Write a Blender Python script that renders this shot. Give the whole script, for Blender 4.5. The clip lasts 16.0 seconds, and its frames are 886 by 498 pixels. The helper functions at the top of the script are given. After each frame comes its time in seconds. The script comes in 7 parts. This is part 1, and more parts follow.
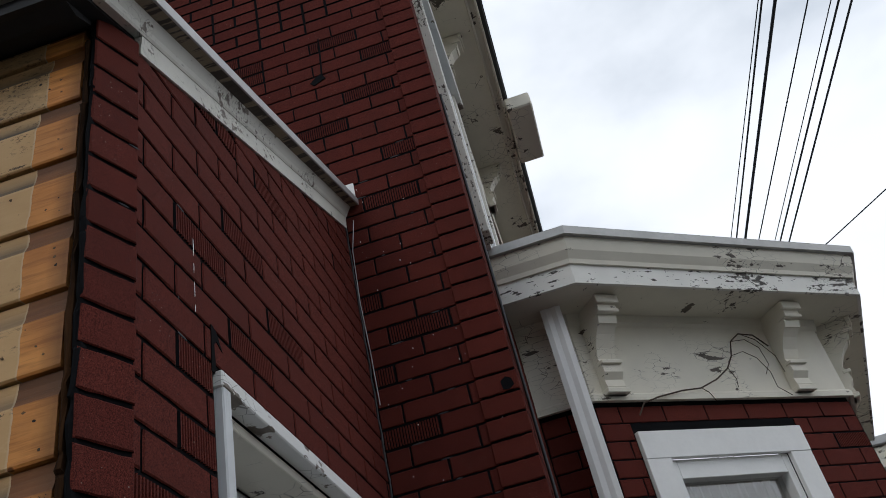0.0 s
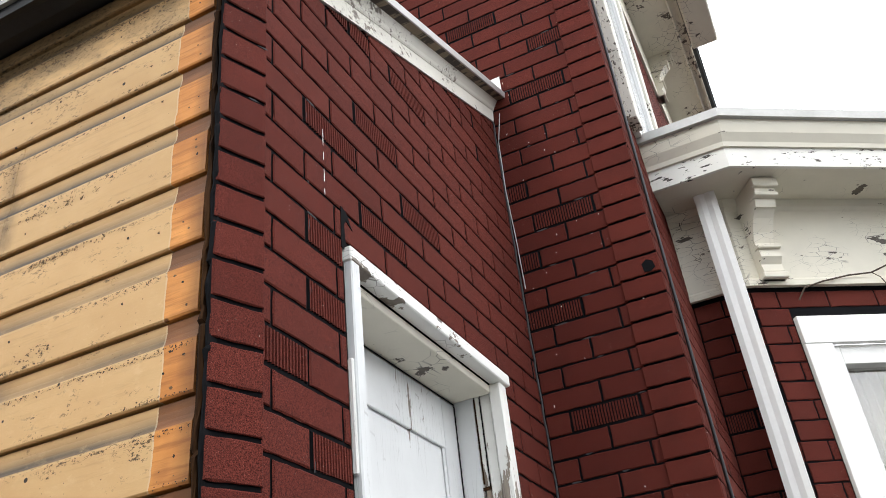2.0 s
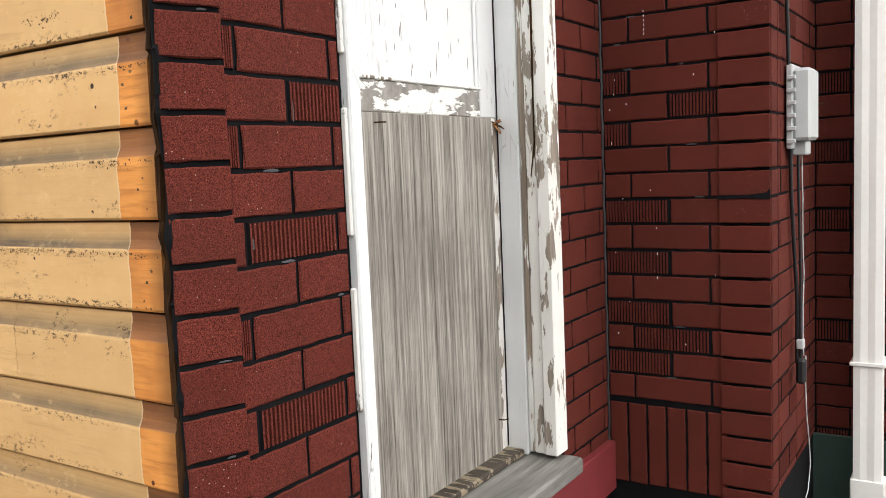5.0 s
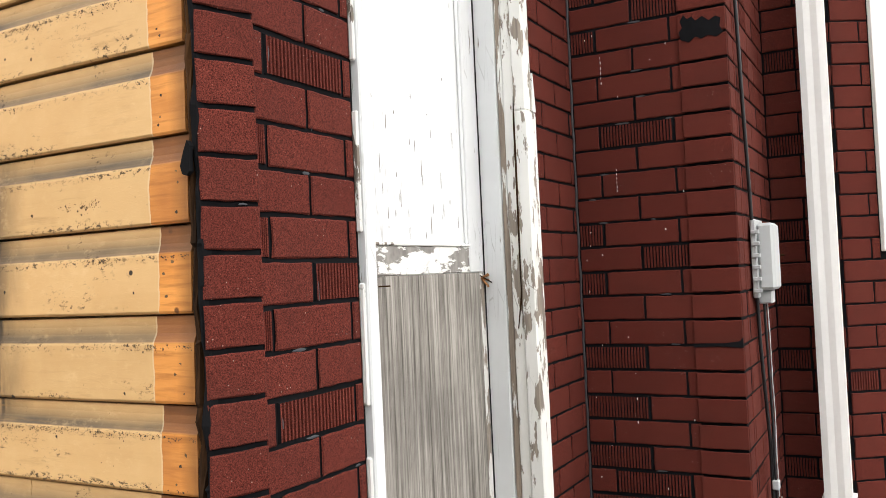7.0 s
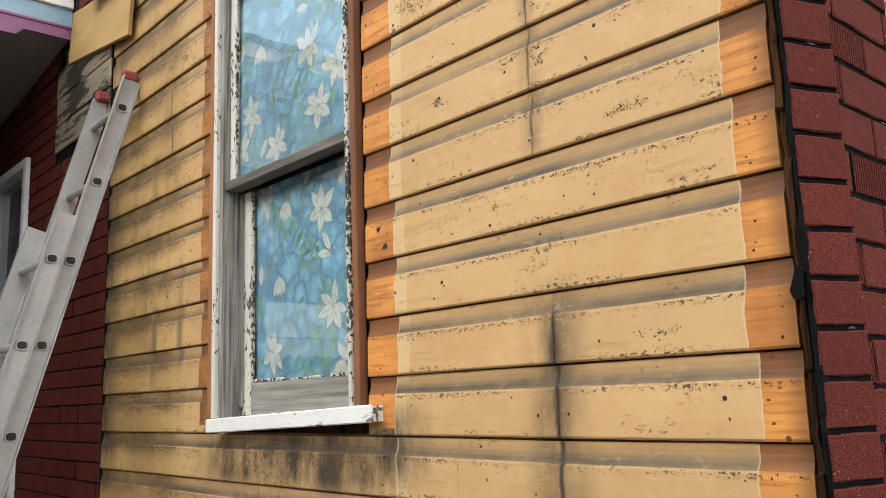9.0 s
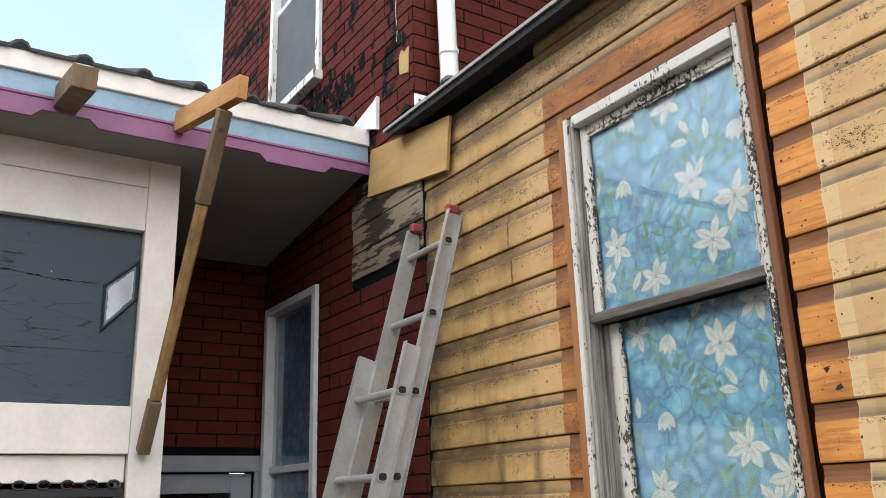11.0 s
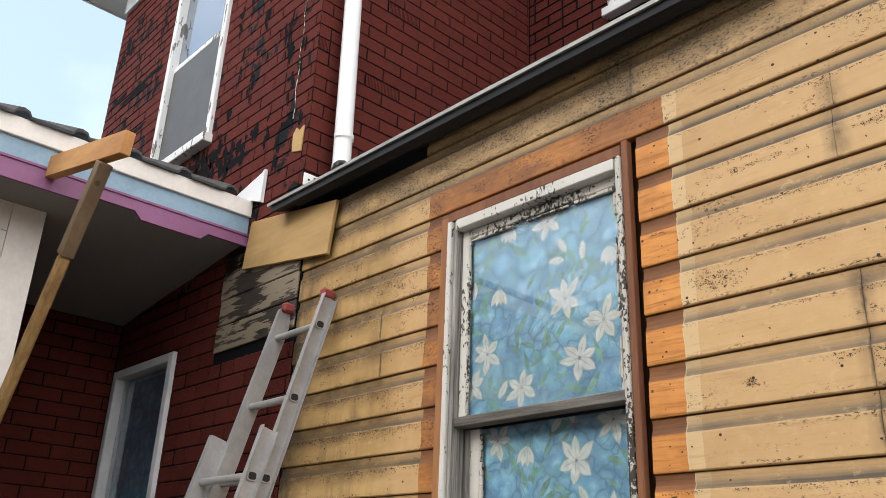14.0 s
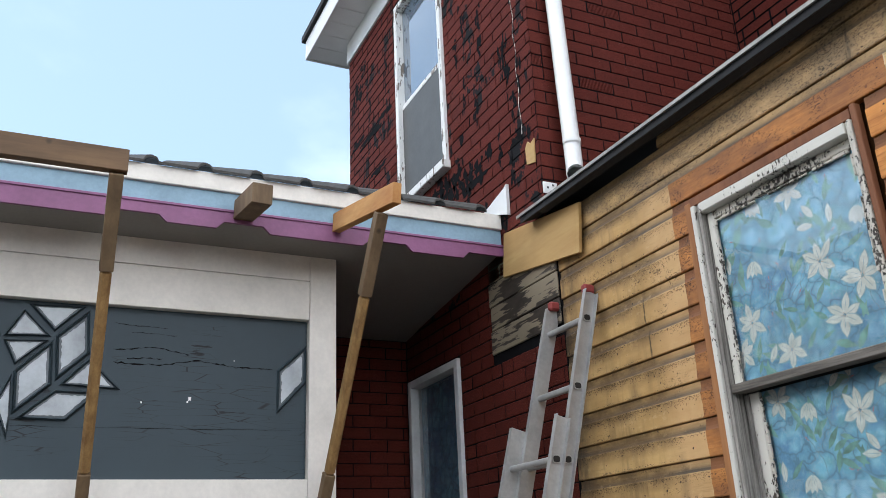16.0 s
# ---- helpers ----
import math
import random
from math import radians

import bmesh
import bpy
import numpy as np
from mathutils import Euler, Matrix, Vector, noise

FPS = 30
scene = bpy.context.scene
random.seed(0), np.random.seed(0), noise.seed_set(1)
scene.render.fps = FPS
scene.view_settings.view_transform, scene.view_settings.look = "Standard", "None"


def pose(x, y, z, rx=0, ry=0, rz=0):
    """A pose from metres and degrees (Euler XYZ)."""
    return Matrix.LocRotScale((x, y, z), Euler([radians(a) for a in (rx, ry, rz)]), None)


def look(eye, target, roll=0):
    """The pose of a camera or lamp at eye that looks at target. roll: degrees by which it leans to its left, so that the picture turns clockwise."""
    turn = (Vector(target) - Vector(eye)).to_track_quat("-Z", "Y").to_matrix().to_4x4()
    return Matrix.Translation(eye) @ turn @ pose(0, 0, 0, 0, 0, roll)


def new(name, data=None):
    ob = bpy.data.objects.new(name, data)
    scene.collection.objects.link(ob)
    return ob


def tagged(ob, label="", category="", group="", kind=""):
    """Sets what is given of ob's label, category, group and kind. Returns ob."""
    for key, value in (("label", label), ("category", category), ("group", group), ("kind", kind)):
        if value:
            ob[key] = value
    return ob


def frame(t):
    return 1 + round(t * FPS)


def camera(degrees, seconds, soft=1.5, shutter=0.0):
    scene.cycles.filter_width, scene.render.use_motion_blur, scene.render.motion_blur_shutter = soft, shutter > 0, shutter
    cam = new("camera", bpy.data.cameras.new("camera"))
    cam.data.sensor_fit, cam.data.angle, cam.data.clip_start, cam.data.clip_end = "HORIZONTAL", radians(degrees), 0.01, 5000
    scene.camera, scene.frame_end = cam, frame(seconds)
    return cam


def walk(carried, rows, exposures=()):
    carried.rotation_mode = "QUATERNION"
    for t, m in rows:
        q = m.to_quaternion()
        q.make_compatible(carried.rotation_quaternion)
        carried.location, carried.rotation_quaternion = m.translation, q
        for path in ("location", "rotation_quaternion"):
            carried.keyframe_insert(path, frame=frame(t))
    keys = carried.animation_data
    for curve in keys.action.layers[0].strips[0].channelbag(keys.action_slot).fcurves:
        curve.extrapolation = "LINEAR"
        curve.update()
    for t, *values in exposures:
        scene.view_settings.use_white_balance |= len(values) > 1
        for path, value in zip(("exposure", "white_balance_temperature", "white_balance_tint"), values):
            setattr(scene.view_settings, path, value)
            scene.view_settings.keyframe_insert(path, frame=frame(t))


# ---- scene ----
cam = camera(55.4, 16.0, 0.7)
PATH = [
    (0, (0.0102, 0.0093, 1.8237), (-0.1479, 1.5188, 2.8989), -14.20),
    (0.5, (0.0047, 0.0028, 1.8228), (-0.1860, 1.5078, 2.8990), -14.30),
    (1, (0.0121, 0.0056, 1.8191), (-0.3077, 1.4710, 2.9191), -12.00),
    (1.5, (0.0735, 0.0512, 1.7847), (-0.4335, 1.4624, 2.8852), -8.50),
    (2, (0.1572, 0.0028, 1.7028), (-0.4510, 1.4719, 2.6680), -6.90),
    (2.5, (0.1942, -0.0260, 1.5814), (-0.5149, 1.5399, 2.2737), -3.51),
    (3, (0.2709, 0.0605, 1.4945), (-0.5375, 1.6696, 1.9050), -0.56),
    (3.5, (0.3386, 0.1483, 1.4002), (-0.5741, 1.7537, 1.5444), 0.55),
    (4, (0.3441, 0.1609, 1.3260), (-0.6266, 1.7403, 1.2839), -0.22),
    (4.2, (0.3533, 0.1544, 1.3216), (-0.6389, 1.7181, 1.2127), -0.91),
    (6.3, (0.3260, 0.0327, 1.3398), (-0.6414, 1.6100, 1.1502), -4.50),
    (6.5, (0.3130, 0.0150, 1.3500), (-0.6319, 1.6109, 1.2086), -4.20),
    (7, (0.2850, -0.0020, 1.4370), (-0.6087, 1.6282, 1.4947), -2.60),
    (7.5, (0.2830, -0.0130, 1.5230), (-0.6178, 1.5953, 1.7712), -3.10),
    (8, (0.2210, -0.0750, 1.5130), (-0.7965, 1.4531, 1.8116), -3.60),
    (8.5, (0.1081, -0.1878, 1.4979), (-1.0949, 1.1970, 1.8058), -4.05),
    (9, (-0.0670, -0.2920, 1.4806), (-1.4252, 0.9379, 1.8004), -2.10),
    (9.5, (-0.2930, -0.3581, 1.4852), (-1.6928, 0.8046, 1.8703), -0.50),
    (10, (-0.4148, -0.5654, 1.5187), (-1.8585, 0.5257, 1.9485), -2.40),
    (10.2, (-0.4455, -0.6696, 1.5392), (-1.9199, 0.3770, 1.9754), -3.20),
    (12.3, (-0.4845, -0.9412, 1.6480), (-1.9439, -0.0315, 2.3567), 1.50),
    (12.5, (-0.4920, -0.9300, 1.6424), (-1.9329, 0.0114, 2.3475), 2.10),
    (13, (-0.5096, -0.9123, 1.6349), (-1.8936, 0.1303, 2.3110), 3.10),
    (13.5, (-0.5041, -0.9077, 1.6368), (-1.8322, 0.2103, 2.3045), 2.90),
    (14, (-0.4724, -0.9012, 1.6480), (-1.7443, 0.2609, 2.3490), 2.20),
    (14.5, (-0.4129, -0.8891, 1.6563), (-1.6377, 0.3023, 2.3910), 1.20),
    (15, (-0.3162, -0.9365, 1.6331), (-1.6732, 0.1173, 2.3456), 0.30),
    (15.5, (-0.2558, -0.9951, 1.6294), (-1.7580, -0.1244, 2.2963), -0.70),
    (16, (-0.2353, -1.2016, 1.6219), (-1.7982, -0.4340, 2.2759), -2.70),
]
EXPOSURES = [(0.0, -1.26, 6320, 10), (1.0, -1.24, 6320, 10), (1.5, -0.66, 6420, 10), (2.0, 0.39, 6720, 10), (2.5, 0.45, 7070, 12), (3.5, 0.36, 6970, 11), (4.2, 0.51, 7120, 12), (6.5, 0.81, 7320, 12), (7.5, 0.59, 7070, 11),
             (8.0, 0.46, 7020, 10), (9.0, 0.49, 6870, 10), (9.5, 0.7, 6970, 14), (10.0, 0.62, 6920, 13), (12.5, 0.21, 6320, 10), (13.0, 0.31, 6670, 12), (13.5, 0.33, 6820, 13), (14.5, 0.29, 6820, 13), (16.0, 0.18, 6220, 10)]
walk(cam, [(t, look(eye, target, roll)) for t, eye, target, roll in PATH], EXPOSURES)

# ---- sky and sun ----
world = bpy.data.worlds.new("sky")
scene.world = world
world.use_nodes = True
wn = world.node_tree.nodes
wl = world.node_tree.links
wn.clear()
w_out = wn.new("ShaderNodeOutputWorld")
w_bg = wn.new("ShaderNodeBackground")
w_sky = wn.new("ShaderNodeTexSky")
w_sky.sky_type = "NISHITA"
w_sky.sun_disc = False
w_sky.sun_elevation = radians(38)
w_sky.sun_rotation = radians(202)
w_sky.altitude = 200
w_sky.dust_density = 0.7
w_sky.ozone_density = 1.6
w_bg.inputs["Strength"].default_value = 0.15
# thin bright cloud over the blue, thickest towards the sun's far side
w_tc = wn.new("ShaderNodeTexCoord")
w_map = wn.new("ShaderNodeMapping")
w_map.inputs["Scale"].default_value = (1.0, 1.0, 1.8)
w_noise = wn.new("ShaderNodeTexNoise")
w_noise.inputs["Scale"].default_value = 2.5
w_noise.inputs["Detail"].default_value = 6
w_noise.inputs["Roughness"].default_value = 0.5
w_dot = wn.new("ShaderNodeVectorMath")
w_dot.operation = "DOT_PRODUCT"
w_dot.inputs[1].default_value = (0.42, 0.12, 0.0)
w_add = wn.new("ShaderNodeMath")
w_add.operation = "ADD"
w_ramp = wn.new("ShaderNodeValToRGB")
w_ramp.color_ramp.elements[0].position = 0.22
w_ramp.color_ramp.elements[0].color = (0.085, 0.085, 0.085, 1)
w_ramp.color_ramp.elements[1].position = 0.80
w_ramp.color_ramp.interpolation = "EASE"
w_mix = wn.new("ShaderNodeMix")
w_mix.data_type = "RGBA"
wl.new(w_tc.outputs["Generated"], w_map.inputs["Vector"])
wl.new(w_tc.outputs["Generated"], w_dot.inputs[0])
wl.new(w_map.outputs["Vector"], w_noise.inputs["Vector"])
wl.new(w_noise.outputs["Fac"], w_add.inputs[0])
wl.new(w_dot.outputs["Value"], w_add.inputs[1])
wl.new(w_add.outputs["Value"], w_ramp.inputs["Fac"])
wl.new(w_ramp.outputs["Color"], w_mix.inputs["Factor"])
w_haze = wn.new("ShaderNodeMix")
w_haze.data_type = "RGBA"
w_haze.inputs["Factor"].default_value = 0.36
w_haze.inputs["B"].default_value = (4.3, 6.9, 9.3, 1)
wl.new(w_sky.outputs["Color"], w_haze.inputs["A"])
wl.new(w_haze.outputs["Result"], w_mix.inputs["A"])
w_mix.inputs["B"].default_value = (16.4, 17.0, 17.9, 1)
wl.new(w_mix.outputs["Result"], w_bg.inputs["Color"])
wl.new(w_bg.outputs["Background"], w_out.inputs["Surface"])

sun = new("sun", bpy.data.lights.new("sun", "SUN"))
sun.data.energy = 1.1
sun.data.angle = radians(25)
sun.data.color = (1.0, 0.95, 0.88)
sun.matrix_world = look((0, 0, 0), (0.40, 1.0, -0.85))

# ---- materials ----


def material(name):
    m = bpy.data.materials.new(name)
    m.use_nodes = True
    nt = m.node_tree
    return m, nt, nt.nodes["Principled BSDF"]


def node(nt, kind, **values):
    n = nt.nodes.new("ShaderNode" + kind)
    for k, v in values.items():
        n.inputs[k.replace("_", " ")].default_value = v
    return n


def coords(nt, scale=(1, 1, 1)):
    g = nt.nodes.new("ShaderNodeNewGeometry")
    m = node(nt, "Mapping", Scale=scale)
    nt.links.new(g.outputs["Position"], m.inputs["Vector"])
    return m.outputs["Vector"]


def noise_tex(nt, scale, detail=4, rough=0.55, stretch=(1, 1, 1), offset=0.0):
    n = node(nt, "TexNoise", Scale=scale, Detail=detail, Roughness=rough)
    nt.links.new(coords(nt, stretch), n.inputs["Vector"])
    return n.outputs["Fac"]


def ramp(nt, fac, a, b, ca=(0, 0, 0, 1), cb=(1, 1, 1, 1)):
    """From ca at a to cb at b; greys run through a plain range."""
    if ca[0] == ca[1] == ca[2] and cb[0] == cb[1] == cb[2]:
        g = nt.nodes.new("ShaderNodeMapRange")
        nt.links.new(fac, g.inputs["Value"])
        for k, v in zip(("From Min", "From Max", "To Min", "To Max"), (a, b, ca[0], cb[0])):
            g.inputs[k].default_value = v
        return g.outputs["Result"]
    r = nt.nodes.new("ShaderNodeValToRGB")
    r.color_ramp.elements[0].position, r.color_ramp.elements[1].position = a, b
    r.color_ramp.elements[0].color, r.color_ramp.elements[1].color = ca, cb
    nt.links.new(fac, r.inputs["Fac"])
    return r.outputs["Color"]


def mix(nt, fac, a, b, mode="MIX"):
    m = nt.nodes.new("ShaderNodeMix")
    m.data_type = "RGBA"
    m.blend_type = mode
    for v, sock in ((fac, m.inputs["Factor"]), (a, m.inputs["A"]), (b, m.inputs["B"])):
        if isinstance(v, (int, float)):
            sock.default_value = v
        elif isinstance(v, tuple):
            sock.default_value = v if len(v) == 4 else (*v, 1)
        else:
            nt.links.new(v, sock)
    return m.outputs["Result"]


def math_node(nt, op, a, b=0.0):
    m = nt.nodes.new("ShaderNodeMath")
    m.operation = op
    for v, sock in ((a, m.inputs[0]), (b, m.inputs[1])):
        if isinstance(v, (int, float)):
            sock.default_value = v
        else:
            nt.links.new(v, sock)
    return m.outputs[0]


def bump(nt, bsdf, height, strength=0.4, distance=0.002):
    b = node(nt, "Bump", Strength=strength, Distance=distance)
    nt.links.new(height, b.inputs["Height"])
    nt.links.new(b.outputs["Normal"], bsdf.inputs["Normal"])


def plain(name, color, rough=0.6, vary=0.12, scale=6, metal=0.0, grain=60, relief=0.15):
    """A painted or moulded surface: soft mottling, fine grain, faint relief."""
    m, nt, p = material(name)
    big = noise_tex(nt, scale, 5)
    fine = noise_tex(nt, grain, 3)
    dark = tuple(c * (1 - vary) for c in color)
    lite = tuple(min(1, c * (1 + vary * 0.6)) for c in color)
    c = mix(nt, ramp(nt, big, 0.3, 0.7), dark, lite)
    c = mix(nt, 0.25, c, mix(nt, ramp(nt, fine, 0.35, 0.65), dark, lite))
    nt.links.new(c, p.inputs["Base Color"])
    p.inputs["Roughness"].default_value = rough
    p.inputs["Metallic"].default_value = metal
    bump(nt, p, fine, relief, 0.001)
    return m


def wood(name, light, dark, stretch, rough=0.75, knots=True, scale=9.0):
    """Bare wood with long grain; stretch squeezes the grain along the board."""
    m, nt, p = material(name)
    g = noise_tex(nt, scale, 6, 0.65, stretch)
    f = noise_tex(nt, scale * 7, 4, 0.6, stretch)
    big = noise_tex(nt, 4.0, 3)
    c = mix(nt, ramp(nt, g, 0.35, 0.68), light, dark)
    c = mix(nt, math_node(nt, "MULTIPLY", ramp(nt, f, 0.5, 0.75), 0.45), c, dark)
    c = mix(nt, math_node(nt, "MULTIPLY", ramp(nt, big, 0.45, 0.75), 0.35), c, tuple(v * 0.6 for v in dark))
    if knots:
        v = node(nt, "TexVoronoi", Scale=6.5)
        nt.links.new(coords(nt), v.inputs["Vector"])
        c = mix(nt, ramp(nt, v.outputs["Distance"], 0.05, 0.10, (0.8, 0.8, 0.8, 1), (0, 0, 0, 1)), c, tuple(v * 0.35 for v in dark))
    nt.links.new(c, p.inputs["Base Color"])
    p.inputs["Roughness"].default_value = rough
    bump(nt, p, g, 0.35, 0.0015)
    return m


def granule_brick(name, red=(0.122, 0.0205, 0.0155), worn=0.0):
    """Pressed asphalt siding: red mineral granules, pale specks, black bitumen where they are gone."""
    m, nt, p = material(name)
    info = nt.nodes.new("ShaderNodeObjectInfo")
    geo = nt.nodes.new("ShaderNodeNewGeometry")
    rnd = math_node(nt, "FRACT", math_node(nt, "ADD", info.outputs["Random"], geo.outputs["Random Per Island"]))
    grain = noise_tex(nt, 480, 3, 0.8)
    patch = noise_tex(nt, 7, 5)
    a = tuple(c * 0.26 for c in red)
    b = (red[0] * 1.72, red[1] * 2.2, red[2] * 2.0)
    c = mix(nt, ramp(nt, grain, 0.38, 0.64), a, b)
    dot = node(nt, "TexVoronoi", Scale=230)
    nt.links.new(coords(nt), dot.inputs["Vector"])
    c = mix(nt, math_node(nt, "MULTIPLY", ramp(nt, dot.outputs["Distance"], 0.10, 0.22, (1, 1, 1, 1), (0, 0, 0, 1)), ramp(nt, noise_tex(nt, 60, 2), 0.48, 0.62)), c, (red[0] * 2.6, red[1] * 5.0, red[2] * 5.0))
    c = mix(nt, math_node(nt, "MULTIPLY", rnd, 0.34), c, tuple(v * 0.5 for v in red))
    c = mix(nt, math_node(nt, "MULTIPLY", ramp(nt, patch, 0.42, 0.72), 0.4), c, (red[0] * 0.55, red[1] * 0.9, red[2] * 0.9))
    speck = node(nt, "TexVoronoi", Scale=95)
    nt.links.new(coords(nt), speck.inputs["Vector"])
    keep = ramp(nt, noise_tex(nt, 11, 3), 0.52, 0.62)
    s = math_node(nt, "MULTIPLY", ramp(nt, speck.outputs["Distance"], 0.08, 0.12, (1, 1, 1, 1), (0, 0, 0, 1)), keep)
    c = mix(nt, math_node(nt, "MULTIPLY", s, 0.55), c, (0.5, 0.42, 0.36))
    if worn > 0:
        w = noise_tex(nt, 4.2, 7, 0.70, (1, 1, 0.6))
        c = mix(nt, ramp(nt, w, 0.655 - worn * 0.08, 0.668 - worn * 0.08), c, (0.012, 0.012, 0.013))
    nt.links.new(c, p.inputs["Base Color"])
    p.inputs["Roughness"].default_value = 0.85
    p.inputs["Specular IOR Level"].default_value = 0.12
    bump(nt, p, grain, 0.6, 0.0012)
    return m


def peeling(name, paint=(0.84, 0.835, 0.80), under=(0.24, 0.20, 0.16), amount=0.5, stretch=(1, 1, 0.25), scale=22, crack=0.5):
    """Old white paint that flakes off grey wood, with hairline cracks along the grain."""
    m, nt, p = material(name)
    fl = noise_tex(nt, scale, 6, 0.62, stretch)
    area = noise_tex(nt, 3.2, 3)
    level = math_node(nt, "ADD", math_node(nt, "MULTIPLY", fl, 0.62), math_node(nt, "MULTIPLY", area, 0.38))
    t = 0.66 - 0.16 * amount
    mask = ramp(nt, level, t, t + 0.012)
    cr = node(nt, "TexVoronoi", Scale=scale * 1.6)
    cr.feature = "DISTANCE_TO_EDGE"
    nt.links.new(coords(nt, (stretch[0], stretch[1], stretch[2] * 0.8)), cr.inputs["Vector"])
    line = math_node(nt, "MULTIPLY", ramp(nt, cr.outputs["Distance"], 0.006, 0.02, (1, 1, 1, 1), (0, 0, 0, 1)), ramp(nt, area, 0.5, 0.62))
    grime = ramp(nt, noise_tex(nt, 9, 5), 0.3, 0.75)
    base = mix(nt, math_node(nt, "MULTIPLY", grime, 0.30), paint, tuple(c * 0.72 for c in paint))
    woodc = mix(nt, ramp(nt, noise_tex(nt, 60, 4, 0.6, (stretch[0] * 1.5, stretch[1] * 1.5, stretch[2] * 0.4)), 0.35, 0.65), under, tuple(c * 0.55 for c in under))
    c = mix(nt, math_node(nt, "MULTIPLY", line, crack), base, tuple(c * 0.4 for c in under))
    c = mix(nt, mask, c, woodc)
    nt.links.new(c, p.inputs["Base Color"])
    p.inputs["Roughness"].default_value = 0.6
    bump(nt, p, math_node(nt, "SUBTRACT", 1.0, mask), 0.5, 0.0015)
    return m


CORNER_EDGE = -0.627
BARE_TO = (-0.702, (-2.515, -1.555, 1.42, 2.968))


def siding_paint():
    """Old cream-yellow paint on drop siding, bare orange wood where trim boards were taken off."""
    m, nt, p = material("siding_paint")
    geo = nt.nodes.new("ShaderNodeNewGeometry")
    sep = nt.nodes.new("ShaderNodeSeparateXYZ")
    nt.links.new(geo.outputs["Position"], sep.inputs["Vector"])
    x, z = sep.outputs["X"], sep.outputs["Z"]
    info = nt.nodes.new("ShaderNodeObjectInfo")
    rnd = info.outputs["Random"]
    uv = nt.nodes.new("ShaderNodeTexCoord")
    sepu = nt.nodes.new("ShaderNodeSeparateXYZ")
    nt.links.new(uv.outputs["UV"], sepu.inputs["Vector"])
    v = sepu.outputs["Y"]

    def near(value, at, half, soft):
        """1 within half of at, fading over soft."""
        d = math_node(nt, "ABSOLUTE", math_node(nt, "SUBTRACT", value, at))
        return ramp(nt, d, half, half + soft, (1, 1, 1, 1), (0, 0, 0, 1))

    def times(*fs):
        out = fs[0]
        for f in fs[1:]:
            out = math_node(nt, "MULTIPLY", out, f)
        return out

    wob = math_node(nt, "MULTIPLY", math_node(nt, "SUBTRACT", noise_tex(nt, 14, 4), 0.5), 0.018)
    wob = math_node(nt, "ADD", wob, math_node(nt, "MULTIPLY", math_node(nt, "SUBTRACT", rnd, 0.5), 0.02))
    xx = math_node(nt, "ADD", x, wob)
    zz = math_node(nt, "ADD", z, wob)
    right = math_node(nt, "GREATER_THAN", xx, BARE_TO[0])
    l, r, lo, hi = BARE_TO[1]
    inside = times(math_node(nt, "GREATER_THAN", xx, l), math_node(nt, "LESS_THAN", xx, r), math_node(nt, "GREATER_THAN", zz, lo), math_node(nt, "LESS_THAN", zz, hi))
    bare = math_node(nt, "MAXIMUM", right, inside)
    ghost = times(math_node(nt, "GREATER_THAN", xx, r), math_node(nt, "LESS_THAN", xx, r + 0.042), math_node(nt, "LESS_THAN", zz, hi))
    big = noise_tex(nt, 3.0, 5, 0.6, (0.6, 1, 1.5))
    streak = noise_tex(nt, 30, 5, 0.6, (0.08, 1, 1))
    lside = ramp(nt, xx, l - 0.24, l - 0.11, (1, 1, 1, 1), (0, 0, 0, 1))
    cream = mix(nt, ramp(nt, big, 0.3, 0.72), mix(nt, lside, (0.690, 0.438, 0.205), (0.680, 0.435, 0.172)), mix(nt, lside, (0.570, 0.338, 0.145), (0.520, 0.310, 0.110)))
    cream = mix(nt, math_node(nt, "MULTIPLY", rnd, 0.35), cream, (0.45, 0.285, 0.125))
    cream = mix(nt, times(ramp(nt, noise_tex(nt, 17, 5, 0.6), 0.45, 0.75), 0.25), cream, (0.72, 0.50, 0.25))
    cream = mix(nt, times(ramp(nt, streak, 0.52, 0.74), 0.16), cream, (0.42, 0.24, 0.08))
    cream = mix(nt, times(ghost, 0.55), cream, (0.74, 0.54, 0.29))
    # older, darker paint on the far side of the window
    far = times(lside, ramp(nt, noise_tex(nt, 3.1, 5, 0.65, (0.6, 1, 1.5)), 0.36, 0.6))
    c = mix(nt, times(far, 0.50), cream, (0.30, 0.175, 0.060))
    # mildew in the cove, some of its shade put into the colour: dark at its lower edge, fading upwards, cut off sharply
    # where the flat face begins
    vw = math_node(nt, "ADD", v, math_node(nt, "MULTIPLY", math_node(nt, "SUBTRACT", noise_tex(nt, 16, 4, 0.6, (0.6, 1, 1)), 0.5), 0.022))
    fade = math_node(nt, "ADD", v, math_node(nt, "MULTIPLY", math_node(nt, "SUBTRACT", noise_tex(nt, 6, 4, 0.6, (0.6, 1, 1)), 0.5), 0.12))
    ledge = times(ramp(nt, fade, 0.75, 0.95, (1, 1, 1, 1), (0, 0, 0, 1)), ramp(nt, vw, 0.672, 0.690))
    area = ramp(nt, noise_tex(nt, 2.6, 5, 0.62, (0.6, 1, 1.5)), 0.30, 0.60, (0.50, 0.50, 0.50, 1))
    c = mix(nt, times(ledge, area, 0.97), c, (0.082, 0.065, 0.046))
    lip = times(ramp(nt, vw, 0.640, 0.662), ramp(nt, vw, 0.664, 0.676, (1, 1, 1, 1), (0, 0, 0, 1)))
    c = mix(nt, times(lip, 0.5), c, (0.70, 0.49, 0.25))
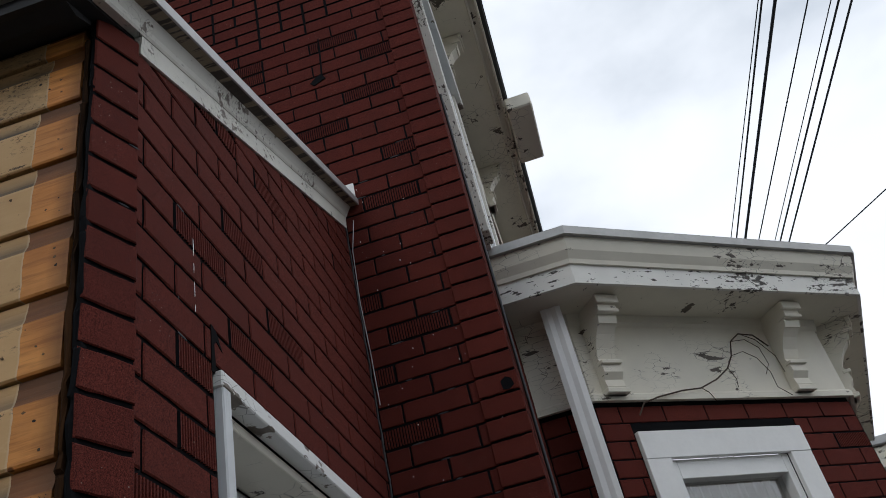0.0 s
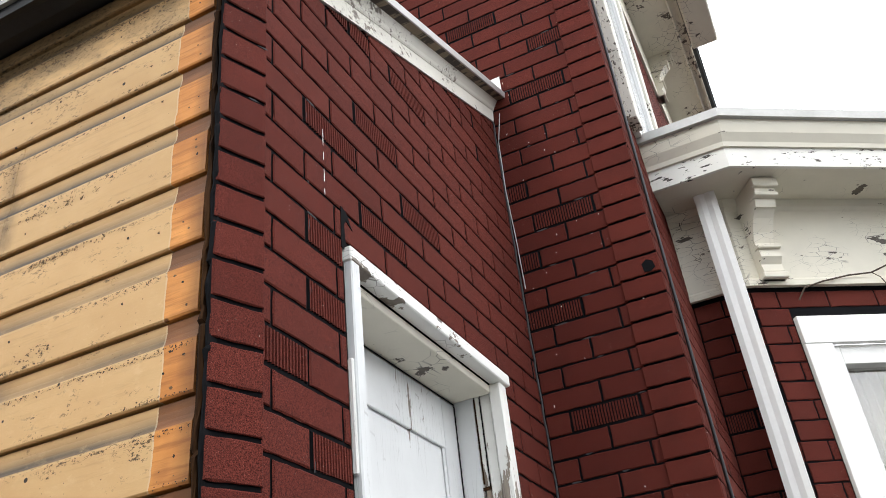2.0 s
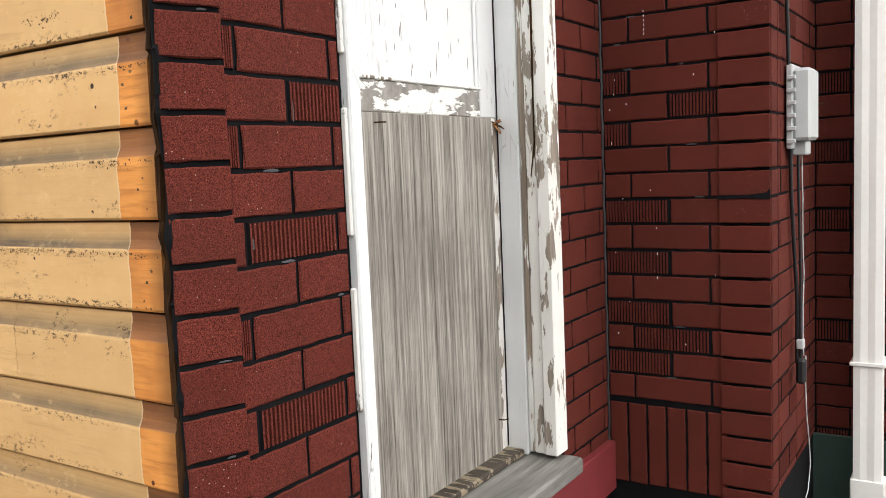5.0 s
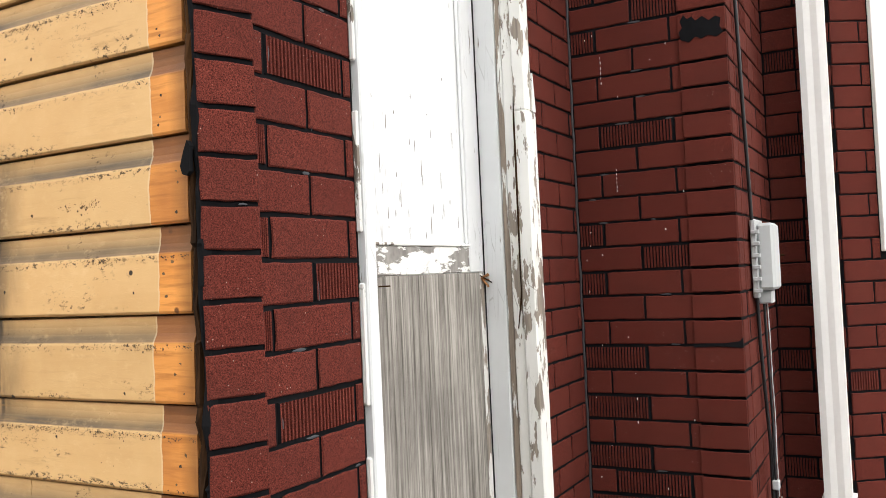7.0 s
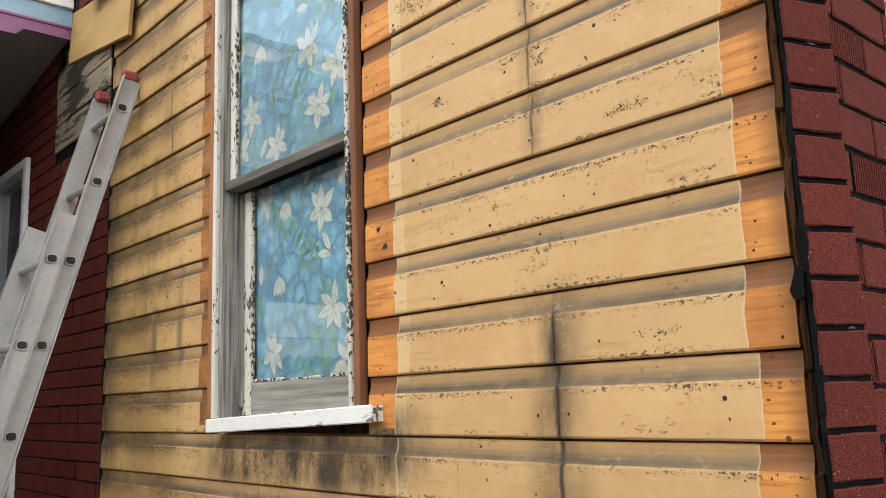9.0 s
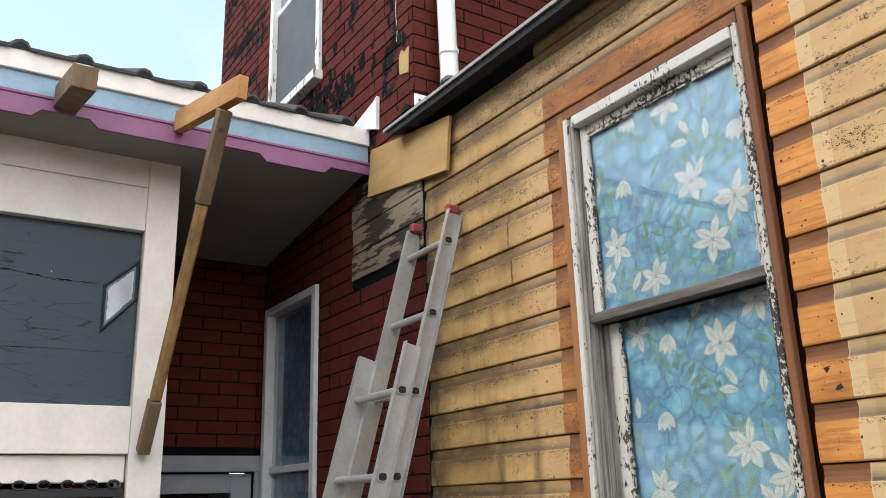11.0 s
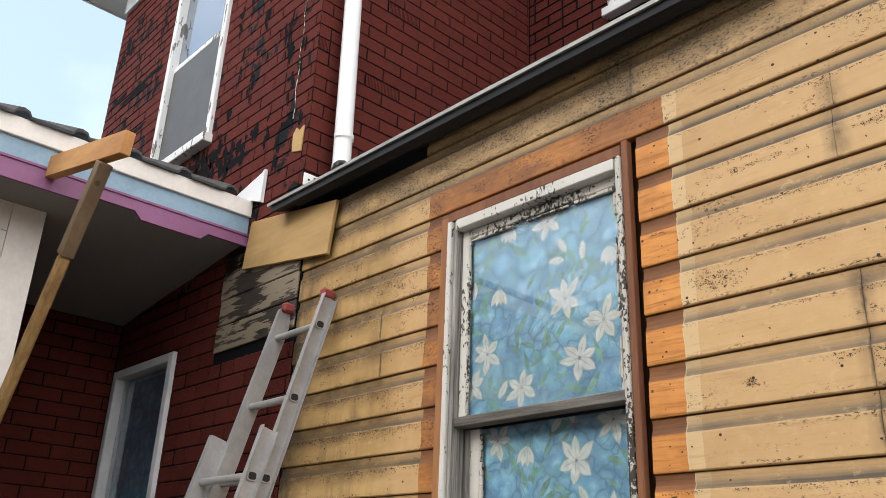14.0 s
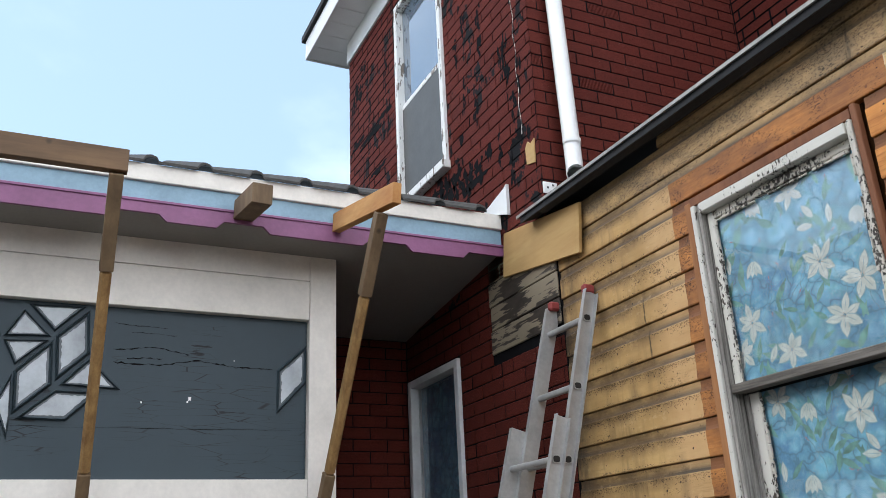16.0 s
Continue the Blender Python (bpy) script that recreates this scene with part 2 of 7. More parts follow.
    bloom = times(lside, ramp(nt, v, 0.30, 0.64), ramp(nt, noise_tex(nt, 10, 5, 0.7, (0.6, 1, 1)), 0.31, 0.57))
    c = mix(nt, times(bloom, 0.80), c, (0.13, 0.078, 0.035))
    # lower edge rubbed to brown wood
    edge = near(vw, 0.0, 0.010, 0.014)
    c = mix(nt, times(edge, 0.75), c, (0.32, 0.16, 0.050))
    # smoky stains at butt joints, board ends and the sill corner
    smoke = ramp(nt, noise_tex(nt, 9, 5, 0.65, (1.2, 1, 0.5)), 0.30, 0.60)
    xw = math_node(nt, "ADD", x, math_node(nt, "MULTIPLY", math_node(nt, "SUBTRACT", noise_tex(nt, 30, 3), 0.5), 0.012))
    for at, half, soft, z0, z1, k in ((-1.093, 0.006, 0.085, 1.22, 1.68, 0.80), (-1.0885, 0.0022, 0.006, 1.22, 1.635, 0.95), (-1.0885, 0.007, 0.012, 1.535, 1.575, 0.9), (-1.113, 0.003, 0.032, 1.93, 2.33, 0.55), (-1.1145, 0.001, 0.005, 1.945, 2.05, 0.6),
                                   (-1.1145, 0.001, 0.005, 2.075, 2.195, 0.6), (-1.1125, 0.0012, 0.005, 2.21, 2.315, 0.7), (-1.08, 0.03, 0.05, 2.28, 2.33, 0.6), (-1.115, 0.004, 0.035, 2.60, 2.82, 0.7), (-1.667, 0.004, 0.045, 2.98, 3.16, 0.8), (-1.66, 0.0018, 0.005, 3.0, 3.14, 0.9),
                                   (-2.755, 0.0015, 0.005, 2.455, 2.575, 0.85), (-2.745, 0.0015, 0.005, 2.325, 2.44, 0.85), (-2.86, 0.003, 0.03, 1.55, 1.82, 0.8), (-2.87, 0.006, 0.04, 2.18, 2.35, 0.6), (-2.10, 0.28, 0.16, 1.26, 1.41, 1.0),
                                   (-3.29, 0.02, 0.13, 1.2, 3.1, 0.9), (-1.72, 0.12, 0.12, 1.27, 1.41, 0.95), (-2.66, 0.004, 0.03, 1.6, 1.95, 0.6), (-1.56, 0.03, 0.10, 1.30, 1.46, 0.9)):
        zm = near(z, (z0 + z1) / 2, (z1 - z0) / 2 - 0.03, 0.05)
        c = mix(nt, times(near(xw, at, half, soft), zm, smoke if soft > 0.01 else 1.0, k), c, (0.050, 0.038, 0.026))
    # brown-black flecks of mould: just below the ledge, along lower edges, and in clusters
    fleck = ramp(nt, noise_tex(nt, 150, 4, 0.75, (0.6, 1, 1)), 0.540, 0.564)
    cluster = times(ramp(nt, noise_tex(nt, 6.5, 6, 0.7, (0.6, 1, 1.5)), 0.548, 0.62), ramp(nt, noise_tex(nt, 38, 3), 0.42, 0.56))
    under = times(near(v, 0.63, 0.015, 0.05), ramp(nt, noise_tex(nt, 5.0, 5, 0.65, (0.6, 1, 1.5)), 0.455, 0.55))
    low = times(near(v, 0.045, 0.02, 0.04), ramp(nt, noise_tex(nt, 5.5, 5, 0.65, (0.6, 1, 1.5)), 0.50, 0.57))
    sillz = times(near(x, -2.0, 0.36, 0.3), near(z, 1.34, 0.05, 0.05), smoke, 0.6)
    farm = times(lside, ramp(nt, math_node(nt, "SUBTRACT", v, math_node(nt, "MULTIPLY", noise_tex(nt, 13, 5, 0.65), 0.55)), 0.24, 0.40), math_node(nt, "LESS_THAN", v, 0.67), ramp(nt, noise_tex(nt, 5, 4), 0.30, 0.46))
    mask = math_node(nt, "ADD", math_node(nt, "ADD", cluster, under), math_node(nt, "ADD", math_node(nt, "ADD", low, sillz), farm))
    mask = math_node(nt, "MINIMUM", 1.0, mask)
    c = mix(nt, times(fleck, mask, 0.92), c, (0.060, 0.036, 0.018))
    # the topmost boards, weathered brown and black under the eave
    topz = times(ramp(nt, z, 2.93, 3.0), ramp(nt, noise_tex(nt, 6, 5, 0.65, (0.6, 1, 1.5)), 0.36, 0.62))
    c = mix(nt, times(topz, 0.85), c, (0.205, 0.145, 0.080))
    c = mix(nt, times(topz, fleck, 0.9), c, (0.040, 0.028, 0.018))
    # grey grime streaks running down the dirty side
    run = times(lside, ramp(nt, noise_tex(nt, 26, 5, 0.65, (1.0, 1, 0.16)), 0.50, 0.70), ramp(nt, noise_tex(nt, 3.0, 3), 0.35, 0.6))
    c = mix(nt, times(run, 0.5), c, (0.15, 0.095, 0.045))
    # fine scuffs, hairline grain and pinholes in the old paint
    hair = ramp(nt, noise_tex(nt, 95, 4, 0.7, (0.08, 1, 1)), 0.53, 0.66)
    c = mix(nt, times(hair, ramp(nt, noise_tex(nt, 4.5, 4), 0.42, 0.62), 0.34), c, (0.33, 0.19, 0.075))
    scuff = ramp(nt, noise_tex(nt, 48, 5, 0.72, (0.6, 1, 1)), 0.56, 0.70)
    c = mix(nt, times(scuff, ramp(nt, noise_tex(nt, 3.6, 3), 0.40, 0.65), 0.38), c, (0.76, 0.54, 0.29))
    pin = node(nt, "TexVoronoi", Scale=58)
    nt.links.new(coords(nt), pin.inputs["Vector"])
    c = mix(nt, times(ramp(nt, pin.outputs["Distance"], 0.05, 0.09, (1, 1, 1, 1), (0, 0, 0, 1)), ramp(nt, noise_tex(nt, 7, 3), 0.5, 0.6), 0.8), c, (0.12, 0.065, 0.028))
    # nail heads and holes
    dots = node(nt, "TexVoronoi", Scale=13)
    nt.links.new(coords(nt), dots.inputs["Vector"])
    nail = ramp(nt, dots.outputs["Distance"], 0.045, 0.060, (1, 1, 1, 1), (0, 0, 0, 1))
    c = mix(nt, nail, c, (0.03, 0.02, 0.014))
    # bare wood: each board end with its own tone
    wg = noise_tex(nt, 16, 6, 0.65, (0.12, 1, 1.5))
    wf = noise_tex(nt, 60, 4, 0.6, (0.12, 1, 1.5))
    bw = mix(nt, ramp(nt, wg, 0.32, 0.68), (0.84, 0.37, 0.095), (0.62, 0.235, 0.05))
    bw = mix(nt, times(ramp(nt, wf, 0.48, 0.66), 0.65), bw, (0.34, 0.11, 0.025))
    bw = mix(nt, times(ramp(nt, noise_tex(nt, 8, 3), 0.46, 0.72), 0.5), bw, (0.28, 0.09, 0.026))
    bw = mix(nt, math_node(nt, "MULTIPLY", rnd, 0.22), bw, (0.30, 0.11, 0.035))
    kn = node(nt, "TexVoronoi", Scale=15)
    nt.links.new(coords(nt), kn.inputs["Vector"])
    bw = mix(nt, ramp(nt, kn.outputs["Distance"], 0.05, 0.09, (0.9, 0.9, 0.9, 1), (0, 0, 0, 1)), bw, (0.10, 0.035, 0.013))
    # the bare wood's cove is darkened in the same way
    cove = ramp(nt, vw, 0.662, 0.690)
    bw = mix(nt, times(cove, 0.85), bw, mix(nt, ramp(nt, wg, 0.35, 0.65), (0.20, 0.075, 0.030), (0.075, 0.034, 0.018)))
    aged = times(inside, math_node(nt, "MAXIMUM", math_node(nt, "LESS_THAN", x, -1.72), math_node(nt, "GREATER_THAN", z, 2.83)))
    trim = times(aged, ramp(nt, noise_tex(nt, 7, 6, 0.7, (0.6, 1, 1.5)), 0.26, 0.60))
    bw = mix(nt, times(trim, 0.86), bw, (0.225, 0.095, 0.040))
    bw = mix(nt, times(aged, fleck, ramp(nt, noise_tex(nt, 9, 4), 0.45, 0.6), 0.8), bw, (0.05, 0.026, 0.014))
    bw = mix(nt, times(near(xw, CORNER_EDGE, 0.008, 0.03), 0.6), bw, (0.10, 0.045, 0.018))
    bw = mix(nt, nail, bw, (0.10, 0.03, 0.012))
    rim = times(math_node(nt, "MAXIMUM", near(xx, BARE_TO[0], 0.002, 0.002), times(near(xx, r, 0.002, 0.002), math_node(nt, "LESS_THAN", zz, hi))), 0.3)
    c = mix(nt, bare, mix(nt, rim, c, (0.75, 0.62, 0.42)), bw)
    nt.links.new(c, p.inputs["Base Color"])
    p.inputs["Roughness"].default_value = 0.62
    p.inputs["Specular IOR Level"].default_value = 0.3
    bump(nt, p, mix(nt, 0.5, streak, math_node(nt, "ADD", fleck, nail)), 0.3, 0.001)
    return m


def glass(name):
    m, nt, p = material(name)
    p.inputs["Base Color"].default_value = (1, 1, 1, 1)
    p.inputs["Roughness"].default_value = 0.0
    p.inputs["Transmission Weight"].default_value = 1.0
    p.inputs["IOR"].default_value = 1.45
    return m


def film_blue(name, dim=1.0):
    """Printed window film: cloudy blue with soft turquoise clouds."""
    m, nt, p = material(name)
    a = noise_tex(nt, 7, 2)
    v = node(nt, "TexVoronoi", Scale=24)
    nt.links.new(coords(nt), v.inputs["Vector"])
    s = noise_tex(nt, 70, 2)
    c = mix(nt, ramp(nt, a, 0.34, 0.66), (0.05 * dim, 0.20 * dim, 0.42 * dim), (0.16 * dim, 0.46 * dim, 0.66 * dim))
    c = mix(nt, ramp(nt, v.outputs["Distance"], 0.0, 0.62, (0.75, 0.75, 0.75, 1), (0, 0, 0, 1)), c, (0.30 * dim, 0.62 * dim, 0.78 * dim))
    c = mix(nt, math_node(nt, "MULTIPLY", ramp(nt, noise_tex(nt, 13, 3), 0.52, 0.68), 0.6), c, (0.07 * dim, 0.26 * dim, 0.24 * dim))
    c = mix(nt, math_node(nt, "MULTIPLY", ramp(nt, s, 0.5, 0.7), 0.3), c, (0.45 * dim, 0.70 * dim, 0.82 * dim))
    cell = node(nt, "TexVoronoi", Scale=11)
    cell.feature = "DISTANCE_TO_EDGE"
    wob = node(nt, "TexNoise", Scale=9.0, Detail=3)
    nt.links.new(coords(nt), wob.inputs["Vector"])
    shift = nt.nodes.new("ShaderNodeVectorMath")
    shift.operation = "MULTIPLY_ADD"
    shift.inputs[1].default_value = (0.16, 0.16, 0.16)
    nt.links.new(wob.outputs["Color"], shift.inputs[0])
    nt.links.new(coords(nt), shift.inputs[2])
    nt.links.new(shift.outputs["Vector"], cell.inputs["Vector"])
    c = mix(nt, ramp(nt, cell.outputs["Distance"], 0.0, 0.22, (0.75, 0.75, 0.75, 1), (0, 0, 0, 1)), c, (0.055 * dim, 0.20 * dim, 0.33 * dim))
    c = mix(nt, ramp(nt, cell.outputs["Distance"], 0.012, 0.03, (0.6, 0.6, 0.6, 1), (0, 0, 0, 1)), c, (0.04 * dim, 0.13 * dim, 0.20 * dim))
    # thin grey-turquoise wash puts the glass's haze into the print's colour
    c = mix(nt, 0.12, c, (0.30 * dim, 0.50 * dim, 0.52 * dim))
    nt.links.new(c, p.inputs["Base Color"])
    p.inputs["Roughness"].default_value = 0.5
    return m


M_BRICK = granule_brick("red_granule_brick")
M_BRICK_WORN = granule_brick("worn_red_granule_brick", (0.130, 0.0215, 0.0165), 1.15)
M_JOINT = plain("black_bitumen_joint", (0.008, 0.008, 0.009), 0.95, 0.4)
M_JOINT.node_tree.nodes["Principled BSDF"].inputs["Specular IOR Level"].default_value = 0.1
M_BEAD = plain("dark_caulk", (0.040, 0.040, 0.043), 0.6, 0.4, 40)
M_CAULK = plain("grey_caulk", (0.062, 0.066, 0.073), 0.9, 0.2)
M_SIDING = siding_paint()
M_BAREWOOD = wood("bare_orange_wood", (0.46, 0.21, 0.075), (0.24, 0.09, 0.03), (1, 1, 0.12))
M_TRIMWOOD = wood("red_brown_trim_wood", (0.30, 0.12, 0.05), (0.15, 0.055, 0.025), (1, 1, 0.12))
M_NEWWOOD = wood("fresh_lumber", (0.62, 0.34, 0.12), (0.44, 0.19, 0.055), (0.2, 1, 1))
M_OLDLUMBER = wood("weathered_lumber", (0.24, 0.155, 0.080), (0.11, 0.068, 0.036), (1, 1, 0.15))
M_LATH = wood("pale_lath", (0.46, 0.275, 0.10), (0.20, 0.105, 0.038), (1, 1, 0.12), knots=False, scale=20)
M_PLY = wood("plywood", (0.58, 0.38, 0.15), (0.44, 0.26, 0.09), (0.15, 1, 1))
M_DARKWOOD = wood("tarred_dark_wood", (0.070, 0.032, 0.013), (0.007, 0.005, 0.004), (1.5, 1.5, 0.10), 0.95, False, 24)
M_DARKWOOD.node_tree.nodes["Principled BSDF"].inputs["Specular IOR Level"].default_value = 0.08
M_GREYWOOD = wood("grey_weathered_ply", (0.43, 0.40, 0.36), (0.060, 0.052, 0.042), (1, 2.0, 0.05), knots=False, scale=60)
M_OLDBOARD = peeling("old_grey_siding", (0.27, 0.220, 0.150), (0.055, 0.042, 0.031), 1.05, (0.13, 1, 1), 26, 0.9)
M_PEEL = peeling("peeling_white_paint", amount=0.6, scale=34)
M_PEELV = peeling("badly_peeling_white_paint", (0.68, 0.65, 0.575), (0.095, 0.075, 0.055), 0.66, (1, 1, 0.5), 75, 1.0)
M_PUTTY = peeling("crumbling_putty", (0.62, 0.58, 0.50), (0.055, 0.045, 0.035), 1.0, (1, 1, 0.7), 90, 1.0)
M_PEELD = peeling("flaking_casing_paint", (0.84, 0.83, 0.79), (0.36, 0.30, 0.245), 0.82, (1, 1, 0.26), 34, 0.6)
M_SILLDIRT = peeling("dirty_chipped_sill", (0.72, 0.70, 0.65), (0.13, 0.115, 0.095), 0.75, (0.4, 1, 1), 45, 0.8)
M_PORCHWHITE = plain("dull_white_porch_paint", (0.74, 0.745, 0.73), 0.6, 0.15, 7)
# the porch door's white, greyed: the porch's shade is put into the colour
M_PORCHSHADED = plain("shaded_porch_paint", (0.38, 0.395, 0.42), 0.6, 0.15, 7)
M_RAILDARK = wood("dark_weathered_rail", (0.22, 0.195, 0.165), (0.05, 0.043, 0.036), (0.08, 1, 1.6), knots=False, scale=30)
M_GREYRAIL = wood("bare_grey_rail", (0.40, 0.375, 0.335), (0.14, 0.128, 0.11), (0.06, 1, 1.8), knots=False, scale=28)
M_PEELB = peeling("paint_worn_to_wood", (0.82, 0.82, 0.79), (0.38, 0.30, 0.235), 1.12, (1, 1, 0.09), 48)
M_PEELR = peeling("rail_worn_to_wood", (0.82, 0.82, 0.79), (0.33, 0.31, 0.285), 0.85, (1, 0.35, 1), 22)
M_GREYWOODY = wood("grey_sill_wood", (0.27, 0.26, 0.24), (0.10, 0.095, 0.085), (2.2, 0.12, 1), knots=False, scale=22)
M_PEELW = peeling("chipped_white_rake", (0.76, 0.74, 0.66), amount=0.45, stretch=(1, 0.5, 1), scale=60, crack=0.9)
M_FASCIA = peeling("flaking_fascia_paint", (0.80, 0.785, 0.73), (0.075, 0.062, 0.050), 0.70, (0.35, 0.35, 1), 62, 1.0)
M_PEELH = peeling("peeling_white_trim", amount=0.66, stretch=(0.35, 0.35, 1), scale=40, crack=1.0)
M_CREAM = peeling("cracked_cream_paint", (0.76, 0.715, 0.60), (0.13, 0.105, 0.08), 0.42, (0.30, 0.30, 1), 34, 1.0)
M_DOORPAINT = peeling("door_white_paint", (0.725, 0.74, 0.745), (0.30, 0.26, 0.22), 0.30, (1, 1, 0.12), 34, 0.4)
M_FLAKEWOOD = plain("bare_grey_wood_in_cracks", (0.20, 0.175, 0.145), 0.9, 0.3, 40)
M_WHITE = plain("white_vinyl", (0.85, 0.845, 0.82), 0.4, 0.06)
M_WHITEWALL = plain("white_painted_board", (0.82, 0.765, 0.69), 0.7, 0.14, 5, 0, 45, 0.7)
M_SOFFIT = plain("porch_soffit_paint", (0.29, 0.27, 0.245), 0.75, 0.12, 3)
M_BLUE = plain("pale_blue_paint", (0.255, 0.385, 0.475), 0.6, 0.22, 6)
M_PURPLE = plain("mauve_paint", (0.245, 0.085, 0.185), 0.55, 0.22, 6)
M_SLATE = peeling("slate_blue_paint", (0.033, 0.052, 0.064), (0.008, 0.010, 0.012), 0.12, (1, 0.10, 1), 26, 0.9)
M_ALU = plain("worn_aluminium", (0.46, 0.455, 0.44), 0.46, 0.22, 9, 0.45)
M_RUBBER = plain("red_rubber", (0.30, 0.05, 0.045), 0.7)
M_BLACK = plain("black_plastic", (0.012, 0.012, 0.013), 0.5, 0.3)
M_ROOF = plain("black_tar_roof", (0.02, 0.02, 0.022), 0.85, 0.4, 5)
M_TINROOF = plain("dark_ribbed_roof", (0.055, 0.050, 0.044), 0.8, 0.45, 12)
M_METALEDGE = plain("pale_metal_edge", (0.46, 0.455, 0.44), 0.45, 0.15, 8, 0.3)
M_DRIP = plain("dirty_drip_metal", (0.30, 0.285, 0.255), 0.5, 0.35, 14, 0.1)
M_MOULD, _nt, _p = material("brown_black_mould")
_g = _nt.nodes.new("ShaderNodeNewGeometry")
_nt.links.new(ramp(_nt, _g.outputs["Random Per Island"], 0.2, 1.0, (0.028, 0.020, 0.013, 1), (0.20, 0.115, 0.050, 1)), _p.inputs["Base Color"])
_p.inputs["Roughness"].default_value = 0.9
M_GREYPVC = plain("grey_plastic", (0.50, 0.52, 0.52), 0.5, 0.06)
M_CONCRETE = plain("rough_concrete", (0.34, 0.33, 0.29), 0.9, 0.35, 18, 0, 120, 0.8)
M_GREENWALL = plain("dark_green_paint", (0.02, 0.045, 0.035), 0.6, 0.3)
M_REDBOARD = plain("oxblood_paint", (0.20, 0.028, 0.032), 0.5, 0.25)
M_GROUND = plain("worn_asphalt", (0.085, 0.083, 0.080), 0.9, 0.3, 3, 0, 90, 0.6)
M_GLASS = glass("window_glass")
M_FILM = film_blue("blue_flower_film", 0.80)
M_PETALEDGE = plain("printed_petal_edge", (0.19, 0.31, 0.35), 0.5, 0.2, 30)
M_STEM = plain("printed_stem", (0.12, 0.22, 0.26), 0.5, 0.2, 30)
M_BUD = plain("printed_bud_red", (0.34, 0.12, 0.13), 0.5)
M_PETAL = plain("printed_white_petal", (0.43, 0.475, 0.445), 0.5, 0.28, 40)
M_LEAF = plain("printed_green_leaf", (0.120, 0.275, 0.235), 0.5, 0.5, 24)
M_HEART = plain("printed_rose_heart", (0.36, 0.29, 0.22), 0.35)
M_SCREEN = plain("grey_insect_screen", (0.085, 0.085, 0.08), 0.55, 0.2)
M_DARK = plain("dark_interior", (0.02, 0.02, 0.022), 0.9)
M_TOWERGLASS, _nt, _p = material("bright_sky_pane")
_p.inputs["Base Color"].default_value = (0.10, 0.14, 0.19, 1)
_p.inputs["Roughness"].default_value = 0.02
_p.inputs["IOR"].default_value = 3.8
M_PALEGLASS = plain("pale_reflecting_glass", (0.42, 0.45, 0.47), 0.12, 0.25, 9)
M_SMOKEGLASS = plain("smoky_glass", (0.06, 0.075, 0.085), 0.15, 0.3, 20)
M_OLDLUMBERY = wood("weathered_beam", (0.20, 0.115, 0.055), (0.085, 0.048, 0.024), (1, 0.12, 1))
M_DARKFLOOR = plain("dark_floor_paint", (0.035, 0.032, 0.03), 0.7, 0.3)
M_VINE = plain("dry_brown_vine", (0.075, 0.052, 0.034), 0.9, 0.4, 40)
M_STAINED = wood("stained_brown_wood", (0.26, 0.085, 0.028), (0.13, 0.040, 0.014), (1, 1, 0.15), 0.5, False)
M_YARDWALL = plain("weathered_grey_boards", (0.40, 0.375, 0.33), 0.8, 0.25, 2)
M_CLEARPANE, _nt, _p = material("clear_bay_pane")
_p.inputs["Roughness"].default_value = 0.0
_p.inputs["Transmission Weight"].default_value = 1.0
_p.inputs["IOR"].default_value = 1.8
M_CURTAIN = plain("pale_curtain", (0.62, 0.61, 0.54), 0.9, 0.2, 10)

# ---- mesh helpers ----


def mesh_of(name, verts, faces, mats, indices=None):
    me = bpy.data.meshes.new(name)
    me.from_pydata([tuple(v) for v in verts], [], faces)
    for m in mats if isinstance(mats, (list, tuple)) else [mats]:
        me.materials.append(m)
    if indices:
        me.polygons.foreach_set("material_index", indices)
    me.update()
    return me


def part(name, bm, mat, parent=None, label=""):
    bmesh.ops.recalc_face_normals(bm, faces=bm.faces)
    me = bpy.data.meshes.new(name)
    bm.to_mesh(me)
    bm.free()
    me.materials.append(mat)
    ob = new(name, me)
    ob.parent = parent
    if label:
        ob["label"] = label
    return ob


def thing(name, at, label, category, group="", kind=""):
    ob = new(name)
    ob.location = at
    ob.empty_display_size = 0.1
    bpy.context.view_layer.update()
    return tagged(ob, label, category, group, kind)


def slab(bm, lo, hi, bevel=0.0, matrix=None):
    """A box from corner lo to corner hi, with eased edges, turned by matrix."""
    lo, hi = Vector(lo), Vector(hi)
    r = bmesh.ops.create_cube(bm, size=1.0)
    for v in r["verts"]:
        v.co = Vector([lo[i] + (hi[i] - lo[i]) * (v.co[i] + 0.5) for i in range(3)])
    if bevel > 0:
        edges = list({e for v in r["verts"] for e in v.link_edges})
        out = bmesh.ops.bevel(bm, geom=edges, offset=bevel, segments=1, affect="EDGES")
        verts = list({v for f in out["faces"] for v in f.verts})
    else:
        verts = r["verts"]
    if matrix is not None:
        bmesh.ops.transform(bm, matrix=matrix, verts=list({w for v in verts for f in v.link_faces for w in f.verts}))
    return bm


def box(name, lo, hi, mat, parent=None, bevel=0.002, label="", matrix=None):
    ob = part(name, slab(bmesh.new(), lo, hi, bevel), mat, parent, label)
    m = matrix if matrix is not None else Matrix.Identity(4)
    if parent is not None:
        m = Matrix.Translation(parent.location).inverted() @ m if parent.parent is None and not parent.data else m
    ob.matrix_basis = m
    return ob


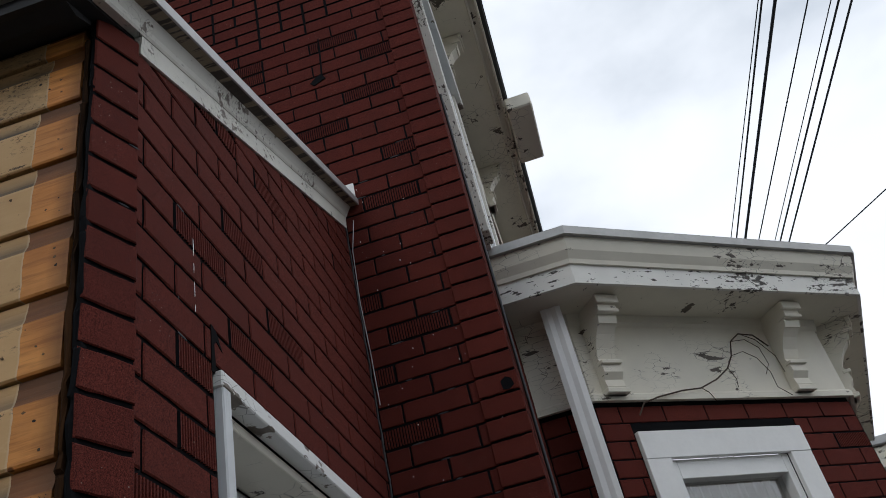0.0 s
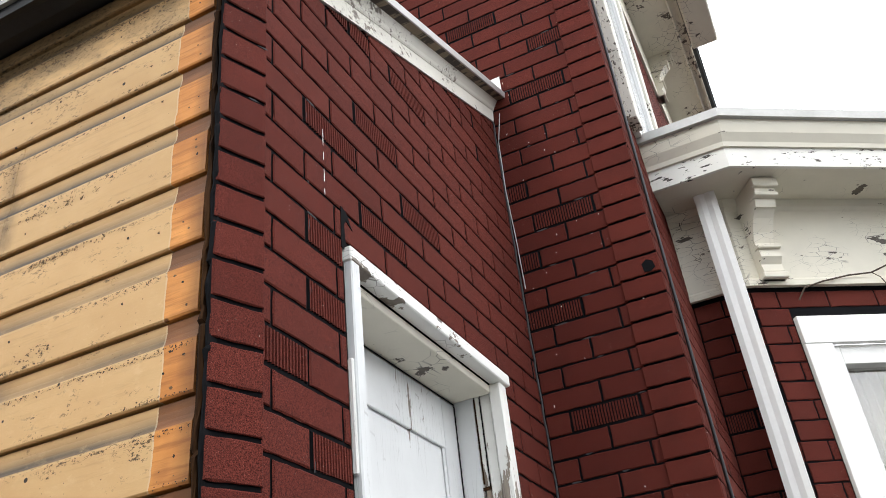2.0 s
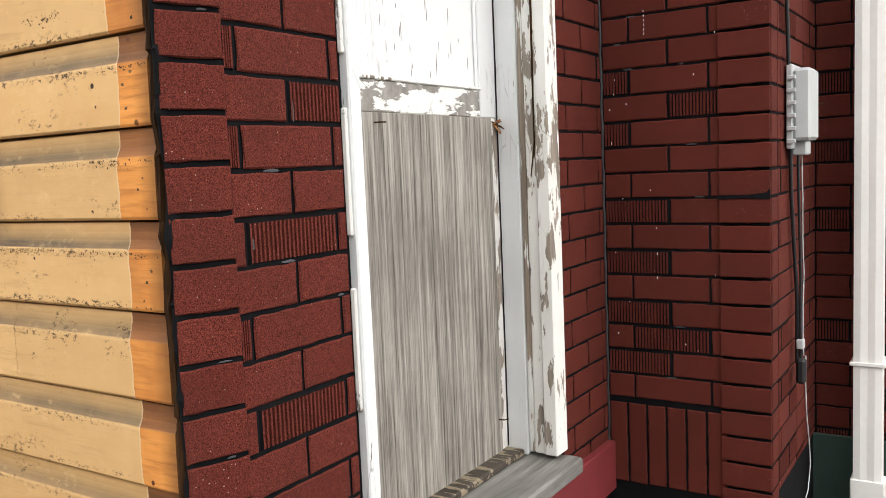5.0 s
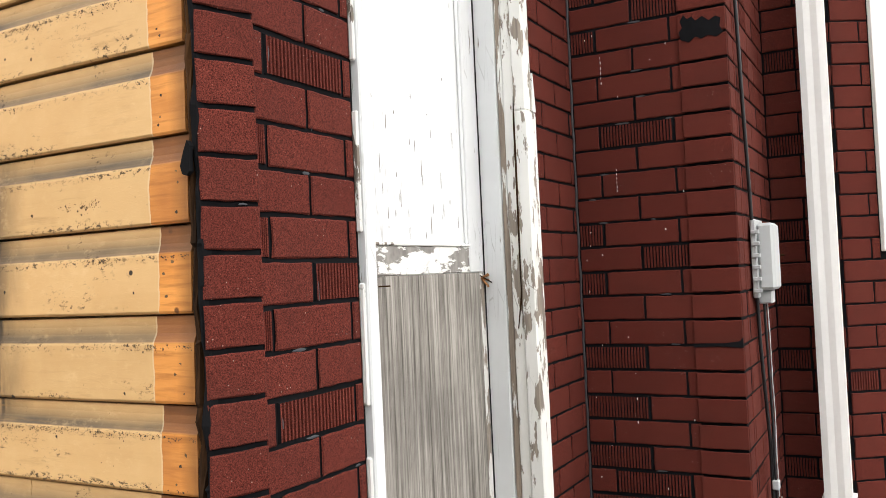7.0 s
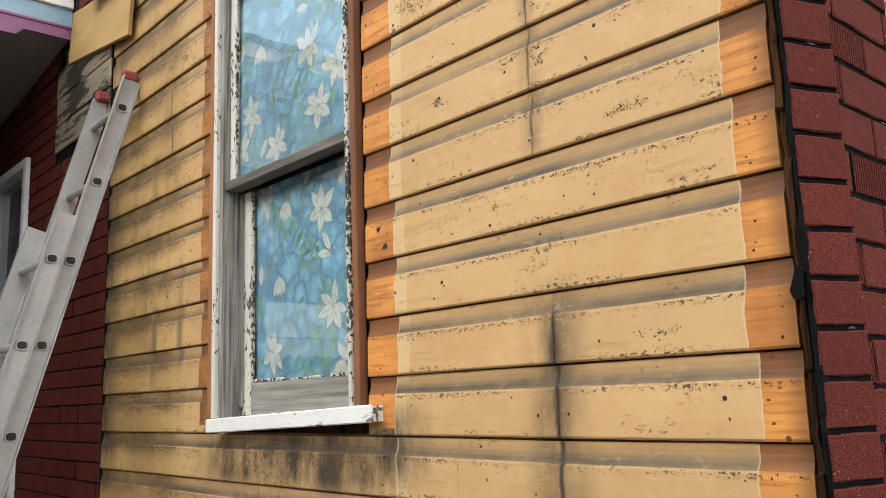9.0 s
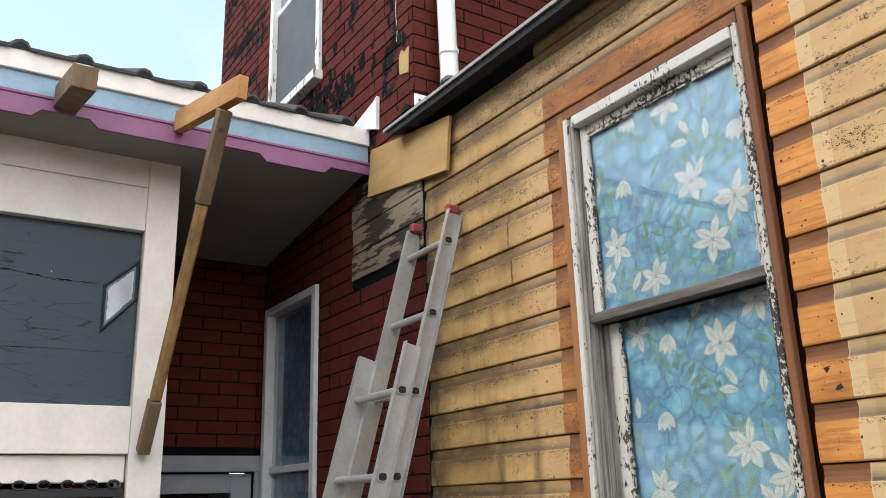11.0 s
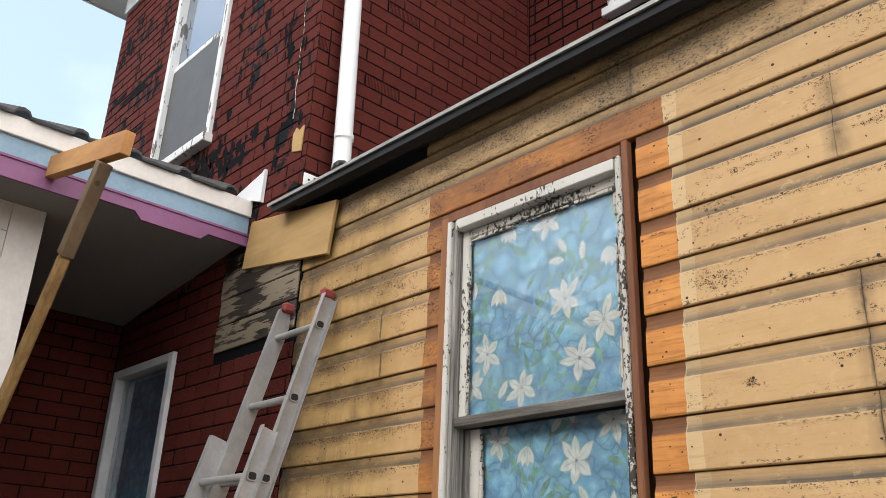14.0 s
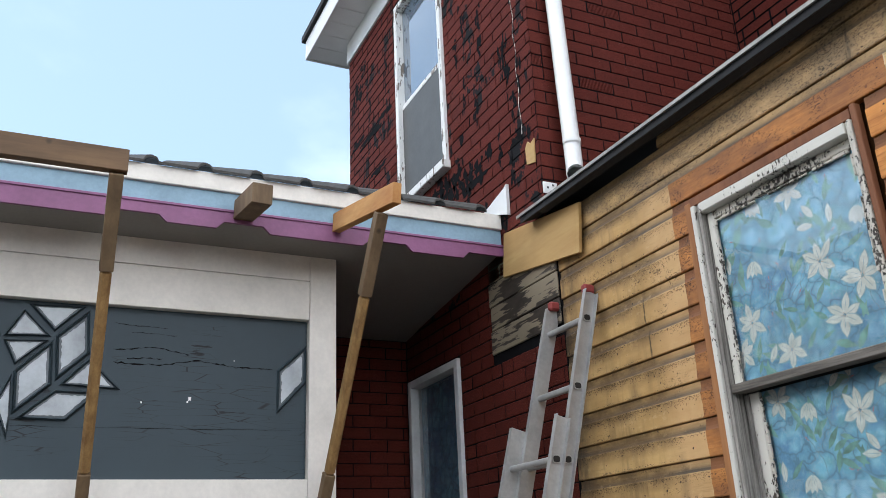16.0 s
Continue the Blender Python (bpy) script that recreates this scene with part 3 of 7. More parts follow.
def beam_between(name, a, b, w, h, mat, parent=None, up=(0, 0, 1), bevel=0.002, label=""):
    """A straight bar of section w x h from a to b."""
    a, b = Vector(a), Vector(b)
    d = (b - a).normalized()
    side = d.cross(Vector(up)).normalized()
    top = side.cross(d)
    m = Matrix((side, d, top)).transposed().to_4x4()
    m.translation = a
    return box(name, (-w / 2, 0, -h / 2), (w / 2, (b - a).length, h / 2), mat, parent, bevel, label, m)


def prism(name, outline, a, b, mat, parent=None, label=""):
    """An outline of 3D points swept from offset a to offset b."""
    bm = bmesh.new()
    va = [bm.verts.new(Vector(p) + Vector(a)) for p in outline]
    vb = [bm.verts.new(Vector(p) + Vector(b)) for p in outline]
    n = len(outline)
    bm.faces.new(va)
    bm.faces.new(vb[::-1])
    for i in range(n):
        bm.faces.new((va[i], va[(i + 1) % n], vb[(i + 1) % n], vb[i]))
    ob = part(name, bm, mat, parent, label)
    if parent is not None:
        ob.matrix_basis = Matrix.Translation(parent.location).inverted()
    return ob


def tube(name, points, radius, mat, parent=None, label=""):
    cu = bpy.data.curves.new(name, "CURVE")
    cu.dimensions = "3D"
    cu.bevel_depth, cu.bevel_resolution = radius, 3
    sp = cu.splines.new("POLY")
    sp.points.add(len(points) - 1)
    for q, p in zip(sp.points, points):
        q.co = (*p, 1)
    tmp = bpy.data.objects.new(name, cu)
    me = bpy.data.meshes.new_from_object(tmp)
    bpy.data.objects.remove(tmp)
    me.materials.clear()
    me.materials.append(mat)
    me.polygons.foreach_set("use_smooth", [True] * len(me.polygons))
    ob = new(name, me)
    ob.parent = parent
    if parent is not None:
        ob.matrix_basis = Matrix.Translation(parent.location).inverted()
    if label:
        ob["label"] = label
    return ob


# ---- plan (metres) ----
GROUND = -0.15
SID_Y = 0.900          # face of the yellow siding
CORNER_X = -0.612      # its end at the brick return
RET_X = -0.577         # face of the brick return with the white door
MAIN_Y = 2.405         # face of the tall main wall
QUOIN_X = -0.118       # its outer corner
BAY_Y = 3.05
TOWER_X0, TOWER_X1 = -6.15, -3.37
TOWER_Y = 0.893
SID_X0 = -3.312        # far end of the siding
PORCH_X = -5.11        # back wall of the porch
WHITE_X = -4.09        # white porch wall
FASCIA_X = -3.79
ROW = 0.0718           # brick course
ROW0 = 1.354
BRICK = 0.2040         # stretcher with its joint
BOARD = 0.13355        # siding course
BOARD0 = 1.398

# ---- brick siding ----


def brick_mesh(length, height, proud, ribs=0, mat=None, variant=0):
    """One pressed brick with eased edges, its back at y = 0, facing -y, from (0, 0) along x and z."""
    e = 0.0025
    if ribs:
        verts, faces = [], []
        step = (length - 0.010) / ribs
        prof = [(0.0, 0.0), (e, -proud)]
        for i in range(ribs):
            x = 0.005 + i * step
            prof += [(x + step * 0.15, -proud), (x + step * 0.25, -proud * 0.1), (x + step * 0.58, -proud * 0.1), (x + step * 0.70, -proud)]
        prof += [(length - e, -proud), (length, 0.0)]
        for x, y in prof:
            verts += [(x, y, 0.0 if y == 0 else e), (x, y, height if y == 0 else height - e)]
        for i in range(len(prof) - 1):
            a = 2 * i
            faces.append((a, a + 2, a + 3, a + 1))
        verts += [(0, 0, 0), (length, 0, 0), (0, 0, height), (length, 0, height)]
        n = len(prof)
        faces.append(tuple([2 * i for i in range(n)][::-1]))
        faces.append(tuple([2 * i + 1 for i in range(n)]))
        # groove bottoms take the black joint colour: their shade and dirt are painted in
        return mesh_of("ribbed_brick", verts, faces, [mat or M_BRICK, M_JOINT], [1] + [1 if q > 2 and (q - 2) % 4 == 1 else 0 for q in range(1, len(faces) - 3)] + [1, 1, 1])
    rng = random.Random(int(length * 7919) + int(height * 104729) + 31 * variant)

    def side(a, b):
        n = max(1, int((Vector(b) - Vector(a)).length / 0.017))
        return [(a[0] + (b[0] - a[0]) * k / n, a[1] + (b[1] - a[1]) * k / n) for k in range(n)]

    c = [(0, 0), (length, 0), (length, height), (0, height)]
    loop = [p for k in range(4) for p in side(c[k], c[(k + 1) % 4])]
    n = len(loop)
    w = min(0.0012, length * 0.04)
    mid = [(p[0] + rng.uniform(-w, w), p[1] + rng.uniform(-w, w)) for p in loop]
    top = [(min(max(p[0], e), length - e) + rng.uniform(-w, w) * 0.6, min(max(p[1], e), height - e) + rng.uniform(-w, w) * 0.6) for p in mid]
    v = [(p[0], 0.0, p[1]) for p in mid] + [(p[0], -proud + e, p[1]) for p in mid] + [(p[0], -proud, p[1]) for p in top]
    f = [tuple(range(2 * n, 3 * n))]
    for k in range(n):
        j = (k + 1) % n
        f += [(k, j, n + j, n + k), (n + k, n + j, 2 * n + j, 2 * n + k)]
    return mesh_of("brick", v, f, [mat or M_BRICK, M_JOINT], [0] + [1, 0] * n)


BRICK_CACHE = {}
BRICK_COUNT = [0]


def get_brick(length, height, ribbed=False, proud=0.005, mat=None):
    BRICK_COUNT[0] += 1
    variant = BRICK_COUNT[0] % 5
    key = (round(length, 3), round(height, 3), ribbed, proud, (mat or M_BRICK).name, variant)
    if key not in BRICK_CACHE:
        BRICK_CACHE[key] = brick_mesh(key[0], key[1], proud, max(3, int(key[0] / 0.0095)) if ribbed else 0, mat, variant)
    return BRICK_CACHE[key]


def courses(u0, u1, z0, z1, holes=(), shift=0.0, joint=0.0060, top=None, length=BRICK, seed=1, ribs=0.10, marks=(), quiet=None, base=ROW0):
    """Bricks of a running bond as (u, z, length, height, ribbed), cut at openings."""
    rng = random.Random(seed)
    out = []
    r0 = math.floor((z0 - base) / ROW)
    r1 = math.ceil((z1 - base) / ROW)
    for r in range(r0, r1):
        za = max(base + r * ROW + joint / 2, z0)
        zb = min(base + (r + 1) * ROW - joint / 2, z1)
        if zb - za < 0.012:
            continue
        u = u0 - length + (shift + (0.5 * length if r % 2 else 0.0)) % length
        while u < u1:
            spans = [(u, u + length, False)]
            k = rng.random()
            if k < ribs * 0.6:
                spans = [(u, u + length, True)]
            elif k < ribs * 1.6:
                spans = [(u, u + length / 2, True), (u + length / 2, u + length, False)]
            if quiet and quiet[0] < u + length / 2 < quiet[1] and quiet[2] < za < quiet[3]:
                spans = [(u, u + length, False)]
            for a, b, rib in spans:
                rib = rib or any(max(a, u0) < mu < b and za < mz < zb for mu, mz in marks)
                a, b = max(a + joint / 2, u0), min(b - joint / 2, u1)
                cuts = [(a, b)]
                for ha, hb, hz0, hz1 in holes:
                    if zb > hz0 + 0.01 and za < hz1 - 0.01:
                        cuts = [c for s in cuts for c in ((s[0], min(s[1], ha)), (max(s[0], hb), s[1]))]
                for a2, b2 in cuts:
                    if b2 - a2 > 0.005 and (top is None or za < top((a2 + b2) / 2)):
                        out.append((a2, za, b2 - a2, zb - za, rib))
            u += length
    return out


def wall_frame(origin, along, facing):
    """A matrix that lays x along the wall, -y out of its face, z up."""
    m = Matrix((Vector(along), -Vector(facing), Vector((0, 0, 1)))).transposed().to_4x4()
    m.translation = Vector(origin)
    return m


def lay_bricks(wall, m, pieces, limit=300):
    """Bricks as objects of their own on a wall."""
    for u, z, ln, h, rib in pieces[:limit]:
        me = get_brick(ln, h, rib)
        ob = new("ribbed_brick" if rib else "brick", me)
        ob.parent = wall
        ob.matrix_basis = m @ Matrix.Translation((u, 0, z))


def join_bricks(wall, m, pieces, mat, proud=0.005):
    """Far bricks as one mesh of real pieces."""
    verts, faces = [], []
    e = 0.003
    for u, z, ln, h, rib in pieces:
        n = len(verts)
        verts += [(u, 0, z), (u + ln, 0, z), (u + ln, 0, z + h), (u, 0, z + h)]
        verts += [(u + e, -proud, z + e), (u + ln - e, -proud, z + e), (u + ln - e, -proud, z + h - e), (u + e, -proud, z + h - e)]
        faces.append((n + 4, n + 5, n + 6, n + 7))
        for i in range(4):
            j = (i + 1) % 4
            faces.append((n + i, n + j, n + 4 + j, n + 4 + i))
    me = mesh_of("brick_courses", verts, faces, [mat, M_JOINT], [0, 1, 1, 1, 1] * len(pieces))
    ob = new("brick_courses", me)
    ob.parent = wall
    ob.matrix_basis = m
    return tagged(ob, kind="stuff")


def place_bricks(wall, m, pieces, mat, near):
    """The 300 bricks nearest to a spot on the wall as parts, the rest joined."""
    pieces = sorted(pieces, key=lambda q: (q[0] - near[0]) ** 2 + (q[1] - near[1]) ** 2)
    for u, z, ln, h, rib in pieces[:300]:
        me = get_brick(ln, h, rib, 0.005, mat)
        ob = new("ribbed_brick" if rib else "brick", me)
        ob.parent = wall
        ob.matrix_basis = m @ Matrix.Translation((u, 0, z))
    if len(pieces) > 300:
        join_bricks(wall, m, pieces[300:], mat)


def wall(name, lo, hi, label, mat=None):
    """A wall core as a thick slab."""
    ob = part(name, slab(bmesh.new(), lo, hi), mat or M_JOINT)
    return tagged(ob, label, "wall", kind="structure")


def poly_wall(name, outline, depth, label, mat=None):
    ob = prism(name, outline, (0, 0, 0), depth, mat or M_JOINT)
    return tagged(ob, label, "wall", kind="structure")


def roof_z(y):
    return 3.171 + 0.404 * (y - 0.84)


# ---- large structure ----
ground = part("ground", slab(bmesh.new(), (-400, -400, GROUND - 0.5), (400, 400, GROUND)), M_GROUND)
tagged(ground, "worn grey asphalt yard round the house", "ground", kind="structure")

# yellow siding wall core, left open behind the window
WIN = (-2.405, -1.700, 1.440, 2.815)
wall_siding = part("wall_siding", slab(slab(slab(slab(bmesh.new(),
    (SID_X0, 0.93, GROUND), (WIN[0], 1.08, 3.14)), (WIN[1], 0.93, GROUND), (-0.63, 1.08, 3.14)),
    (WIN[0], 0.93, GROUND), (WIN[1], 1.08, WIN[2])), (WIN[0], 0.93, WIN[3]), (WIN[1], 1.08, 3.14)), M_DARKWOOD)
tagged(wall_siding, "wall of weathered cream-yellow drop siding with bare orange wood at trim lines", "wall", kind="structure")

# brick return with the door opening
DOOR = (1.254, 2.090, 0.555, 2.601)
wall_return = poly_wall("wall_return", [
    (RET_X, 0.990, GROUND), (RET_X, DOOR[0], GROUND), (RET_X, DOOR[0], DOOR[3]), (RET_X, DOOR[1], DOOR[3]), (RET_X, DOOR[1], GROUND),
    (RET_X, MAIN_Y, GROUND), (RET_X, MAIN_Y, roof_z(MAIN_Y) + 0.03), (RET_X, 0.990, roof_z(0.99) + 0.03)], (-0.05, 0, 0),
    "narrow return wall of dark red asphalt brick siding round a white door")

# slanting corner leaf of the brick sheeting
QA, QB = Vector((-0.604, 0.895, 0)), Vector((-0.571, 0.984, 0))
QDIR = (QB - QA).normalized()
QN = Vector((QDIR.y, -QDIR.x, 0))
poly = [(QA.x - QN.x * 0.001, QA.y - QN.y * 0.001, GROUND), (QB.x - QN.x * 0.001, QB.y - QN.y * 0.001, GROUND), (RET_X - 0.05, 0.984, GROUND), (RET_X - 0.05, 0.915, GROUND)]
corner_leaf = prism("corner_leaf", poly, (0, 0, 0.99), (0, 0, 3.21 - GROUND), M_JOINT)
tagged(corner_leaf, "corner leaf of red asphalt brick sheeting lapped over the return", "trim", kind="structure")
m_q = wall_frame(QA, QDIR, QN)

# tall main wall
wall_main = poly_wall("wall_main", [
    (TOWER_X1, MAIN_Y, GROUND), (QUOIN_X, MAIN_Y, GROUND), (QUOIN_X, MAIN_Y, 6.0), (-2.0, MAIN_Y, 6.0), (-2.0, MAIN_Y, 4.71), (-2.76, MAIN_Y, 4.71),
    (-2.76, MAIN_Y, 6.0), (TOWER_X1, MAIN_Y, 6.0)], (0, 0.15, 0), "tall main wall of dark red asphalt brick siding")
wall_side = wall("wall_side", (QUOIN_X - 0.15, MAIN_Y + 0.15, GROUND), (QUOIN_X, 8.0, 6.0), "side wall of dark red asphalt brick siding above the bay")

# neighbouring houses close the yard behind and beside the path
wall_yard_south = wall("wall_yard_south", (-13.0, -9.3, GROUND), (9.0, -9.0, 6.6), "plain weathered board wall of the house across the yard", M_YARDWALL)
wall_yard_east = wall("wall_yard_east", (9.0, -9.3, GROUND), (9.3, 1.0, 4.4), "plain weathered board wall of the house beside the yard", M_YARDWALL)

# tower
UPW = (-5.11, -4.35, 3.90, 5.54)
wall_tower_front = part("wall_tower_front", slab(slab(slab(slab(bmesh.new(),
    (TOWER_X0, TOWER_Y, 3.0), (UPW[0], TOWER_Y + 0.15, 6.0)), (UPW[1], TOWER_Y, 3.0), (TOWER_X1, TOWER_Y + 0.15, 6.0)),
    (UPW[0], TOWER_Y, 3.0), (UPW[1], TOWER_Y + 0.15, UPW[2])), (UPW[0], TOWER_Y, UPW[3]), (UPW[1], TOWER_Y + 0.15, 6.0)), M_JOINT)
tagged(wall_tower_front, "upper storey wall of worn red asphalt brick siding with black bare patches", "wall", kind="structure")
wall_tower_side = wall("wall_tower_side", (TOWER_X1 - 0.15, TOWER_Y + 0.15, 3.0), (TOWER_X1, MAIN_Y, 6.0), "upper storey side wall of dark red asphalt brick siding")
wall_tower_back = wall("wall_tower_back", (TOWER_X0, TOWER_Y + 0.15, 3.0), (TOWER_X0 + 0.15, MAIN_Y, 6.0), "far side wall of the upper storey")

# porch walls
PWIN = (-5.06, -4.36, 1.0, 2.705)
wall_porch_window = part("wall_porch_window", slab(slab(slab(bmesh.new(),
    (PWIN[1], SID_Y, GROUND), (SID_X0, 1.05, 3.12)), (PORCH_X, SID_Y, GROUND), (PWIN[1], 1.05, PWIN[2])), (PORCH_X, SID_Y, PWIN[3]), (PWIN[1], 1.05, 3.12)), M_JOINT)
part("porch_jamb_wall", slab(bmesh.new(), (PORCH_X, SID_Y, PWIN[2]), (PWIN[0], 1.05, PWIN[3])), M_JOINT, wall_porch_window)
tagged(wall_porch_window, "porch wall of dark red asphalt brick siding beside the ladder", "wall", kind="structure")
PDOOR = (0.12, 0.86, GROUND, 1.80)
wall_porch_back = part("wall_porch_back", slab(slab(slab(bmesh.new(), (PORCH_X - 0.15, -4.0, GROUND), (PORCH_X, PDOOR[0], 3.1)),
    (PORCH_X - 0.15, PDOOR[1], GROUND), (PORCH_X, SID_Y, 3.1)), (PORCH_X - 0.15, PDOOR[0], PDOOR[3]), (PORCH_X, PDOOR[1], 3.1)), M_JOINT)
tagged(wall_porch_back, "dark back wall of the porch in red asphalt brick siding", "wall", kind="structure")

# bay walls: a short face along x, a long canted face, and its return
BA = Vector((QUOIN_X, BAY_Y, 0))
BB = Vector((0.10, BAY_Y, 0))
BDIR = Vector((0.824, 0.566, 0)).normalized()
BN = Vector((BDIR.y, -BDIR.x, 0))
BLEN = 1.305
BC = BB + BDIR * BLEN
BDIR2 = Vector((0.20, 0.98, 0)).normalized()
BD = BC + BDIR2 * 2.2
BN2 = Vector((BDIR2.y, -BDIR2.x, 0))
BWIN = (0.166, 0.910, 1.45, 2.933)


def bay_p(s, out, z):
    p = BB + BDIR * s + BN * out
    return (p.x, p.y, z)


wall_bay = part("wall_bay", slab(bmesh.new(), (BA.x, BAY_Y, GROUND), (BB.x, BAY_Y + 0.12, 3.5)), M_JOINT)
tagged(wall_bay, "canted bay of dark red asphalt brick siding", "wall", kind="structure")
mb = wall_frame((BB.x, BB.y, 0), BDIR, BN)
for lo, hi in (((0, 0, GROUND), (BWIN[0], 0.12, 3.5)), ((BWIN[1], 0, GROUND), (BLEN, 0.12, 3.5)),
               ((BWIN[0], 0, GROUND), (BWIN[1], 0.12, BWIN[2])), ((BWIN[0], 0, BWIN[3]), (BWIN[1], 0.12, 3.5))):
    box("bay_core", lo, hi, M_JOINT, wall_bay, 0, "", mb)
mc = wall_frame((BC.x, BC.y, 0), BDIR2, BN2)
box("bay_core", (0, 0, GROUND), (2.2, 0.12, 3.5), M_JOINT, wall_bay, 0, "", mc)

# foundations
foundation = part("foundation", slab(slab(bmesh.new(), (RET_X - 0.02, MAIN_Y + 0.012, GROUND), (QUOIN_X - 0.01, MAIN_Y + 0.03, 0.378), 0.004),
    (RET_X - 0.03, 0.89, GROUND), (RET_X + 0.008, DOOR[0], 0.36), 0.006), M_CONCRETE)
tagged(foundation, "rough grey concrete foundation under the brick siding", "foundation", kind="structure")

# shed roof over the siding room
roof_room = prism("roof_room", [(SID_X0 - 0.14, 0.80, roof_z(0.80) + 0.034), (SID_X0 - 0.14, MAIN_Y, roof_z(MAIN_Y) + 0.034),
    (SID_X0 - 0.14, MAIN_Y, roof_z(MAIN_Y) - 0.005), (SID_X0 - 0.14, 0.80, roof_z(0.80) - 0.005)], (0, 0, 0), (2.870, 0, 0), M_ROOF)
tagged(roof_room, "low shed roof of black tar paper with a pale metal edge", "roof", kind="structure")
prism("metal_edge", [(SID_X0 - 0.16, 0.790, roof_z(0.80) + 0.038), (SID_X0 - 0.16, 0.799, roof_z(0.80) + 0.038), (SID_X0 - 0.16, 0.799, roof_z(0.80) + 0.024), (SID_X0 - 0.16, 0.789, roof_z(0.80) + 0.023)],
      (0, 0, 0), (2.95, 0, 0), M_DRIP, roof_room, "pale dented metal drip edge")
prism("eave_board", [(SID_X0, 0.812, 3.158), (SID_X0, 0.894, 3.190), (SID_X0, 0.894, 3.176), (SID_X0, 0.85, 3.152)],
      (0, 0, 0), (2.70, 0, 0), M_ROOF, roof_room, "torn black tar paper under the eave")


def rake(name, ya, profile, mat, label):
    """A moulding along the sloping roof edge of the brick return: profile of (x, height over the roof line)."""
    yb = MAIN_Y - 0.005
    bm = bmesh.new()
    va = [bm.verts.new((px, ya, roof_z(ya) + pz)) for px, pz in profile]
    vb = [bm.verts.new((px, yb, roof_z(yb) + pz)) for px, pz in profile]
    bm.faces.new(va)
    bm.faces.new(vb[::-1])
    for i in range(len(profile)):
        j = (i + 1) % len(profile)
        bm.faces.new((va[i], va[j], vb[j], vb[i]))
    return part(name, bm, mat, roof_room, label)


rake("rake_board", 0.985, [(-0.579, -0.052), (-0.566, -0.054), (-0.5625, -0.004), (-0.579, -0.003)], M_PEELW, "peeling white rake board")
rake("rake_moulding", 0.845, [(-0.579, -0.002), (-0.5610, -0.003), (-0.5570, 0.002), (-0.5535, 0.012), (-0.5455, 0.026), (-0.5390, 0.037), (-0.579, 0.037)], M_PEELW, "weathered white cove moulding under the roof edge")
rake("soffit_strip", 0.84, [(-0.579, 0.038), (-0.512, 0.038), (-0.512, 0.046), (-0.579, 0.046)], M_OLDBOARD, "weathered underside of the roof edge")
rake("roof_edge", 0.83, [(-0.590, 0.047), (-0.511, 0.047), (-0.511, 0.036), (-0.506, 0.036), (-0.504, 0.062), (-0.590, 0.066)], M_METALEDGE, "grey metal roof edge")
box("flashing_scrap", (-0.560, MAIN_Y - 0.040, roof_z(MAIN_Y) + 0.05), (-0.505, MAIN_Y - 0.036, roof_z(MAIN_Y) + 0.115), M_WHITE, roof_room, 0.001, "bent scrap of white flashing")

# ---- brick pieces of the near walls ----
m_ret = wall_frame((RET_X, 0, 0), (0, 1, 0), (1, 0, 0))
m_main = wall_frame((0, MAIN_Y, 0), (1, 0, 0), (0, -1, 0))
m_side = wall_frame((QUOIN_X, 0, 0), (0, 1, 0), (1, 0, 0))

# ---- door in the brick return ----


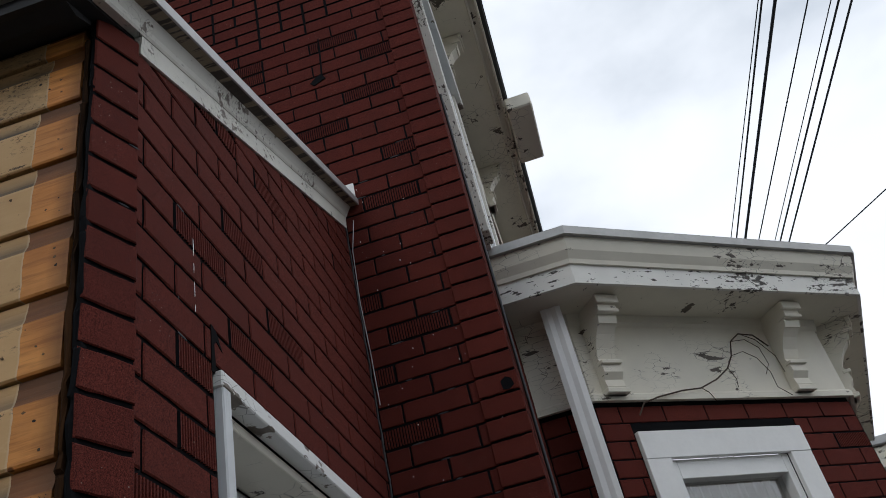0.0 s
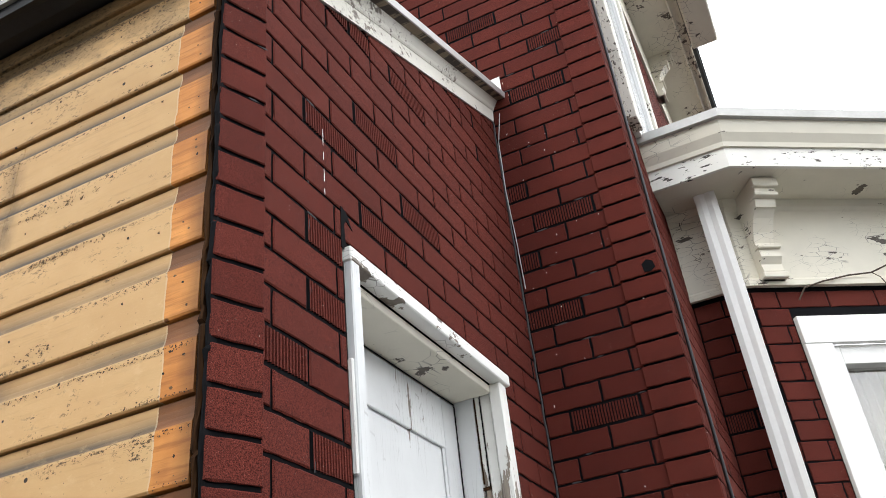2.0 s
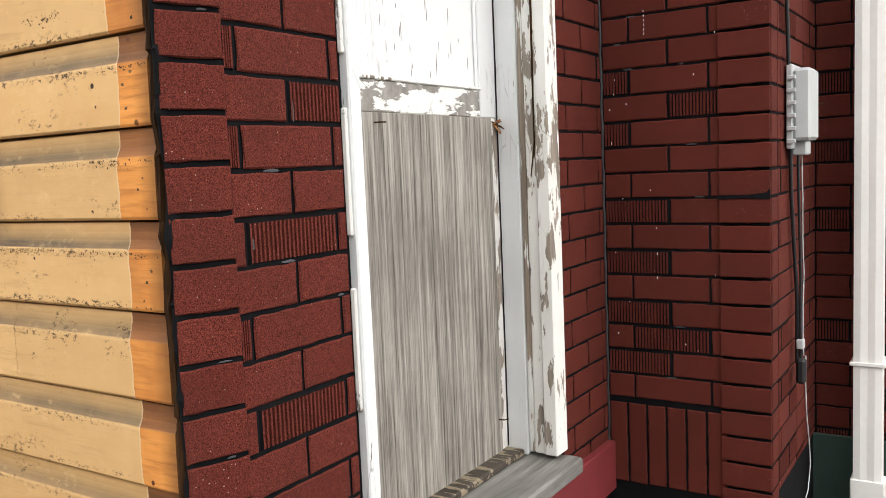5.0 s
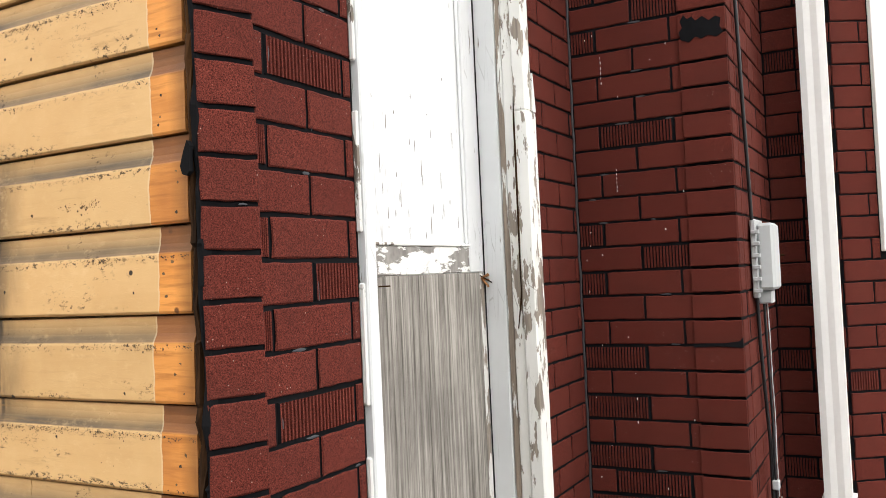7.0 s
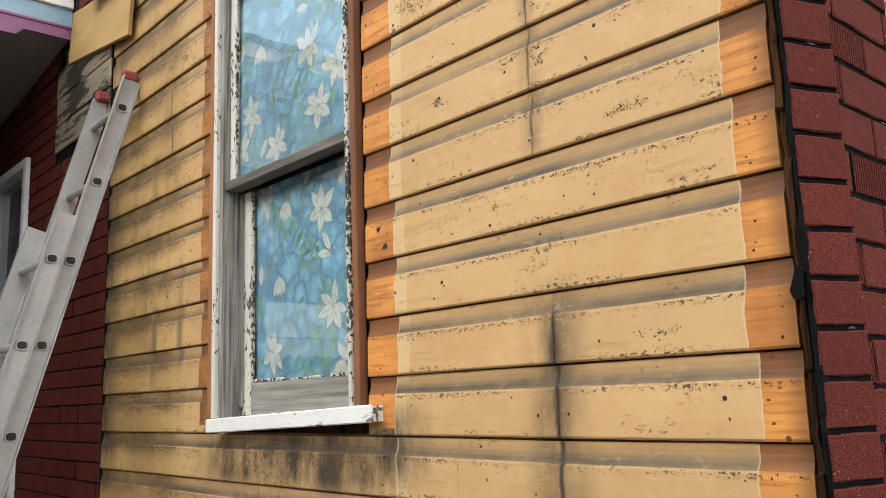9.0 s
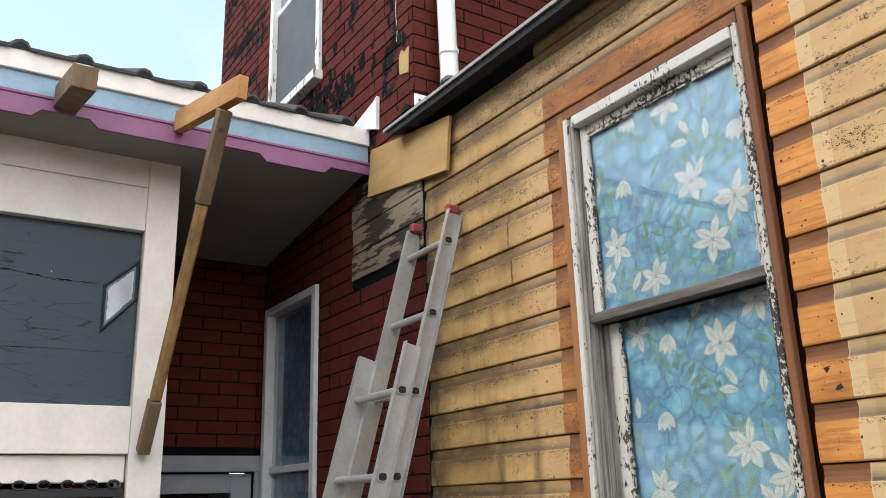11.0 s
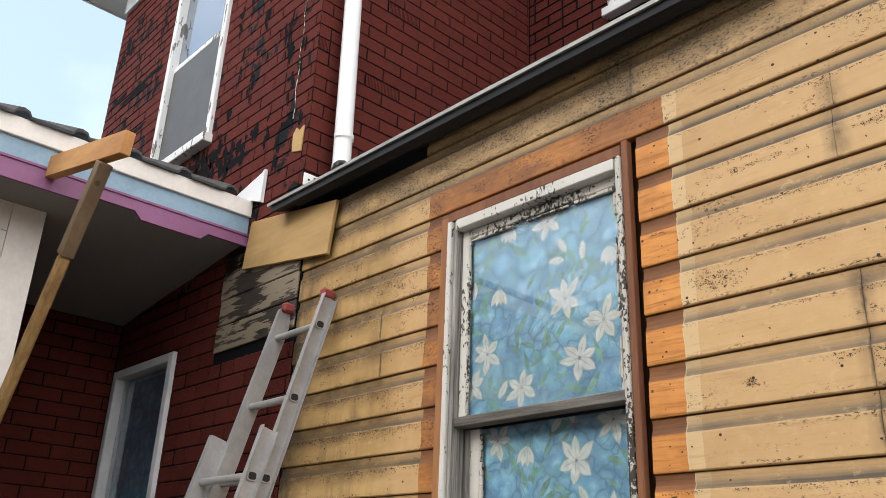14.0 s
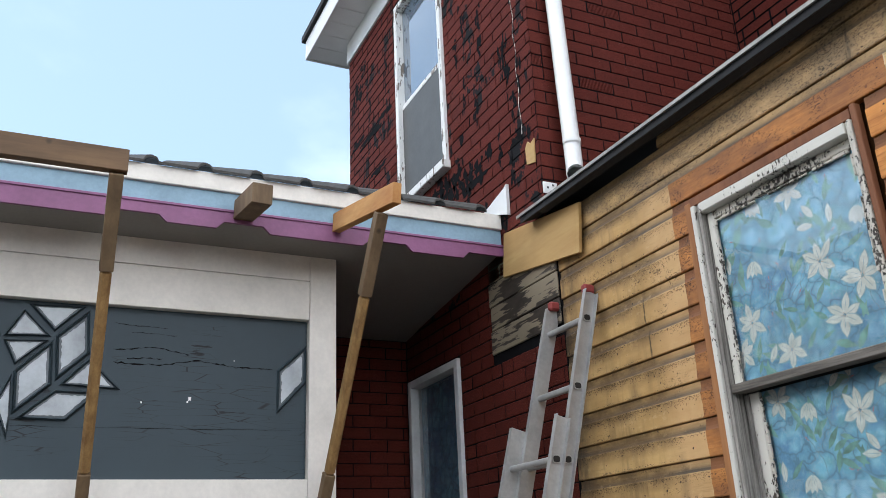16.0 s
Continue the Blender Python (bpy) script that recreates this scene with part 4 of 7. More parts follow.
def white_door():
    d = thing("door_1", (RET_X, 1.68, DOOR[2]), "old white panelled door with flaking paint and a grey plywood patch", "door", kind="structure")
    y0, y1, z0, z1 = DOOR
    x = RET_X
    xl, yl, yr = -0.722, y0 + 0.035, 2.045
    ply_top, panel_bottom = 1.441, 1.508
    box("frame_jamb", (x - 0.16, y0, z0), (x + 0.018, y0 + 0.033, z1), M_DOORPAINT, d, 0.003, "flaking white jamb")
    box("frame_jamb", (-0.735, yr, z0), (-0.654, yr + 0.04, z1 - 0.05), M_DOORPAINT, d, 0.003, "white reveal of the door opening")
    box("jamb_edge", (-0.652, yr + 0.003, z0 + 0.01), (-0.637, yr + 0.04, 2.30), M_PEELB, d, 0.003, "reveal worn to grey-brown wood")
    box("jamb_edge", (-0.652, yr + 0.001, 2.302), (-0.637, yr + 0.04, z1 - 0.05), M_PEEL, d, 0.003, "upper piece of the reveal")
    box("jamb_edge", (-0.635, yr + 0.001, z0 + 0.01), (-0.604, yr + 0.04, z1 - 0.05), M_PEELD, d, 0.003, "flaking white reveal edge")
    box("casing", (-0.602, yr - 0.012, z0 + 0.012), (-0.563, y1 + 0.006, 1.86), M_PEELD, d, 0.004, "split casing with badly flaking paint")
    box("casing", (-0.602, yr - 0.012, 1.861), (-0.566, y1 - 0.012, z1 - 0.03), M_PEELD, d, 0.004, "upper casing with flaking paint")
    prism("casing_splinter", [(-0.575, y1 - 0.016, 1.861), (-0.575, y1 + 0.006, 1.861), (-0.575, y1 + 0.002, 1.90), (-0.575, y1 - 0.006, 1.965), (-0.575, y1 - 0.010, 1.95)], (0, 0, 0), (0.012, 0, 0), M_PEEL, d, "pointed split end of the lower casing")
    box("head_casing", (x - 0.02, y0 - 0.004, z1 - 0.030), (x + 0.020, y1 + 0.002, z1 + 0.004), M_PEELH, d, 0.003, "peeling head board")
    box("head_soffit", (x - 0.16, y0 + 0.035, z1 - 0.055), (x - 0.02, y1 - 0.05, z1 - 0.032), M_CREAM, d, 0.002, "cracked cream soffit of the door opening")
    box("door_leaf", (xl - 0.04, yl, z0 + 0.01), (xl, yr - 0.003, z1 - 0.057), M_DOORPAINT, d, 0.002, "flaking white door leaf")
    box("stile", (xl + 0.0005, yr - 0.082, ply_top), (xl + 0.009, yr - 0.004, z1 - 0.06), M_DOORPAINT, d, 0.002)
    box("stile", (xl + 0.0005, yr - 0.038, z0 + 0.012), (xl + 0.009, yr - 0.004, ply_top - 0.001), M_PEELD, d, 0.002, "stile edge with flaking paint")
    box("top_rail", (xl + 0.0005, yl, z1 - 0.20), (xl + 0.009, yr - 0.083, z1 - 0.06), M_DOORPAINT, d, 0.002)
    box("lock_rail", (xl + 0.0005, yl, ply_top), (xl + 0.008, yr - 0.083, panel_bottom), M_PEELR, d, 0.002, "lock rail with paint worn to grey wood")
    box("panel_ledge", (xl + 0.0005, yl, panel_bottom), (xl + 0.013, yr - 0.083, panel_bottom + 0.007), M_PEEL, d, 0.002)
    box("panel_moulding", (xl + 0.0005, yr - 0.096, panel_bottom + 0.008), (xl + 0.006, yr - 0.083, z1 - 0.20), M_DOORPAINT, d, 0.002)
    box("plywood_patch", (xl + 0.0005, yl, z0 + 0.012), (xl + 0.014, yr - 0.040, ply_top - 0.001), M_GREYWOOD, d, 0.001, "grey weathered plywood nailed over the lower panel")
    for yy, zz in ((1.515, ply_top - 0.022), (yr - 0.055, 0.66), (1.52, 0.60)):
        tube("nail", [(xl + 0.012, yy, zz), (xl + 0.028, yy + 0.004, zz), (xl + 0.033, yy + 0.016, zz)], 0.0016, M_DARKWOOD, d, "bent rusty nail")
    for k in range(7):
        a = k * 0.9
        tube("splinter", [(xl + 0.010, yr - 0.022, 1.425), (xl + 0.022 + 0.004 * (k % 3), yr - 0.018 + 0.016 * math.cos(a), 1.418 + 0.018 * math.sin(a))], 0.0024, M_BAREWOOD, d, "split yellow wood at the old latch")
    tube("nail", [(xl + 0.010, yr - 0.030, 1.432), (xl + 0.034, yr - 0.010, 1.412)], 0.0016, M_DARKWOOD, d)
    box("sill", (x - 0.16, y0 - 0.01, z0 - 0.045), (x + 0.055, y1 + 0.01, z0 - 0.001), M_GREYWOODY, d, 0.006, "grey splintered wooden sill")
    box("threshold", (xl + 0.002, yl, z0), (x - 0.085, yr - 0.004, z0 + 0.018), M_OLDBOARD, d, 0.004, "chipped threshold")
    # open seams round the leaf and between the boards of the frame
    box("seam", (xl + 0.0095, yr - 0.0042, z0 + 0.02), (xl + 0.0110, yr - 0.0006, z1 - 0.062), M_JOINT, d, 0, "black gap beside the leaf")
    box("seam", (xl + 0.0095, yl, z1 - 0.0595), (xl + 0.0110, yr - 0.004, z1 - 0.0562), M_JOINT, d, 0, "black gap over the leaf")
    box("seam", (-0.6538, yr - 0.0008, 2.31), (-0.6500, yr + 0.0012, z1 - 0.056), M_DARKWOOD, d, 0, "dark split in the reveal")
    box("seam", (-0.6368, yr - 0.0010, 2.30), (-0.6345, yr + 0.0008, z1 - 0.056), M_JOINT, d, 0)
    box("seam", (-0.656, yr - 0.0012, 2.294), (-0.634, yr + 0.0014, 2.302), M_DARKWOOD, d, 0)
    prism("seam", [(-0.6025, 0, 1.845), (-0.5995, 0, 1.90), (-0.5985, 0, 1.72), (-0.600, 0, 1.52), (-0.6025, 0, 1.34), (-0.6035, 0, 1.52)], (0, yr - 0.0150, 0), (0, yr - 0.0115, 0), M_DARKWOOD, d, "open split along the casing")
    prism("seam", [(-0.6022, 0, 1.40), (-0.6200, 0, 1.285), (-0.6215, 0, 1.290), (-0.6030, 0, 1.425)], (0, yr - 0.0012, 0), (0, yr + 0.0012, 0), M_DARKWOOD, d)
    seams = random.Random(8)
    for i in range(46):
        yy = seams.uniform(yl + 0.02, yr - 0.10)
        zz = panel_bottom + 0.012 + abs(seams.gauss(0, 0.20))
        hh = seams.uniform(0.006, 0.030) * (1.5 if zz < 1.8 else 0.8)
        ww = seams.uniform(0.0006, 0.0017)
        prism("paint_crack", [(0, yy, zz), (0, yy + ww, zz + hh * 0.4), (0, yy + ww * 0.4, zz + hh), (0, yy - ww * 0.5, zz + hh * 0.5)], (xl - 0.0004, 0, 0), (xl + 0.0007, 0, 0), M_FLAKEWOOD, d)
    for i in range(5):
        zz = 0.9 + i * 0.31
        box("caulk_bead", (x + 0.001, y0 - 0.008, zz), (x + 0.014, y0 - 0.001, zz + 0.22), M_PEEL, d, 0.003, "cracked bead of white caulk")
    return d


white_door()
skirt = box("skirt_board", (RET_X + 0.002, 1.30, 0.36), (RET_X + 0.028, MAIN_Y - 0.01, 0.505), M_REDBOARD, None, 0.003)
tagged(skirt, "oxblood-painted skirting board under the door sill", "trim", kind="structure")

# ---- siding window ----


def petal_shape(c, a, ln, w, y, bend=0.0):
    prof = [(0.08, 0.30), (0.28, 0.78), (0.48, 1.0), (0.68, 0.92), (0.86, 0.52), (0.96, 0.2)]
    pts = [(t * ln, w * q + bend * t * t * ln) for t, q in prof] + [(ln * 1.03, bend * ln)] + [(t * ln, -w * q + bend * t * t * ln) for t, q in prof[::-1]]
    return [(c[0] + px * math.cos(a) - pz * math.sin(a), y, c[1] + px * math.sin(a) + pz * math.cos(a)) for px, pz in pts]


def leaf_shape(center, size, turn, y, slim=1.0):
    prof = [(-1, 0), (-0.5, 0.22), (0.1, 0.26), (0.6, 0.15), (1.05, 0.03), (0.6, -0.06), (0.1, -0.18), (-0.5, -0.17)]
    return [(center[0] + size * (px * math.cos(turn) - slim * pz * math.sin(turn)), y, center[1] + size * (px * math.sin(turn) + slim * pz * math.cos(turn))) for px, pz in prof]


def flower_film(win, x0, x1, z0, z1, y, seed, dx=0.0, dz=0.0, name="window_film"):
    """Printed film laid flat behind the glass: lilies, buds, leaves and stems in thin layers."""
    rng = random.Random(seed)
    film = box(name, (x0, y, z0), (x1, y + 0.001, z1), M_FILM, win, 0, "blue printed film with white lilies")
    layers = {"petals": ([], []), "edges": ([], []), "leaves": ([], []), "hearts": ([], []), "stems": ([], []), "buds": ([], [])}

    def add(layer, pts):
        q = [(min(max(p[0], x0 + 0.001), x1 - 0.001), p[1], min(max(p[2], z0 + 0.001), z1 - 0.001)) for p in pts]
        if max(p[0] for p in q) - min(p[0] for p in q) < 0.0015 or max(p[2] for p in q) - min(p[2] for p in q) < 0.0015:
            return
        v, f = layers[layer]
        n = len(v)
        v.extend(q)
        f.append(tuple(range(n, n + len(q))))

    def petal(c, a, ln, w, k, bend):
        add("edges", petal_shape(c, a, ln * 1.05, w * 1.16, y - 0.0009 - 0.00006 * k, bend))
        add("petals", petal_shape(c, a, ln, w * 0.93, y - 0.0010 - 0.00006 * k, bend))
        add("edges", [(q[0], y - 0.0016, q[2]) for q in petal_shape(c, a, ln * 0.8, w * 0.06, y, bend)])

    # one repeat of the print: lilies, half-open bells and slim buds
    lilies = [(-2.006, 2.715, 0.064), (-1.943, 2.452, 0.070), (-1.810, 2.362, 0.070), (-1.897, 2.267, 0.070), (-2.255, 2.339, 0.064), (-2.112, 2.214, 0.062), (-2.318, 2.243, 0.060)]
    bells = [(-2.160, 2.730, 4.4), (-2.203, 2.523, 4.5), (-1.779, 2.555, 4.5)]
    buds = [(-1.934, 2.594, 2.1), (-1.940, 2.572, 2.95), (-1.879, 2.553, 1.45), (-2.317, 2.525, 1.5), (-1.767, 2.195, 1.1), (-2.207, 2.19, 0.9)]
    if dz:
        lilies = [(-2.245, 2.076, 0.062), (-1.948, 1.995, 0.072), (-1.820, 2.094, 0.062), (-1.898, 1.722, 0.072), (-2.202, 1.624, 0.066), (-1.783, 1.648, 0.070), (-1.842, 1.575, 0.064)]
        bells = [(-2.124, 2.032, 4.4), (-2.161, 1.816, 4.5)]
        buds = [(-1.908, 1.875, 2.1), (-1.832, 1.845, 1.45), (-1.905, 1.864, 2.95), (-2.271, 1.820, 1.5), (-2.037, 2.080, 0.8), (-1.958, 2.095, 1.6)]
        dx = dz = 0.0

    def near_lily(p):
        return any((p[0] - q[0] - dx) ** 2 + (p[1] - q[1] - dz) ** 2 < 0.0016 for q in lilies)

    for q in range(int((x1 - x0) * (z1 - z0) * 230)):
        c = (rng.uniform(x0, x1), rng.uniform(z0, z1))
        if near_lily(c):
            continue
        a = rng.uniform(0.3, 2.8) + (3.14 if rng.random() < 0.25 else 0.0)
        add("leaves", leaf_shape(c, rng.uniform(0.024, 0.046), a, y - 0.0004 - 0.000008 * (q % 60), rng.uniform(1.0, 1.5)))
    for q in range(int((x1 - x0) * (z1 - z0) * 70)):
        px, pz = rng.uniform(x0, x1), rng.uniform(z0, z1)
        a = rng.uniform(0.4, 2.7)
        for k in range(10):
            nx2, nz2 = px + 0.017 * math.cos(a), pz + 0.017 * math.sin(a)
            sx, sz = 0.0010 * math.sin(a), -0.0010 * math.cos(a)
            if x0 < px < x1 and z0 < pz < z1:
                add("stems", [(px + sx, y - 0.0002, pz + sz), (nx2 + sx, y - 0.0002, nz2 + sz), (nx2 - sx, y - 0.0002, nz2 - sz), (px - sx, y - 0.0002, pz - sz)])
            px, pz = nx2, nz2
            a += rng.uniform(-0.45, 0.45)
        add("buds", leaf_shape((px, pz), 0.010, a, y - 0.00015))
    for lx, lz, size in lilies:
        c = (lx + dx, lz + dz)
        turn = (lx * 37.0) % 1.05
        for k in range(6):
            petal(c, turn + k * math.pi / 3 + rng.uniform(-0.2, 0.2), size * rng.uniform(0.80, 1.08), size * rng.uniform(0.19, 0.24), k, rng.uniform(-0.2, 0.2))
        for k in range(5):
            aa = turn + 0.5 + k * 1.2
            add("hearts", [(q[0], y - 0.0019, q[2]) for q in leaf_shape((c[0] + 0.008 * math.cos(aa), c[1] + 0.008 * math.sin(aa)), 0.008, aa, y, 0.5)])
    for lx, lz, turn in bells:
        for k in range(4):
            petal((lx + dx, lz + dz + 0.02), turn + (k - 1.5) * 0.36, rng.uniform(0.052, 0.064), 0.0125, k, 0.12)
    for k, (lx, lz, turn) in enumerate(buds):
        petal((lx + dx, lz + dz), turn, 0.064, 0.0125, k, 0.05)
    for nm, layer, mat in (("printed_stems", "stems", M_STEM), ("printed_leaves", "leaves", M_LEAF), ("printed_buds", "buds", M_BUD), ("printed_edges", "edges", M_PETALEDGE), ("printed_lilies", "petals", M_PETAL), ("printed_hearts", "hearts", M_HEART)):
        v, f = layers[layer]
        ob = new(nm, mesh_of(nm, v, f, mat))
        ob.parent = film
    return film


def pane(win, x0, x1, z0, z1, y, name="pane"):
    ob = box(name, (x0, y, z0), (x1, y + 0.003, z1), M_GLASS, win, 0, "clear window glass")
    ob.visible_shadow = False
    return ob


def siding_window():
    x0, x1, z0, z1 = WIN
    w = thing("window_1", ((x0 + x1) / 2, SID_Y, z0), "old white double-hung window with peeling frame and blue lily film", "window", kind="structure")
    box("side_casing", (x0 - 0.033, 0.885, z0 + 0.01), (x0 - 0.001, 0.94, z1 + 0.02), M_BAREWOOD, w, 0.002, "bare orange casing edge")
    box("side_casing", (x1 + 0.001, 0.888, z0 - 0.002), (x1 + 0.022, 0.915, z1 + 0.045), M_TRIMWOOD, w, 0.003, "bare red-brown casing edge")
    box("head_casing", (x0 - 0.033, 0.887, z1 + 0.001), (x1 + 0.0, 0.93, z1 + 0.035), M_TRIMWOOD, w, 0.002, "bare red-brown head casing")
    box("frame_side", (x0, 0.880, z0), (x0 + 0.020, 1.03, z1), M_PEELV, w, 0.003, "peeling white frame")
    box("frame_groove", (x0 + 0.0205, 0.893, z0), (x0 + 0.0395, 1.03, z1), M_GREYWOOD, w, 0.002, "grey weathered groove of the frame")
    box("frame_side", (x1 - 0.012, 0.880, z0), (x1, 1.03, z1), M_PUTTY, w, 0.003, "peeling white frame")
    box("putty_line", (x1 - 0.023, 0.889, z0 + 0.01), (x1 - 0.0125, 1.02, z1), M_PUTTY, w, 0.002, "black crumbling putty")
    box("frame_head", (x0 + 0.040, 0.882, z1 - 0.038), (x1 - 0.0235, 1.03, z1 - 0.001), M_PEELV, w, 0.003, "peeling white frame head")
    a, b = x0 + 0.042, x1 - 0.024
    rng = random.Random(31)

    def putty(xa, xb, za, zb, y, along):
        """A run of broken putty chips along the edge of a pane."""
        p = za if along == "z" else xa
        end = zb if along == "z" else xb
        while p < end - 0.01:
            q = min(p + rng.uniform(0.02, 0.07), end)
            k = rng.uniform(0.45, 1.1)
            if rng.random() < 0.86:
                if along == "z":
                    lo, hi = (xa, y - 0.004 * k, p), (xa + (xb - xa) * k, y + 0.006, q - 0.002)
                else:
                    lo, hi = (p, y - 0.004 * k, za), (q - 0.002, y + 0.006, za + (zb - za) * k)
                box("putty_chip", lo, hi, M_PUTTY, w, 0.0015)
            p = q

    # upper sash, outer track
    mid = 2.132
    box("upper_stile", (a, 0.915, mid), (a + 0.030, 0.945, z1 - 0.04), M_PEELV, w, 0.003, "flaking sash stile")
    box("upper_stile", (b - 0.016, 0.915, mid), (b, 0.945, z1 - 0.04), M_PEELV, w, 0.003)
    box("upper_rail", (a + 0.030, 0.915, z1 - 0.070), (b - 0.016, 0.945, z1 - 0.04), M_PUTTY, w, 0.003, "crumbling upper rail")
    box("meeting_rail", (a - 0.008, 0.900, mid - 0.012), (b, 0.947, mid + 0.018), M_RAILDARK, w, 0.003, "dark weathered meeting rail")
    pane(w, a + 0.028, b - 0.014, mid + 0.016, z1 - 0.068, 0.926)
    flower_film(w, a + 0.028, b - 0.014, mid + 0.016, z1 - 0.068, 0.9335, 5)
    putty(a + 0.0305, a + 0.040, mid + 0.02, z1 - 0.07, 0.919, "z")
    putty(b - 0.026, b - 0.0165, mid + 0.02, z1 - 0.07, 0.919, "z")
    putty(a + 0.04, b - 0.027, z1 - 0.082, z1 - 0.0705, 0.919, "x")
    # lower sash, inner track
    box("parting_track", (a, 0.948, z0 + 0.03), (a + 0.018, 0.955, mid - 0.018), M_GREYWOOD, w, 0.001, "grey sash track")
    box("lower_stile", (a, 0.957, z0 + 0.005), (a + 0.055, 0.99, mid - 0.014), M_PEELV, w, 0.003, "sash stile spotted with black")
    box("lower_stile", (b - 0.032, 0.957, z0 + 0.005), (b, 0.99, mid - 0.014), M_PEELV, w, 0.003)
    box("bottom_rail", (a + 0.055, 0.957, z0 + 0.005), (b - 0.032, 0.99, z0 + 0.100), M_GREYRAIL, w, 0.003, "bare grey bottom rail")
    pane(w, a + 0.053, b - 0.030, z0 + 0.098, mid - 0.014, 0.966)
    flower_film(w, a + 0.053, b - 0.030, z0 + 0.098, mid - 0.014, 0.9735, 9, 0.042, -0.722)
    putty(a + 0.0555, a + 0.068, z0 + 0.1, mid - 0.02, 0.960, "z")
    putty(b - 0.044, b - 0.0325, z0 + 0.1, mid - 0.02, 0.960, "z")
    putty(a + 0.07, b - 0.046, z0 + 0.1005, z0 + 0.110, 0.960, "x")
    lean = Matrix.Translation((x0, 0, z0)) @ Matrix.Rotation(-math.radians(2.1), 4, "Y") @ Matrix.Translation((-x0, 0, -z0))
    box("sill", (x0 + 0.004, 0.862, z0 - 0.041), (x1 + 0.098, 0.872, z0 - 0.001), M_PEELH, w, 0.003, "chipped white sill front", lean)
    box("sill_top", (x0 + 0.006, 0.8725, z0 - 0.040), (x1 + 0.096, 0.955, z0 - 0.0035), M_SILLDIRT, w, 0.002, "dirty weathered sill top", lean)
    for k in range(60):
        px, py = rng.uniform(x0, x1 + 0.03), rng.uniform(0.88, 0.955)
        box("paint_flake", (-0.006, -0.004, 0), (rng.uniform(0.002, 0.014), 0.004, 0.0015), M_PUTTY, w, 0, "", lean @ Matrix.Translation((px, py, z0 - 0.002)) @ pose(0, 0, 0, rng.uniform(-20, 20), rng.uniform(-20, 20), rng.uniform(0, 180)))
    box("backing", (x0, 1.035, z0), (x1, 1.05, z1), M_DARK, w, 0)
    return w


siding_window()

# ---- siding boards ----


def siding_board(x0, x1, zb, zt, seed):
    """Drop siding: flat face below, cove above that tucks under the next board."""
    h = zt - zb
    prof = [(0.932, zb), (0.9005, zb), (0.8985, zb + 0.004), (0.900, zb + h * 0.672), (0.9028, zb + h * 0.715), (0.9058, zb + h * 0.78), (0.9072, zb + h * 0.87), (0.9066, zt - 0.0035), (0.922, zt - 0.0025), (0.932, zt + 0.003)]
    vv = [0, 0, 0.02, 0.672, 0.715, 0.79, 0.88, 0.97, 0.98, 1.0]
    rng = random.Random(seed)
    n = max(2, int((x1 - x0) / 0.12))
    verts, faces, uvs = [], [], []
    for i in range(n + 1):
        x = x0 + (x1 - x0) * i / n
        dy = 0.0003 * noise.noise((x * 3.1, zb * 5.0, seed * 0.37))
        dz = 0.0018 * noise.noise((x * 2.3, zb * 4.0, 7.7))
        verts += [(x, y + dy, z + dz) for y, z in prof]
    k = len(prof)
    for i in range(n):
        for j in range(k - 1):
            faces.append((i * k + j, (i + 1) * k + j, (i + 1) * k + j + 1, i * k + j + 1))
            uvs += [vv[j], vv[j], vv[j + 1], vv[j + 1]]
    faces.append(tuple(range(k)))
    uvs += vv
    faces.append(tuple(range(n * k, n * k + k))[::-1])
    uvs += vv[::-1]
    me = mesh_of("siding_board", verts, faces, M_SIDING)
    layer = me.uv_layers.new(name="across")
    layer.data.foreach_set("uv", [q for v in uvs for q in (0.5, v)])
    ob = new("siding_board", me)
    ob.parent = wall_siding
    return ob


def all_boards():
    rng = random.Random(3)
    r = -9
    k = 0
    while True:
        zb = BOARD0 + r * BOARD
        zt = min(zb + BOARD, 3.190)
        if zb > 3.15:
            break
        joints = [SID_X0 if r < 13 else -2.55, CORNER_X - 0.017]
        for j in {0: [-1.087], 1: [-1.089, -2.86], 2: [-2.85], 3: [-2.87], 4: [-1.114], 5: [-1.114, -2.88], 6: [-1.113, -2.7], 7: [-2.745], 8: [-2.755], 9: [-1.12], 10: [-1.11], 11: [-2.773], 12: [-1.67, -2.81], 13: [-1.58]}.get(r, [-1.0 - rng.random() * 1.4]):
            joints.append(j)
        joints.sort()
        for a, b in zip(joints, joints[1:]):
            spans = [(a + 0.0006, b - 0.0006)]
            if zt > WIN[2] - 0.03 and zb < WIN[3] + 0.03:
                lo, hi = WIN[0] - 0.036, WIN[1] + 0.043
                spans = [s for s in ((spans[0][0], min(spans[0][1], lo)), (max(spans[0][0], hi), spans[0][1])) if s[1] - s[0] > 0.02]
            for s in spans:
                zz0, zz1 = zb, zt
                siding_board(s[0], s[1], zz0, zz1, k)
                k += 1
        r += 1


all_boards()


